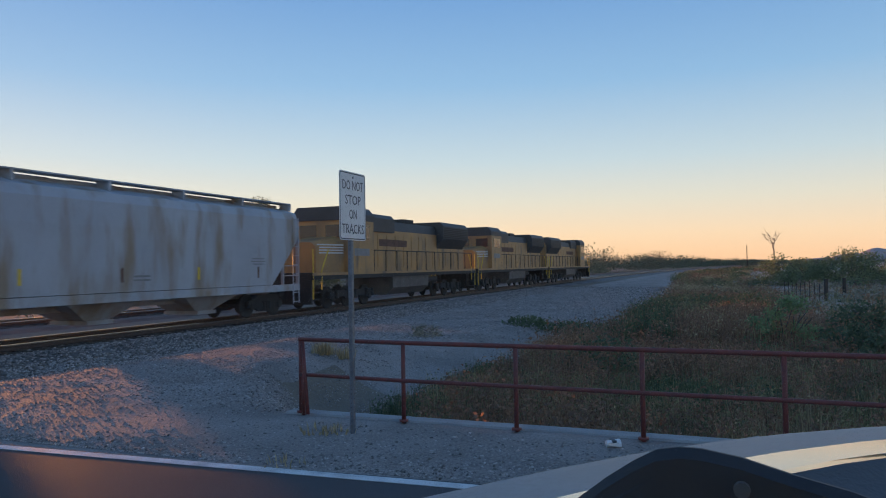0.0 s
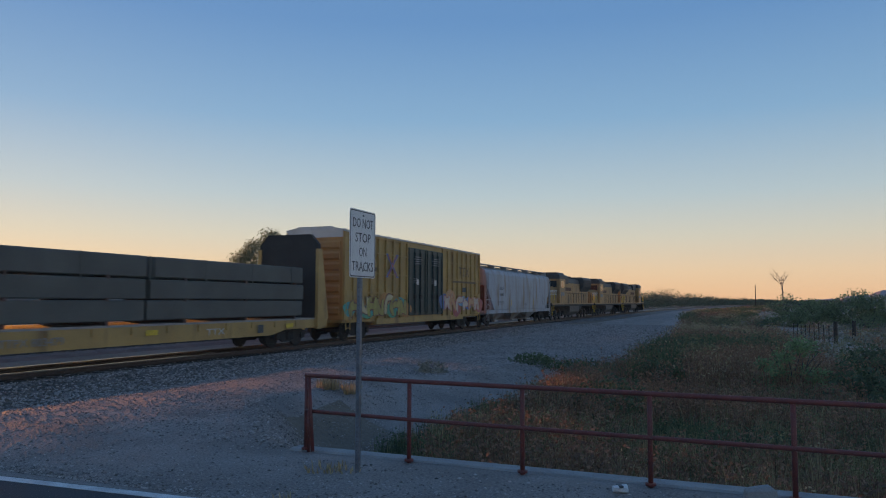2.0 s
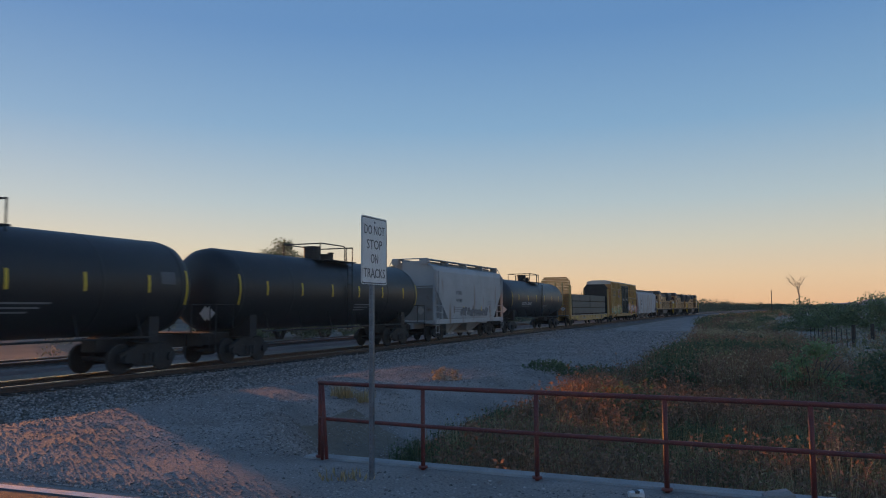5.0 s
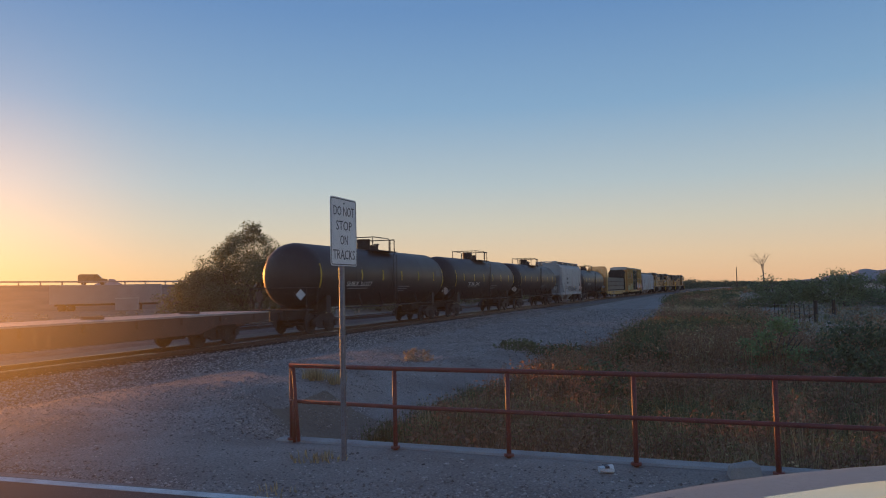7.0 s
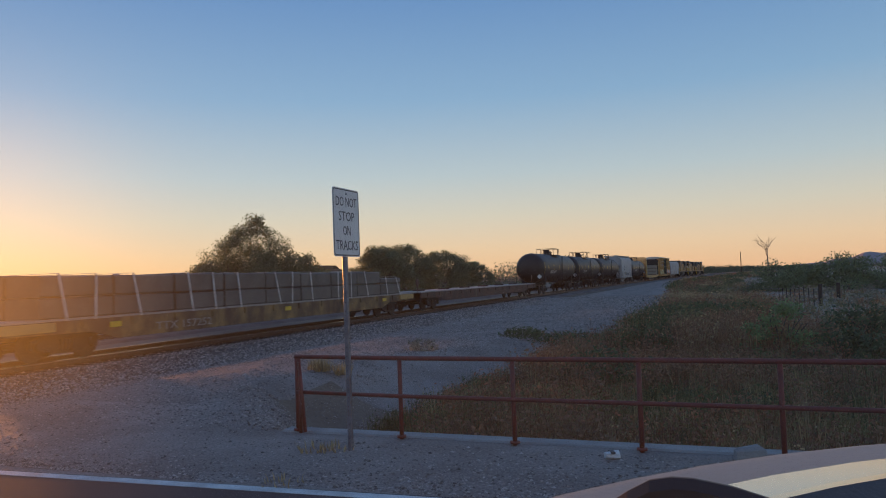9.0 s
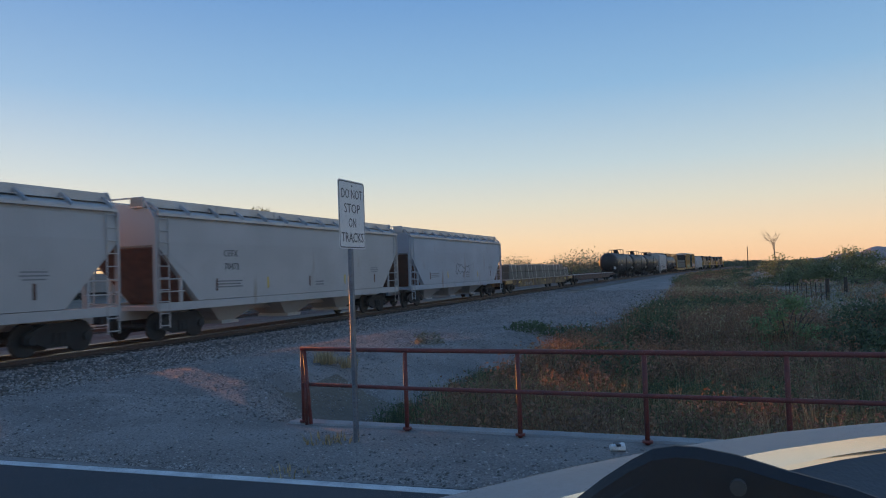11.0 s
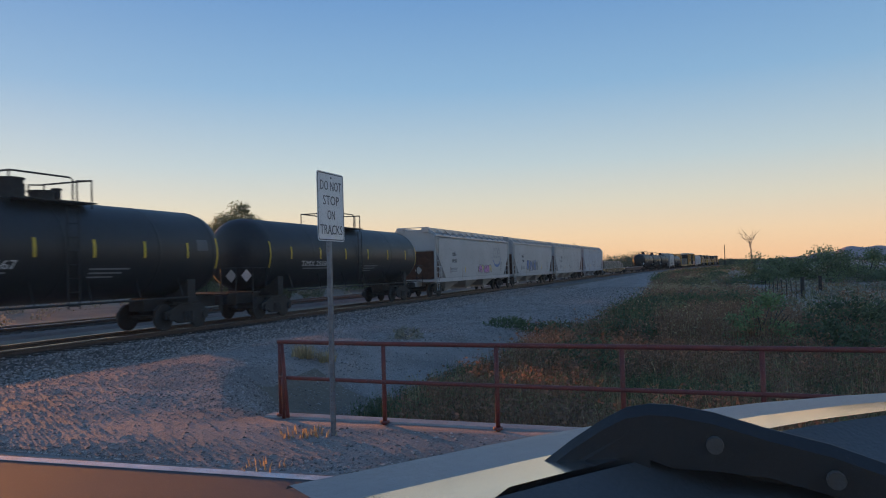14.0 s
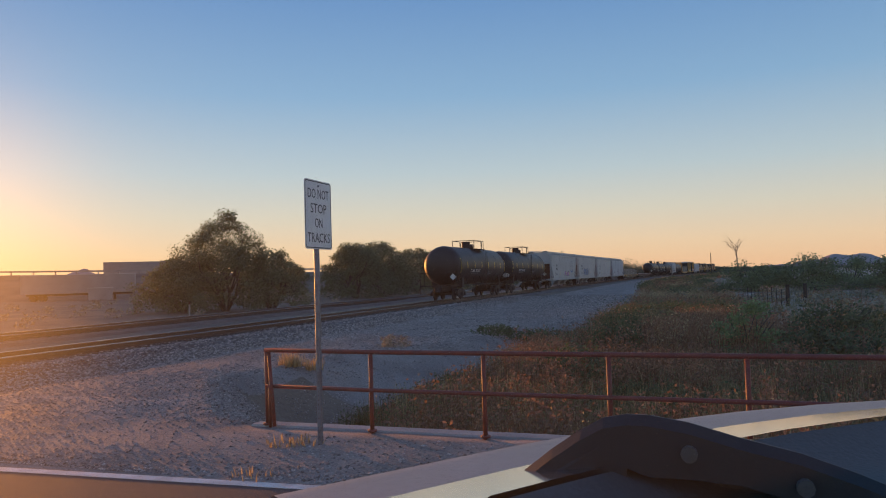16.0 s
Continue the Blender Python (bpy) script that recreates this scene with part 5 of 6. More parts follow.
M["leaf_far"] = material("far_brush_leaf", (0.10, 0.125, 0.07), (0.065, 0.085, 0.05), 0.8, scale=0.3, fine=3, bump=0.0, object_random=0.35)
M["bark"] = material("grey_bark", (0.12, 0.10, 0.085), (0.07, 0.06, 0.05), 0.95, scale=6, fine=30, bump=0.6)
M["dead_wood"] = material("bleached_wood", (0.24, 0.20, 0.17), (0.15, 0.13, 0.11), 0.95, scale=6, fine=30, bump=0.4)


def leaf(g, p, size, rnd, m=0):
    """One small folded leaf."""
    a = rnd.uniform(0, math.tau)
    t = rnd.uniform(-1.0, 1.0)
    d = Vector((math.cos(a) * math.cos(t), math.sin(a) * math.cos(t), math.sin(t)))
    s = d.orthogonal().normalized() * size * 0.28
    q = p + d * size
    mid = p + d * size * 0.5
    g.add([p, mid + s, q, mid - s], [(0, 1, 2, 3)], m)


def clump(g, c, r, n, size, rnd, m=0):
    """Leaves of a twig-cluster, thicker towards its shell."""
    c = Vector(c)
    for _ in range(n):
        v = Vector((rnd.gauss(0, 1), rnd.gauss(0, 1), rnd.gauss(0, 1))).normalized() * (rnd.random() ** 0.45)
        leaf(g, c + Vector((v.x * r[0], v.y * r[1], v.z * r[2])), size * rnd.uniform(0.7, 1.3), rnd, m)


def limb(gt, tips, p, d, length, radius, level, rnd, droop=0.0):
    """A limb that forks; its ends are noted for leaves."""
    pts = [p]
    q = p.copy()
    dd = d.copy()
    n = 4
    for i in range(n):
        dd = (dd + Vector((rnd.uniform(-0.25, 0.25), rnd.uniform(-0.25, 0.25), rnd.uniform(-0.15, 0.2) - droop))).normalized()
        q = q + dd * length / n
        pts.append(q.copy())
    gt.tube(pts, radius, 6, taper=radius * 0.55)
    if level == 0:
        tips.append(q)
        tips.append(pts[2])
        return
    for k in range(rnd.choice((2, 3, 3))):
        a = rnd.uniform(0, math.tau)
        side = (dd.orthogonal().normalized() * math.cos(a) + dd.cross(dd.orthogonal()).normalized() * math.sin(a))
        nd = (dd + side * rnd.uniform(0.5, 1.0)).normalized()
        if nd.z < -0.1:
            nd.z = 0.1
        limb(gt, tips, pts[rnd.choice((2, 3, 4))], nd, length * rnd.uniform(0.6, 0.85), radius * 0.55, level - 1, rnd, droop)


def tree(x, y, height, spread, seed, label, leaves=7000, leaf_size=0.16, name="mesquite_tree", mat="leaf_mesquite", lobe=None):
    """Several-stemmed desert tree with a ragged crown reaching low."""
    rnd = random.Random(seed)
    z = ground_z(x, y)
    th = thing(name, label, "tree", at=pose(x, y, z))
    gt, tips = Geo(), []
    for k in range(5):
        a = math.tau * k / 5 + rnd.uniform(-0.4, 0.4)
        lean = rnd.uniform(0.5, 1.0) * spread / height
        d = Vector((math.cos(a) * lean, math.sin(a) * lean, 1)).normalized()
        limb(gt, tips, Vector((0.15 * math.cos(a), 0.15 * math.sin(a), -0.1)), d, height * 0.42, 0.13, 2, rnd)
    part("trunk", gt, M["bark"], th)
    g = Geo()
    centres = []
    for p in tips:
        centres.append((p, rnd.uniform(0.5, 0.9)))
    for _ in range(200):
        # outer clumps filling the ragged dome down to the ground
        a, u = rnd.uniform(0, math.tau), rnd.uniform(0.04, 1.0)
        zz = height * 0.88 * u
        rad = spread * (1 - (u ** 2.2) * 0.75) * rnd.uniform(0.55, 1.0)
        centres.append((Vector((rad * math.cos(a), rad * math.sin(a), zz)), rnd.uniform(0.5, 1.0)))
    if lobe:
        for _ in range(12):
            centres.append((Vector((lobe[0] + rnd.uniform(-0.9, 0.9), lobe[1] + rnd.uniform(-0.9, 0.9), height * rnd.uniform(0.84, 1.0))), rnd.uniform(0.35, 0.6)))
    per = max(8, leaves // len(centres))
    for c, r in centres:
        r *= height / 7.5 * 1.12
        clump(g, c, (r, r, r * 0.7), per, leaf_size, rnd)
    part("crown", g.mesh("crown", [M[mat]], recalc=False), [], th, "thin grey green foliage")
    return th


def bush(x, y, height, spread, seed, label, leaves=1500, leaf_size=0.12, mat="leaf_bush", name="desert_bush", z=None, group=""):
    rnd = random.Random(seed)
    th = thing(name, label, "bush", group, at=pose(x, y, ground_z(x, y) if z is None else z))
    gt = Geo()
    for k in range(9):
        a = rnd.uniform(0, math.tau)
        rr = spread * rnd.uniform(0.2, 0.75)
        e = Vector((rr * math.cos(a), rr * math.sin(a), height * rnd.uniform(0.55, 0.9)))
        gt.tube([Vector((0.05 * math.cos(a), 0.05 * math.sin(a), -0.05)), e * 0.5 + Vector((rnd.uniform(-0.1, 0.1), 0, 0.05)), e], 0.018 * height, 5, taper=0.005 * height)
    part("stem", gt, M["bark"], th)
    g = Geo()
    nc = 38
    for k in range(nc):
        a, u = rnd.uniform(0, math.tau), rnd.uniform(0.03, 0.97) ** 1.6
        rad = spread * math.sqrt(max(0.05, 1 - (u * 0.95) ** 2)) * rnd.uniform(0.35, 1.0)
        r = spread * rnd.uniform(0.22, 0.36)
        clump(g, (rad * math.cos(a), rad * math.sin(a), height * u * 0.92), (r, r, r * 0.75), leaves // nc, leaf_size, rnd)
    part("foliage", g.mesh("foliage", [M[mat]], recalc=False), [], th)
    return th


def blade(g, x, y, z, h, lean, a, w, m=0):
    dx, dy = math.cos(a), math.sin(a)
    px, py = -dy * w, dx * w
    p1 = (x + dx * lean * 0.35, y + dy * lean * 0.35, z + h * 0.6)
    p2 = (x + dx * lean, y + dy * lean, z + h)
    n = len(g.v)
    g.v += [(x - px, y - py, z), (x + px, y + py, z), (p1[0] + px * 0.7, p1[1] + py * 0.7, p1[2]), (p1[0] - px * 0.7, p1[1] - py * 0.7, p1[2]), p2]
    g.f += [(n, n + 1, n + 2, n + 3), (n + 3, n + 2, n + 4)]
    g.m += [m, m]


def plant_weeds():
    """Grass and weeds in the ditch and on the flats behind it."""
    rnd = random.Random(21)
    names = ("dry_grass", "green_weeds", "olive_weeds", "russet_weeds")
    mats = ("grass_dry", "weed_green", "weed_olive", "weed_rust")
    labels = ("tan dry grass stalks standing in the ditch", "low dark green weeds filling the ditch", "olive green weeds on the ditch banks", "russet brown dry weeds beyond the railing")
    gs = {k: Geo() for k in names}
    count = 0
    while count < 10500:
        # more plants near the railing
        y = 8.3 + 62 * rnd.random() ** 2.4
        e = lerp_table(BANK, y)
        x = e + 0.9 + (17 + 0.35 * y) * rnd.random() ** 1.25
        if x < e + (2.8 if y < 20 else 1.9):
            continue
        patch = noise.noise((x * 0.22, y * 0.16, 1.0))
        patch2 = noise.noise((x * 0.13, y * 0.09, 8.0))
        if y > 34 and x > 3 and rnd.random() < 0.72:
            continue
        z = ground_z(x, y)
        far = 1.0 + y * 0.02
        u = rnd.random()
        if 16 < y < 60 and -5 < x < 3.5 and patch2 > -0.12:
            k = "russet_weeds" if u < 0.6 else ("olive_weeds" if u < 0.85 else "dry_grass")
        elif patch > 0.2:
            k = "green_weeds" if u < 0.8 else "olive_weeds"
        elif patch < -0.18:
            k = "dry_grass" if u < 0.35 else ("russet_weeds" if u < 0.75 else "olive_weeds")
        else:
            k = "olive_weeds" if u < 0.5 else ("green_weeds" if u < 0.66 else ("russet_weeds" if u < 0.86 else "dry_grass"))
        g = gs[k]
        hh = {"dry_grass": 0.62, "green_weeds": 0.42, "olive_weeds": 0.5, "russet_weeds": 0.75}[k] * rnd.uniform(0.5, 1.25)
        nb = 18 if y < 18 else 11
        for _ in range(nb):
            a = rnd.uniform(0, math.tau)
            r = 0.22 * far * math.sqrt(rnd.random())
            bx, by = x + r * math.cos(a), y + r * math.sin(a)
            if k in ("green_weeds", "olive_weeds"):
                h1 = hh * rnd.uniform(0.5, 1.0)
                blade(g, bx, by, z - 0.03, h1, 0.3 * h1 * rnd.uniform(0, 1.5), a, 0.006 * far)
                blade(g, bx + 0.03, by, z - 0.03, h1 * 0.8, 0.5 * h1 * rnd.uniform(0, 1.2), a + 2, 0.005 * far)
                for _ in range(4):
                    leaf(g, Vector((bx + rnd.uniform(-0.08, 0.08), by + rnd.uniform(-0.08, 0.08), z + h1 * rnd.uniform(0.15, 1.0))), 0.045 * far * rnd.uniform(0.6, 1.3), rnd)
            else:
                h1 = hh * rnd.uniform(0.6, 1.15)
                blade(g, bx, by, z - 0.03, h1, h1 * rnd.uniform(0.05, 0.45), a, 0.005 * far)
                if k == "russet_weeds":
                    for _ in range(3):
                        leaf(g, Vector((bx + rnd.uniform(-0.06, 0.06), by + rnd.uniform(-0.06, 0.06), z + h1 * rnd.uniform(0.3, 1.0))), 0.06 * far * rnd.uniform(0.6, 1.3), rnd)
        count += 1
    # taller straw clumps close behind the railing
    for cx, cy, n, h in ((-0.95, 8.6, 26, 0.95), (-0.35, 8.8, 34, 1.05), (0.35, 8.6, 30, 0.95), (1.05, 8.9, 44, 1.25), (1.5, 8.6, 30, 1.1), (2.1, 9.1, 30, 1.1), (-2.2, 9.4, 16, 0.9), (0.2, 10.5, 26, 1.0), (2.7, 9.0, 26, 1.0), (-1.3, 10.6, 18, 0.9), (1.3, 11.5, 26, 1.1), (3.2, 10.5, 26, 1.1), (-8.26, 14.43, 70, 0.36), (-7.91, 14.68, 60, 0.3), (-8.56, 14.63, 60, 0.3), (-4.08, 7.15, 26, 0.10), (-3.88, 7.20, 20, 0.08), (-3.63, 5.83, 16, 0.08)):
        z = ground_z(cx, cy)
        for _ in range(n):
            a = rnd.uniform(0, math.tau)
            r = 0.22 * math.sqrt(rnd.random())
            h1 = h * rnd.uniform(0.55, 1.15)
            bx, by = cx + r * math.cos(a), cy + r * math.sin(a)
            blade(gs["dry_grass"], bx, by, z, h1, h1 * rnd.uniform(0.1, 0.6), a, 0.008)
            blade(gs["dry_grass"], bx + 0.02, by - 0.02, z, h1 * rnd.uniform(0.5, 0.9), h1 * rnd.uniform(0.2, 0.7), a + 1.3, 0.007)
            if h > 0.6 and rnd.random() < 0.6:
                leaf(gs["dry_grass"], Vector((bx, by, z + h1 * 0.9)), 0.05, rnd)
    # fine upright grass between the plants of the ditch
    for _ in range(3600):
        y = 8.4 + 24 * rnd.random() ** 1.7
        x = lerp_table(BANK, y) + (2.7 if y < 20 else 1.8) + (11 + 0.3 * y) * rnd.random()
        tone = noise.noise((x * 0.5, y * 0.3, 4.0)) + rnd.uniform(-0.25, 0.25)
        k = "dry_grass" if tone > 0.34 else ("russet_weeds" if tone > 0.06 else ("olive_weeds" if tone > -0.1 else "green_weeds"))
        z = ground_z(x, y)
        far = 1.0 + y * 0.02
        for _ in range(14):
            a = rnd.uniform(0, math.tau)
            rr = 0.26 * far * math.sqrt(rnd.random())
            h1 = rnd.uniform(0.22, 0.62)
            blade(gs[k], x + rr * math.cos(a), y + rr * math.sin(a), z - 0.02, h1, h1 * rnd.uniform(0.02, 0.3), a, 0.0045 * far)
    # tall russet reeds behind the ditch, with green ones beyond them
    for _ in range(1500):
        x, y = rnd.uniform(-3.4, 2.0), rnd.uniform(23.0, 44.0)
        green = y > 33 + 2.5 * noise.noise((x * 0.5, y * 0.3, 2.0)) or x < -1.5
        k = "green_weeds" if green and rnd.random() < 0.75 else ("russet_weeds" if rnd.random() < 0.8 else "dry_grass")
        z = ground_z(x, y)
        for _ in range(12):
            a = rnd.uniform(0, math.tau)
            rr = 0.35 * math.sqrt(rnd.random())
            h1 = rnd.uniform(0.55, 1.15)
            blade(gs[k], x + rr * math.cos(a), y + rr * math.sin(a), z - 0.02, h1, h1 * rnd.uniform(0.05, 0.35), a, 0.011)
            leaf(gs[k], Vector((x + rr * math.cos(a), y + rr * math.sin(a), z + h1 * rnd.uniform(0.4, 0.95))), 0.11, rnd)
    for k, mt, lab in zip(names, mats, labels):
        ob = part(k, gs[k].mesh(k, [M[mt]], recalc=False), [])
        tagged(ob, lab, "weeds", kind="stuff")


def plant_scrub():
    """Low desert scrub on the flats and the far brush lines."""
    rnd = random.Random(33)
    g = Geo()
    for _ in range(330):
        y = 40 + 160 * rnd.random() ** 1.6
        x = -2 + bend(y) + (10 + y * 0.55) * rnd.random()
        r = rnd.uniform(0.35, 0.9)
        clump(g, (x, y, ground_z(x, y) + r * 0.45), (r * 1.3, r * 1.3, r * 0.6), 60, 0.16 + y * 0.0012, rnd)
    for _ in range(150):
        x, y = rnd.uniform(-75, -31), rnd.uniform(25, 130)
        r = rnd.uniform(0.3, 0.8)
        clump(g, (x, y, ground_z(x, y) + r * 0.4), (r * 1.3, r * 1.3, r * 0.6), 45, 0.18, rnd)
    tagged(part("desert_scrub", g.mesh("desert_scrub", [M["leaf_scrub"]], recalc=False), []), "low grey green scrub dotted over dry ground", "scrub", kind="stuff")
    g = Geo()
    for _ in range(340):
        # brush line along the far side of the railway, then across the horizon
        y = rnd.uniform(150, 900)
        x = TRACK_X + bend(y) - 10 - rnd.random() ** 1.5 * 60
        r = rnd.uniform(0.75, 1.25) * (3.5 - 1.5 * smooth((y - 150) / 500))
        clump(g, (x, y, -0.5 + r * 0.8), (r * 1.6, r * 1.6, r), 230, 0.3 + y * 0.0008, rnd)
    for _ in range(500):
        y = rnd.uniform(260, 1000)
        x = rnd.uniform(bend(y) - 10, 0.75 * y)
        if abs(x - TRACK_X - bend(y)) < 12:
            continue
        r = rnd.uniform(1.0, 2.2)
        clump(g, (x, y, -0.5 + r * 0.6), (r * 1.8, r * 1.8, r), 40, 0.4 + y * 0.001, rnd)
    for _ in range(260):
        y = rnd.uniform(140, 420)
        x = rnd.uniform(-1.3, -0.45) * y
        r = rnd.uniform(1.0, 2.2)
        clump(g, (x, y, -0.5 + r * 0.6), (r * 1.8, r * 1.8, r), 40, 0.4 + y * 0.001, rnd)
    tagged(part("far_brush", g.mesh("far_brush", [M["leaf_far"]], recalc=False), []), "dark green line of desert brush along the horizon", "brush", kind="stuff")


def plant_far_weeds():
    """Brush and russet weeds between the line and the flats, thinning to the horizon."""
    rnd = random.Random(61)
    kinds = (("far_green_weeds", "weed_green", "dark green low brush along the railway"), ("far_olive_weeds", "weed_olive", "olive and yellow green brush along the railway"), ("far_russet_weeds", "weed_rust", "russet dry weeds along the railway"), ("far_straw", "grass_dry", "tan dry grass patches along the railway"))
    gs = [Geo() for _ in kinds]
    for _ in range(900):
        y = 36 + 300 * rnd.random() ** 1.8
        e = lerp_table(BANK, y)
        x = e + 1.6 + rnd.random() ** 1.4 * (4.5 + 0.05 * y)
        tone = noise.noise((x * 0.16, y * 0.05, 3.0)) + rnd.uniform(-0.22, 0.22) - (0.14 if y < 75 else 0)
        k = 0 if tone > 0.16 else (1 if tone > -0.04 else (2 if tone > -0.3 else 3))
        r = rnd.uniform(0.4, 1.05) * (1.2 if k == 0 else 0.9)
        clump(gs[k], (x, y, ground_z(x, y) + r * 0.35), (r * 1.4, r * 1.4, r * 0.75), 120, 0.07 + y * 0.0013, rnd)
    for g, (nm, mt, lab) in zip(gs, kinds):
        tagged(part(nm, g.mesh(nm, [M[mt]], recalc=False), []), lab, "weeds", kind="stuff")


def dead_tree(x, y, height, seed=5):
    rnd = random.Random(seed)
    th = thing("dead_tree", "bare leafless tree standing above the brush", "tree", at=pose(x, y, ground_z(x, y)))
    g, tips = Geo(), []
    g.tube([(0, 0, -0.2), (0.1, 0, height * 0.3), (0.05, 0.1, height * 0.55)], 0.13, 8, taper=0.09)
    base = Vector((0.05, 0.1, height * 0.5))
    for d in ((-0.42, 0, 1), (0.22, 0.1, 1), (-0.05, -0.1, 1)):
        limb(g, tips, base, Vector(d).normalized(), height * 0.26, 0.055, 2, rnd)
    part("trunk", g, M["dead_wood"], th)


def build_plants():
    plant_weeds()
    plant_scrub()
    plant_far_weeds()
    tree(-33.6, 47.5, 7.4, 5.3, 3, "wide grey green mesquite tree with a taller middle lobe", 40000, 0.13, lobe=(0.6, 0.2))
    tree(-36.5, 46.3, 4.6, 3.6, 8, "low mesquite spreading beside the larger tree", 14000, 0.15)
    tree(-30.8, 49.5, 4.9, 3.0, 10, "low mesquite spreading beside the larger tree", 12000, 0.15)
    tree(-35.6, 74.5, 6.6, 4.6, 4, "rounded dark mesquite tree beyond the tracks", 24000, 0.19)
    tree(-36.5, 83.0, 7.2, 4.8, 5, "rounded dark mesquite tree beyond the tracks", 24000, 0.19)
    tree(-36.0, 94.0, 6.6, 5.0, 6, "spreading dark mesquite tree beyond the tracks", 22000, 0.19)
    tree(-38.0, 112.0, 5.2, 5.0, 7, "lower mesquite tree at the end of the row", 9000, 0.3)
    tree(-76.0, 131.0, 5.5, 3.2, 9, "small lone tree near the highway", 5000, 0.3)
    bush(1.7, 23.6, 1.65, 1.05, 12, "round bright green leafy bush in the ditch", 4200, 0.10, "leaf_bright")
    bush(3.4, 22.0, 1.0, 1.3, 13, "dark green bush behind the ditch", 2200, 0.13, "weed_green")
    bush(5.6, 21.0, 0.9, 1.5, 14, "dark green bush behind the ditch", 2200, 0.13, "weed_green")
    bush(-2.0, 23.6, 0.95, 1.0, 31, "dark green bush behind the ditch", 2200, 0.12, "weed_green")
    bush(-2.4, 36.0, 1.1, 2.0, 32, "dark green bush behind the ditch", 2200, 0.16, "weed_green")
    bush(0.2, 38.5, 1.2, 2.2, 33, "dark green bush behind the ditch", 2200, 0.16, "weed_green")
    bush(4.6, 26.0, 1.2, 1.8, 34, "dark green bush behind the ditch", 2600, 0.14, "weed_green")
    bush(2.6, 10.8, 0.9, 0.6, 15, "small yellow green bush near the railing", 900, 0.08, "weed_olive")
    bush(-2.6, 17.5, 0.9, 1.3, 16, "low dark green bush on the ditch floor", 1500, 0.11, "weed_green")
    bush(-5.2, 26.2, 0.26, 1.3, 18, "low dark plant mat on the gravel bank", 1500, 0.12, "weed_green")
    bush(-6.4, 25.4, 0.24, 1.1, 19, "low dark plant mat on the gravel bank", 1000, 0.10, "weed_green")
    bush(-3.2, 21.0, 0.22, 0.9, 24, "low dark plant mat on the gravel bank", 900, 0.10, "weed_green")
    bush(-1.2, 29.0, 1.3, 1.6, 25, "yellow green bush among russet weeds", 1700, 0.13, "weed_olive")
    bush(-8.0, 19.6, 0.35, 0.5, 26, "small grey weed tuft on the gravel", 500, 0.07, "leaf_scrub")
    rnd = random.Random(44)
    for i in range(13):
        y = rnd.uniform(74, 112)
        x = 6.0 + i * 3.6 + rnd.uniform(-1, 1)
        bush(x * y / 92, y, rnd.uniform(2.6, 3.5) + (0.9 if i > 8 else 0), rnd.uniform(3.0, 4.0), 50 + i, "dense grey green brush beyond the wire fence", 5200, 0.24, "leaf_bush", group="brush beyond the fence")
    for i in range(9):
        y = rnd.uniform(120, 190)
        x = TRACK_X + bend(y) - rnd.uniform(13, 20)
        bush(x, y, rnd.uniform(2.6, 4.2), rnd.uniform(2.4, 3.6), 80 + i, "dark green brush beyond the siding", 900, 0.3, "leaf_mesquite", group="brush beyond the siding")
    dead_tree(6.8, 130.0, 8.4)


build_plants()


# ---------------------------------------------------------------- fence, poles, far things
M["post_wood"] = material("dark_fence_wood", (0.07, 0.055, 0.045), (0.045, 0.036, 0.03), 0.95, scale=5, fine=30, bump=0.4)
M["wire"] = material("fence_wire", (0.2, 0.19, 0.18), rough=0.5, metal=0.7, bump=0)
M["trailer_white"] = material("trailer_white", (0.30, 0.29, 0.28), (0.25, 0.24, 0.23), 0.6, scale=0.5, fine=10, bump=0.02, spread=0.1)
M["car_dark"] = material("dark_car_paint", (0.05, 0.05, 0.055), rough=0.3, bump=0, coat=0.5)
M["mountain"] = material("far_rock", (0.36, 0.30, 0.29), (0.30, 0.25, 0.25), 0.95, scale=0.004, fine=0.05, bump=0)
M["steel_grey"] = material("guardrail_steel", (0.3, 0.3, 0.31), rough=0.5, metal=0.6, scale=2, fine=20, bump=0.05)


def build_fence():
    th = thing("wire_fence", "wire fence with dark timber posts and thin stays", "fence")
    for x, y, h, r in ((5.85, 52.0, 1.38, 0.13), (7.0, 53.0, 1.3, 0.12), (14.0, 55.5, 1.3, 0.09), (21, 58, 1.3, 0.09), (28, 60.5, 1.3, 0.09)):
        z = ground_z(x, y)
        part("fence_post", Geo().tube([(x, y, z - 0.2), (x + 0.02, y, z + h)], r, 9, taper=r * 0.9), M["post_wood"], th)
    for i in range(9):
        x, y = 5.55 - 0.3 * i * 0.6, 52.6 + 1.2 * i
        z = ground_z(x, y)
        part("stay", Geo().tube([(x, y, z), (x, y, z + 1.15)], 0.025, 5), M["post_wood"], th)
    for k in range(4):
        g = Geo()
        pts = [(2.0, 72.0), (4.0, 61.0), (5.85, 52.0), (7.0, 53.0), (14, 55.5), (21, 58), (28, 60.5)]
        g.tube([(x, y, ground_z(x, y) + 0.3 + 0.27 * k) for x, y in pts], 0.008, 4)
        part("wire", g, M["wire"], th)


def utility_pole(x, y, h):
    th = thing("utility_pole", "slender timber utility pole far down the line", "pole", at=pose(x, y, ground_z(x, y)))
    part("pole", Geo().tube([(0, 0, -0.5), (0, 0, h)], 0.2, 8, taper=0.13), M["post_wood"], th)
    part("insulator", Geo().tube([(0, 0, h), (0, 0, h + 0.25)], 0.05, 6), M["post_wood"], th)


HIGHWAY_P, HIGHWAY_D = Vector((-123.0, 115.0, 0)), Vector((0.78, 0.626, 0)).normalized()


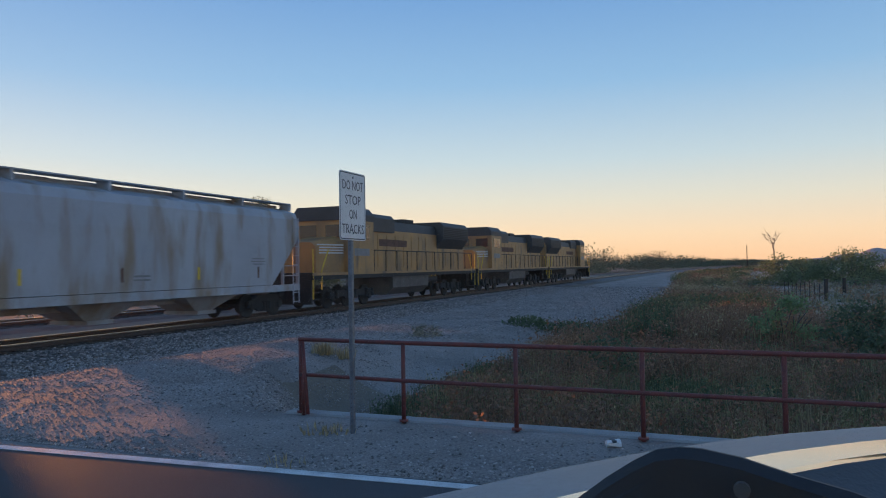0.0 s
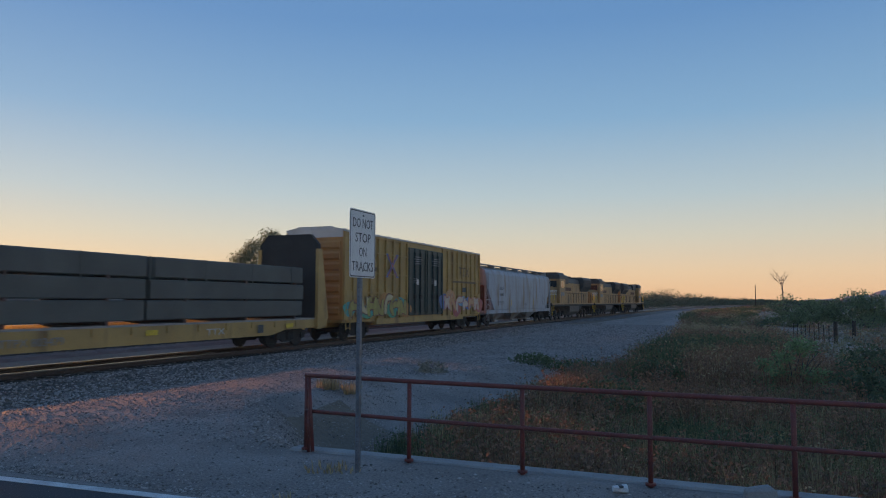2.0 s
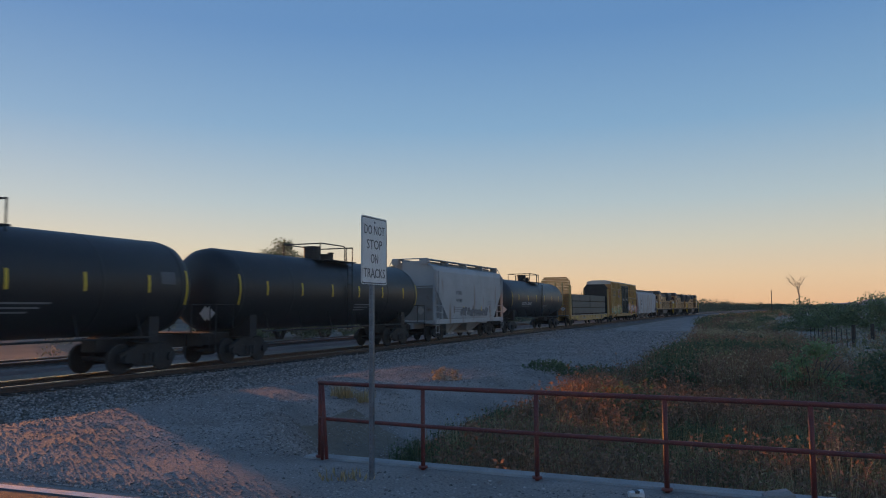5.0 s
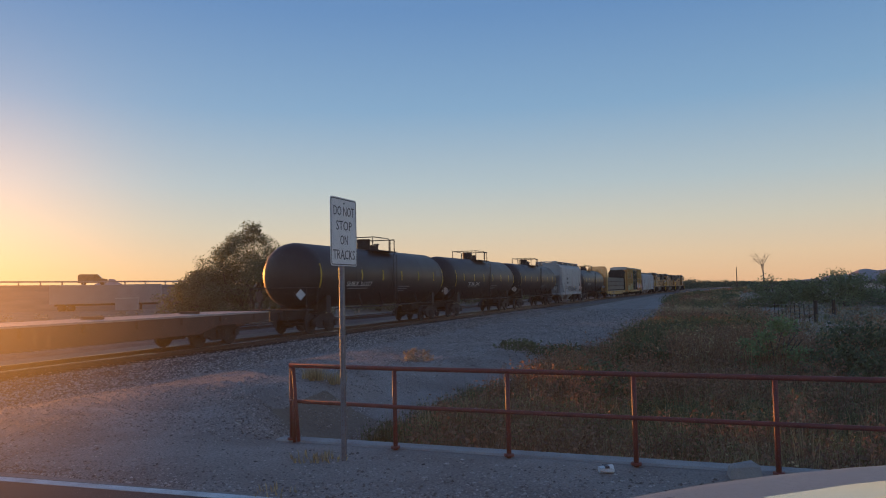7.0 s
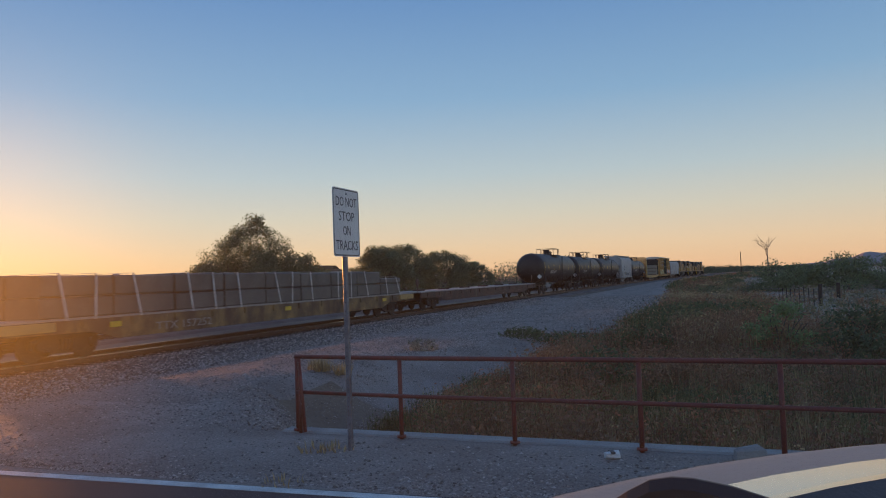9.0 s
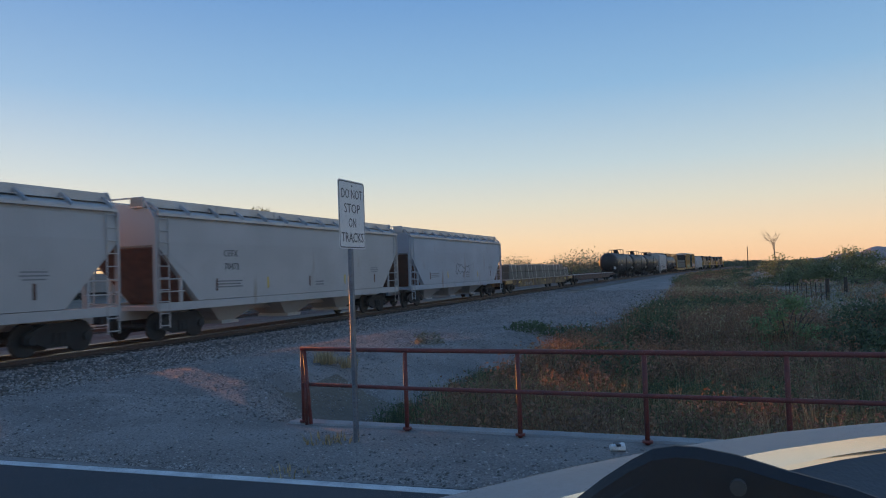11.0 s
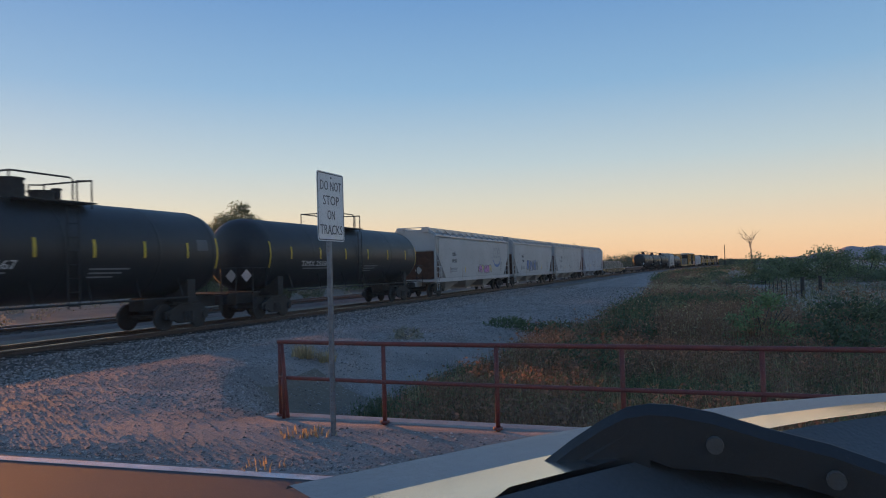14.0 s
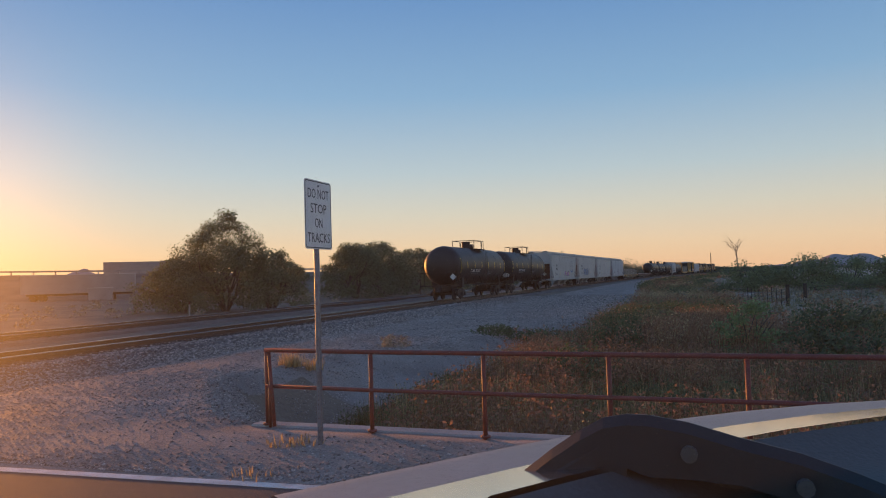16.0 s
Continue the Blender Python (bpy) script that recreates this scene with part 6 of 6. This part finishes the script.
def highway_way(s):
    # the road swings away to the north past s = 40
    a = smooth((s - 30) / 60.0)
    return (HIGHWAY_D * (1 - a) + Vector((-0.3, 0.954, 0)) * a).normalized()


def highway_at(s, off=0.0):
    p = HIGHWAY_P + HIGHWAY_D * min(s, 30.0)
    q = 30.0
    while q < s:
        step = min(5.0, s - q)
        p = p + highway_way(q + step / 2) * step
        q += step
    d = highway_way(s)
    p = p + Vector((d.y, -d.x, 0)) * off
    return Vector((p.x, p.y, 4.25 - 0.012 * s))


def build_highway():
    g = Geo()
    rings = []
    for i in range(45):
        s = -340 + i * 16
        ring = []
        for off, dz in ((34, -5.2), (7.2, -0.05), (6.6, 0.0), (1.5, 0.0), (-1.5, -1.3), (-10, -1.3), (-38, -5.2)):
            p = highway_at(s, off)
            ring.append((p.x, p.y, max(-0.6, p.z + dz) if dz < -1 else p.z + dz))
        rings.append(ring)
    g.loft(rings, closed=False, caps=False)
    tagged(part("highway_embankment", g, M["soil"]), "raised highway embankment across the flats", "embankment", kind="structure")
    th = thing("guardrail", "long steel guardrail along the raised highway", "guardrail", kind="structure")
    g = Geo()
    rings = []
    for i in range(45):
        s = -340 + i * 16
        a, b = highway_at(s, 6.3), highway_at(s, 6.38)
        rings.append([(a.x, a.y, a.z + 0.50), (b.x, b.y, b.z + 0.50), (b.x, b.y, b.z + 0.82), (a.x, a.y, a.z + 0.82)])
    g.loft(rings)
    part("beam", g, M["steel_grey"], th)
    me = Geo().box(-0.09, 0.09, -0.09, 0.09, -0.3, 0.78).mesh("post", [M["steel_grey"]])
    for i in range(70):
        p = highway_at(-120 + i * 3.8, 6.2)
        part("post", me, [], th, at=pose(p.x, p.y, p.z))


def road_wheels(car, spots, r, w):
    for x, y in spots:
        g = Geo().wheel_x(x, y, r, r, w, 16)
        part("wheel", g, M["loco_dark"], car)


def parked_trailer():
    th = thing("box_trailer", "long white box trailer parked on the flats", "trailer", at=pose(-93.0, 92.5, -0.4, 0, 0, -52))
    part("box", Geo().box(-1.3, 1.3, -8.2, 8.2, 1.15, 4.1, c=0.04), M["trailer_white"], th)
    part("roof", Geo().box(-1.32, 1.32, -8.22, 8.22, 4.1, 4.16), M["roof_silver"], th)
    part("underframe", Geo().box(-0.5, 0.5, -7.6, 7.8, 0.85, 1.15), M["loco_dark"], th)
    road_wheels(th, [(x, y) for x in (-1.05, 1.05) for y in (-6.6, -5.3)], 0.5, 0.35)
    for x in (-0.8, 0.8):
        part("landing_leg", Geo().box(x - 0.08, x + 0.08, 5.0, 5.2, 0, 1.0), M["loco_dark"], th)
    th = thing("storage_box", "small pale storage box standing on the flats", "container", at=pose(-85, 88.5, -0.4, 0, 0, -50))
    part("box", Geo().box(-1.2, 1.2, -1.6, 1.6, 0.1, 1.9, c=0.05), M["trailer_white"], th)
    part("lid", Geo().box(-1.25, 1.25, -1.65, 1.65, 1.9, 2.0), M["roof_silver"], th)


def semi_truck():
    th = thing("semi_truck", "white articulated lorry driving along the raised highway", "truck")
    part("trailer", Geo().box(-1.3, 1.3, -10.5, 5.2, 1.2, 4.1, c=0.05), M["trailer_white"], th)
    g = Geo().prism_x([(5.6, 0.9), (8.0, 0.9), (8.0, 2.0), (7.7, 2.9), (7.2, 3.5), (6.4, 3.9), (5.6, 4.0)], -1.2, 1.2)
    part("cab", g, M["trailer_white"], th)
    g = Geo().prism_x([(8.0, 0.7), (10.0, 0.7), (10.1, 1.6), (9.7, 1.95), (8.0, 2.15)], -1.05, 1.05)
    part("bonnet", g, M["trailer_white"], th)
    part("windscreen", Geo().prism_x([(8.01, 2.15), (8.02, 2.16), (7.72, 2.9), (7.70, 2.88)], -1.0, 1.0), M["glass"], th)
    part("frame_rail", Geo().box(-0.45, 0.45, -10.0, 9.6, 0.75, 1.15), M["loco_dark"], th)
    road_wheels(th, [(x, y) for x in (-1.05, 1.05) for y in (-9.3, -8.0, 4.0, 5.3, 9.0)], 0.52, 0.4)
    return th


def van(name, label, category, mat, pickup=False):
    th = thing(name, label, category)
    if pickup:
        prof = [(-2.8, 0.45), (2.8, 0.45), (2.8, 1.05), (1.5, 1.2), (0.8, 1.8), (-0.8, 1.85), (-0.95, 1.2), (-2.8, 1.2)]
    else:
        prof = [(-2.7, 0.45), (2.7, 0.45), (2.75, 1.1), (1.7, 1.35), (0.9, 2.15), (-2.3, 2.2), (-2.7, 1.9)]
    part("body", Geo().prism_x(prof, -0.95, 0.95), mat, th)
    w = [(0.75, 1.28), (1.4, 1.28), (0.78, 1.74), (0.0, 1.74), (0.0, 1.28)] if pickup else [(0.2, 1.35), (1.55, 1.38), (0.85, 2.05), (0.2, 2.05)]
    for s in (-1, 1):
        part("side_window", Geo().prism_x(w, min(s * 0.95, s * 0.96), max(s * 0.95, s * 0.96)), M["glass"], th)
    road_wheels(th, [(x, y) for x in (-0.82, 0.82) for y in (-1.75, 1.75)], 0.37, 0.24)
    return th


def highway_rows(s0, v, off, back=False, low=0.0):
    """Rows of a vehicle that is at s0 when the clip starts."""
    rows = []
    for i in range(17):
        p, d = highway_at(s0 + v * i, off), highway_way(s0 + v * i)
        rows.append((float(i), pose(p.x, p.y, p.z + 0.02 - low, 0, 0, math.degrees(math.atan2(-d.x, d.y)) + (180 if back else 0))))
    return rows


def build_far():
    build_fence()
    utility_pole(6.15, 300.0, 8.6)
    utility_pole(-36.0, 420.0, 8.6)
    build_highway()
    parked_trailer()
    MOVERS.append((semi_truck(), highway_rows(-8.45 + 10.5 - 11.8 * 14.5, 11.8, -5.0, low=1.3)))
    MOVERS.append((van("delivery_van", "dark van driving along the raised highway", "van", M["car_dark"]), highway_rows(0.3 + 2.7 - 23.4 * 7.0, 23.4, 3.5)))
    MOVERS.append((van("pickup_truck", "dark pickup driving the other way on the highway", "pickup", M["car_dark"], True), highway_rows(0.2 + 13.7 * 15.0, -13.7, 3.2, True)))
    # far mountains
    for name, ang, dist, w, h, seed in (("mountain_ridge", -9.6, 3600, 260, 70, 1), ("mountain_ridge", 45.0, 3600, 190, 95, 2), ("mountain_ridge", 55.5, 3600, 330, 80, 3), ("mountain_ridge", -13, 3900, 700, 60, 4)):
        rnd = random.Random(seed)
        g = Geo()
        n = 24
        a = radians(ang)
        c = Vector((-math.sin(a) * dist, math.cos(a) * dist, 0))
        t = Vector((math.cos(a), math.sin(a), 0))
        d = Vector((-math.sin(a), math.cos(a), 0))
        front, ridge, back = [], [], []
        for i in range(n + 1):
            u = i / n
            hh = h * (math.sin(math.pi * u) ** 1.3) * (0.75 + 0.5 * noise.noise((u * 5, seed * 3.1, 0))) + 0.08 * h * noise.noise((u * 22, seed, 1))
            q = c + t * (u - 0.5) * 2 * w
            front.append((*(q - d * 150).xy, -8))
            ridge.append((*q.xy, max(-8, hh)))
            back.append((*(q + d * 150).xy, -8))
        g.loft([front, ridge, back], closed=False, caps=False)
        tagged(part(name, g, M["mountain"]), "hazy distant desert mountain on the horizon", "mountain", kind="structure")


build_far()

# ---------------------------------------------------------------- the car that the view is from
M["hood_paint"] = material("silver_car_paint", (0.44, 0.45, 0.46), (0.41, 0.42, 0.43), 0.14, metal=0.9, scale=0.6, fine=200, bump=0.0, spread=0.04, coat=0.15)
M["dash_black"] = material("black_dash_plastic", (0.012, 0.013, 0.016), (0.009, 0.010, 0.012), 0.6, scale=8, fine=250, bump=0.03)
# bonnet edge: the grey-blue reflection along it is put into the base colour
M["edge_reflection"] = material("painted_edge_reflection", (0.20, 0.21, 0.23), (0.15, 0.16, 0.175), 0.45, metal=0.2, scale=4, fine=120, bump=0.02, spread=0.2)
M["dash_grey"] = material("grey_dash_plastic", (0.075, 0.073, 0.072), (0.06, 0.058, 0.058), 0.6, scale=8, fine=250, bump=0.1)
M["tyre"] = material("tyre_rubber", (0.02, 0.02, 0.02), rough=0.85, bump=0.1)


def build_car():
    """Seen from its seat: bonnet, wings and the black trim at the windscreen."""
    car = thing("car", "silver truck bonnet with a black trim piece behind it", "car", at=pose(0.28, -0.03, 0.0, 0, 0, -45.0))
    # in its own space y runs to the bonnet's front and x to the right
    L0, L1 = 0.12, 2.3
    g = Geo()
    rings, inner = [], []
    cuts = [0.0, 0.004, 0.01, 0.03, 0.05, 0.075, 0.10, 0.12, 0.14, 0.16]
    for k in range(21):
        u = k / 20
        y = L0 + (L1 - L0) * u ** 1.4
        left = -(0.525 + 0.055 * math.sin(math.pi * min(1.0, max(0.0, (y - 0.12) / 0.75))) - 0.10 * max(0.0, y - 0.9))
        right = 1.36 - 0.10 * max(0.0, y - 0.9)
        drop = 0.02 * y + 0.25 * max(0.0, y - 1.9) ** 1.5
        base = 1.669 + 0.010 * smooth((y - 0.15) / 0.65) - drop
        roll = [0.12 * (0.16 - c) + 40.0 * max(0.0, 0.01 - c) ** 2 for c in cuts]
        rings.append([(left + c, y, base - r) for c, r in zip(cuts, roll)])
        inner.append([(left + 0.163, y, base - 0.003), (left + 0.20, y, base - 0.02), (0.4, y, base - 0.035), (right - 0.34, y, base - 0.03), (right, y, base - 0.05)])
    g.loft([r[6:] for r in rings], closed=False, caps=False)
    g.loft([[(x, y, z - 0.03) for x, y, z in r] for r in rings], closed=False, caps=False)
    part("bonnet", g, M["hood_paint"], car, "silver bonnet mirroring the sky", smooth=True)
    # outer strip in its own grey, standing in for the duller reflection there
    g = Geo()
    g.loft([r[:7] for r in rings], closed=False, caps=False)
    part("bonnet_edge", g, M["edge_reflection"], car, "bonnet edge painted grey in place of a dull reflection", smooth=True)
    g = Geo()
    g.loft(inner, closed=False, caps=False)
    g.loft([[(x, y, z - 0.03) for x, y, z in r] for r in inner], closed=False, caps=False)
    part("cowl_panel", g, M["dash_grey"], car, "matt dark grey panel", smooth=True)
    # wings and lower body
    for x0, x1 in ((-0.53, -0.40), (1.2, 1.34)):
        g = Geo().prism_x([(L0 - 0.1, 0.55), (L1 - 0.08, 0.55), (L1 - 0.08, 1.35), (L1 - 0.35, 1.56), (L0 - 0.1, 1.60)], x0, x1)
        part("wing", g, M["hood_paint"], car)
    part("grille", Geo().box(-0.36, 1.16, L1 - 0.16, L1 - 0.06, 0.6, 1.45, c=0.03), M["dash_black"], car)
    part("bumper", Geo().box(-0.5, 1.3, L1 - 0.08, L1 + 0.1, 0.5, 0.8, c=0.05), M["galv"], car)
    for y in (1.55, -1.9):
        for x in (-0.5, 1.3):
            wh = part("wheel", Geo().wheel_x(x, y, 0.42, 0.42, 0.26, 22), M["tyre"], car)
            part("rim", Geo().wheel_x(x + (0.1 if x > 0 else -0.1), y, 0.42, 0.25, 0.08, 14), M["hood_paint"], wh)
    part("chassis", Geo().box(-0.3, 1.1, -2.6, L1 - 0.2, 0.45, 0.62), M["loco_dark"], car)
    for x0, x1 in ((-0.55, -0.47), (1.27, 1.35)):
        part("door", Geo().box(x0, x1, -2.0, L0 - 0.15, 0.55, 1.3, c=0.03), M["hood_paint"], car)
    return car


def rays_to_car(p):
    """World point to the car's own space."""
    m = pose(0.28, -0.03, 0.0, 0, 0, -45.0).inverted()
    return m @ Vector(p)


def build_dash(car):
    crest = [(0.1214, 0.4721, 1.6266), (0.1608, 0.4833, 1.656), (0.1848, 0.4884, 1.6747), (0.2046, 0.4919, 1.6879), (0.2203, 0.494, 1.6963), (0.2357, 0.4957, 1.6989), (0.2508, 0.4969, 1.6984), (0.2766, 0.4979, 1.6941), (0.3084, 0.4975, 1.6853), (0.3452, 0.4946, 1.6775), (0.3762, 0.4901, 1.6679), (0.4158, 0.4816, 1.6534)]
    pts = [rays_to_car(p) for p in crest]
    fwd = rays_to_car((0.26, 1.0, 0)) - rays_to_car((0.26, 0.5, 0))
    fwd.normalize()
    g = Geo()
    rings = []
    for k, p in enumerate(pts):
        deep = 0.034 + 0.006 * math.sin(1.3 * k)
        rings.append([p + fwd * -0.010 + Vector((0, 0, -deep)), p + fwd * 0.010 + Vector((0, 0, -deep - 0.004)), p + fwd * 0.013 + Vector((0, 0, -0.009)), p + fwd * 0.007 + Vector((0, 0, -0.001)), p, p + fwd * -0.009 + Vector((0, 0, -0.006))])
    g.loft(rings)
    part("cowl_trim", g, M["dash_black"], car, "black plastic cowl trim")
    # the sloping leg of the cowl and the panel below it
    g = Geo()
    top = pts[:6]
    g.loft([[p + fwd * 0.004 + Vector((0, 0, -0.008)) for p in top], [p + fwd * 0.01 + Vector((0, 0, -0.2)) for p in top], [p - fwd * 0.012 + Vector((0, 0, -0.2)) for p in top], [p - fwd * 0.008 + Vector((0, 0, -0.010)) for p in top]], closed=False)
    part("cowl_leg", g, M["dash_black"], car, "sloping black cowl side")
    g = Geo()
    low = pts[5:]
    g.loft([[p + fwd * 0.012 + Vector((0, 0, -0.024)) for p in low], [p + fwd * 0.03 + Vector((0, 0, -0.05)) for p in low], [p + fwd * 0.03 + Vector((0, 0, -0.22)) for p in low], [p + fwd * 0.018 + Vector((0, 0, -0.22)) for p in low]], closed=False)
    part("dash_panel", g, M["dash_grey"], car, "dark grey dashboard panel")
    for k in (7, 9):
        part("screw", Geo().tube([pts[k] - fwd * 0.012 + Vector((0, 0, -0.018)), pts[k] - fwd * 0.0175 + Vector((0, 0, -0.018))], 0.0055, 10), M["dash_grey"], car, "small round screw head")
    part("dashboard", Geo().box(-0.45, 1.25, -0.5, 0.08, 1.2, 1.38, c=0.04), M["dash_black"], car)


def dusty_glass():
    """Clear glass with a thin uneven film of road dust that scatters light."""
    mt = bpy.data.materials.new("dusty_glass")
    mt.use_nodes = True
    nt = mt.node_tree
    n, l = nt.nodes, nt.links
    n.remove(n["Principled BSDF"])
    clear = n.new("ShaderNodeBsdfTransparent")
    ahead = n.new("ShaderNodeBsdfRefraction")
    ahead.inputs["Roughness"].default_value, ahead.inputs["IOR"].default_value = 0.76, 1.35
    wide = n.new("ShaderNodeBsdfTranslucent")
    wide.inputs["Color"].default_value = (0.8, 0.8, 0.8, 1)
    dust = n.new("ShaderNodeMixShader")
    dust.inputs["Fac"].default_value = 0.52
    l.new(ahead.outputs[0], dust.inputs[1])
    l.new(wide.outputs[0], dust.inputs[2])
    tc = n.new("ShaderNodeTexCoord")
    smear = n.new("ShaderNodeTexNoise")
    smear.inputs["Scale"].default_value, smear.inputs["Detail"].default_value = 4.0, 3
    l.new(tc.outputs["Object"], smear.inputs["Vector"])
    amount = n.new("ShaderNodeMapRange")
    amount.inputs["From Min"].default_value, amount.inputs["From Max"].default_value = 0.3, 0.7
    amount.inputs["To Min"].default_value, amount.inputs["To Max"].default_value = 0.009, 0.0145
    l.new(smear.outputs["Fac"], amount.inputs["Value"])
    mx = n.new("ShaderNodeMixShader")
    l.new(amount.outputs["Result"], mx.inputs["Fac"])
    l.new(clear.outputs[0], mx.inputs[1])
    l.new(dust.outputs[0], mx.inputs[2])
    l.new(mx.outputs[0], n["Material Output"].inputs["Surface"])
    return mt


def build_windscreen(car):
    """Curved pane round the seat, leaning in at its top."""
    g = Geo()
    rings = []
    for i in range(25):
        a = radians(-20.0 + 130.0 * i / 24)          # from ahead of the car round to its side
        dx, dy = -math.sin(a), math.cos(a)
        rings.append([(dx * r, dy * r, z) for r, z in ((0.46, 1.40), (0.44, 1.75), (0.38, 2.1), (0.28, 2.4), (0.275, 2.4), (0.375, 2.1), (0.435, 1.75), (0.455, 1.40))])
    g.loft(rings)
    pane = part("windscreen", g, dusty_glass(), car, "clear windscreen with a film of dust", smooth=True)
    pane.visible_shadow = False


car_thing = build_car()
build_dash(car_thing)
build_windscreen(car_thing)


# ---------------------------------------------------------------- stones and litter
def build_stones():
    rnd = random.Random(77)
    g = Geo()

    def stone(x, y, z, r):
        a = rnd.uniform(0, math.tau)
        c, s = math.cos(a), math.sin(a)
        k = [rnd.uniform(0.6, 1.2) for _ in range(6)]
        pts = [(r * k[0], 0, 0), (0, r * k[1] * 0.8, 0), (-r * k[2], 0, 0), (0, -r * k[3] * 0.8, 0), (0.2 * r, 0.1 * r, r * 0.55 * k[4]), (0, 0, -r * 0.5)]
        g.add([(x + c * px - s * py, y + s * px + c * py, z + pz) for px, py, pz in pts], [(0, 1, 4), (1, 2, 4), (2, 3, 4), (3, 0, 4), (1, 0, 5), (2, 1, 5), (3, 2, 5), (0, 3, 5)])
    for _ in range(190000):
        y = 5.75 + 70 * rnd.random() ** 2.7
        e = lerp_table(BANK, y) if y > 8 else 4.5
        x = rnd.uniform(-13.5, e + (3.0 if y < 16 else 2.0)) if y > 8.2 else rnd.uniform(-13.5, 4.5)
        if y < 5.95 + 0.045 * x or (7.6 < y < 8.25 and x > -5.1):
            continue
        dens = 0.62 + 0.6 * noise.noise((x * 0.35, y * 0.35, 11))
        if rnd.random() > dens + (0.35 if y > 8 and x > e - 1.8 else 0):
            continue
        r = (0.007 + 0.022 * rnd.random() ** 4) * (1 + max(0.0, y - 9) * 0.035)
        stone(x, y, ground_z(x, y) + r * 0.1, r)
    tagged(part("loose_stones", g.mesh("loose_stones", [M["stone"]], recalc=False), []), "loose grey stones scattered over the gravel verge", "stones", kind="stuff")
    # ballast stones on the near shoulder
    g.v, g.f, g.m = [], [], []
    for _ in range(30000):
        y = 4 + 66 * rnd.random() ** 1.7
        u = rnd.random()
        if u < 0.8:
            off = rnd.uniform(1.35, 4.9)
        else:
            off = rnd.uniform(-1.2, 1.2)
        zz = -0.205 if off < 2.3 else -0.21 - (off - 2.3) * 0.246
        gz = ground_z(TRACK_X + off, y)
        z = max(RAIL_Z + zz, gz)
        r = rnd.uniform(0.03, 0.06) * (1 + y * 0.004)
        stone(TRACK_X + off, y, z + 0.012, r)
    tagged(part("ballast_stones", g.mesh("ballast_stones", [M["stone"]], recalc=False), []), "crushed grey ballast rock along the main track", "stones", kind="stuff")


def build_litter():
    th = thing("crumpled_cup", "crumpled white cup lying on the gravel verge", "litter", at=pose(-0.86, 7.42, 0.0, 0, 0, 30))
    g = Geo()
    n = 10
    g.loft([[(-0.07 + 0.14 * k / 3, (0.035 + 0.006 * k) * math.cos(t) * (1 + 0.2 * math.sin(3 * t + k)), 0.04 + (0.03 + 0.004 * k) * math.sin(t)) for t in (math.tau * i / n for i in range(n))] for k in range(4)])
    part("cup", g, M["sign_white"], th)
    part("band", Geo().box(-0.02, 0.02, -0.05, 0.05, 0.055, 0.078), M["mark_dark"], th)
    th = thing("concrete_chunk", "grey broken concrete block beside the headwall", "rubble", at=pose(0.42, 7.62, 0.0, 0, 0, 12))
    g = Geo()
    g.loft([[(-0.15, -0.1, 0), (0.15, -0.09, 0), (0.14, 0.1, 0), (-0.14, 0.09, 0)], [(-0.14, -0.09, 0.1), (0.13, -0.08, 0.12), (0.12, 0.08, 0.12), (-0.13, 0.07, 0.09)], [(-0.1, -0.05, 0.13), (0.09, -0.05, 0.15), (0.08, 0.05, 0.15), (-0.1, 0.04, 0.12)]])
    part("block", g, M["concrete"], th)
    th = thing("marker_stake", "short pale marker stake beyond the siding", "stake", at=pose(-31.0, 40.0, -0.4))
    part("stake", Geo().box(-0.05, 0.05, -0.02, 0.02, -0.1, 1.0), M["deck"], th)
    part("cap", Geo().box(-0.055, 0.055, -0.025, 0.025, 0.85, 1.02), M["rusty"], th)


build_stones()
build_litter()
build_sleepers(main_track, TRACK_X, 150)
build_sleepers(siding, SIDING_X, 110)


motions()
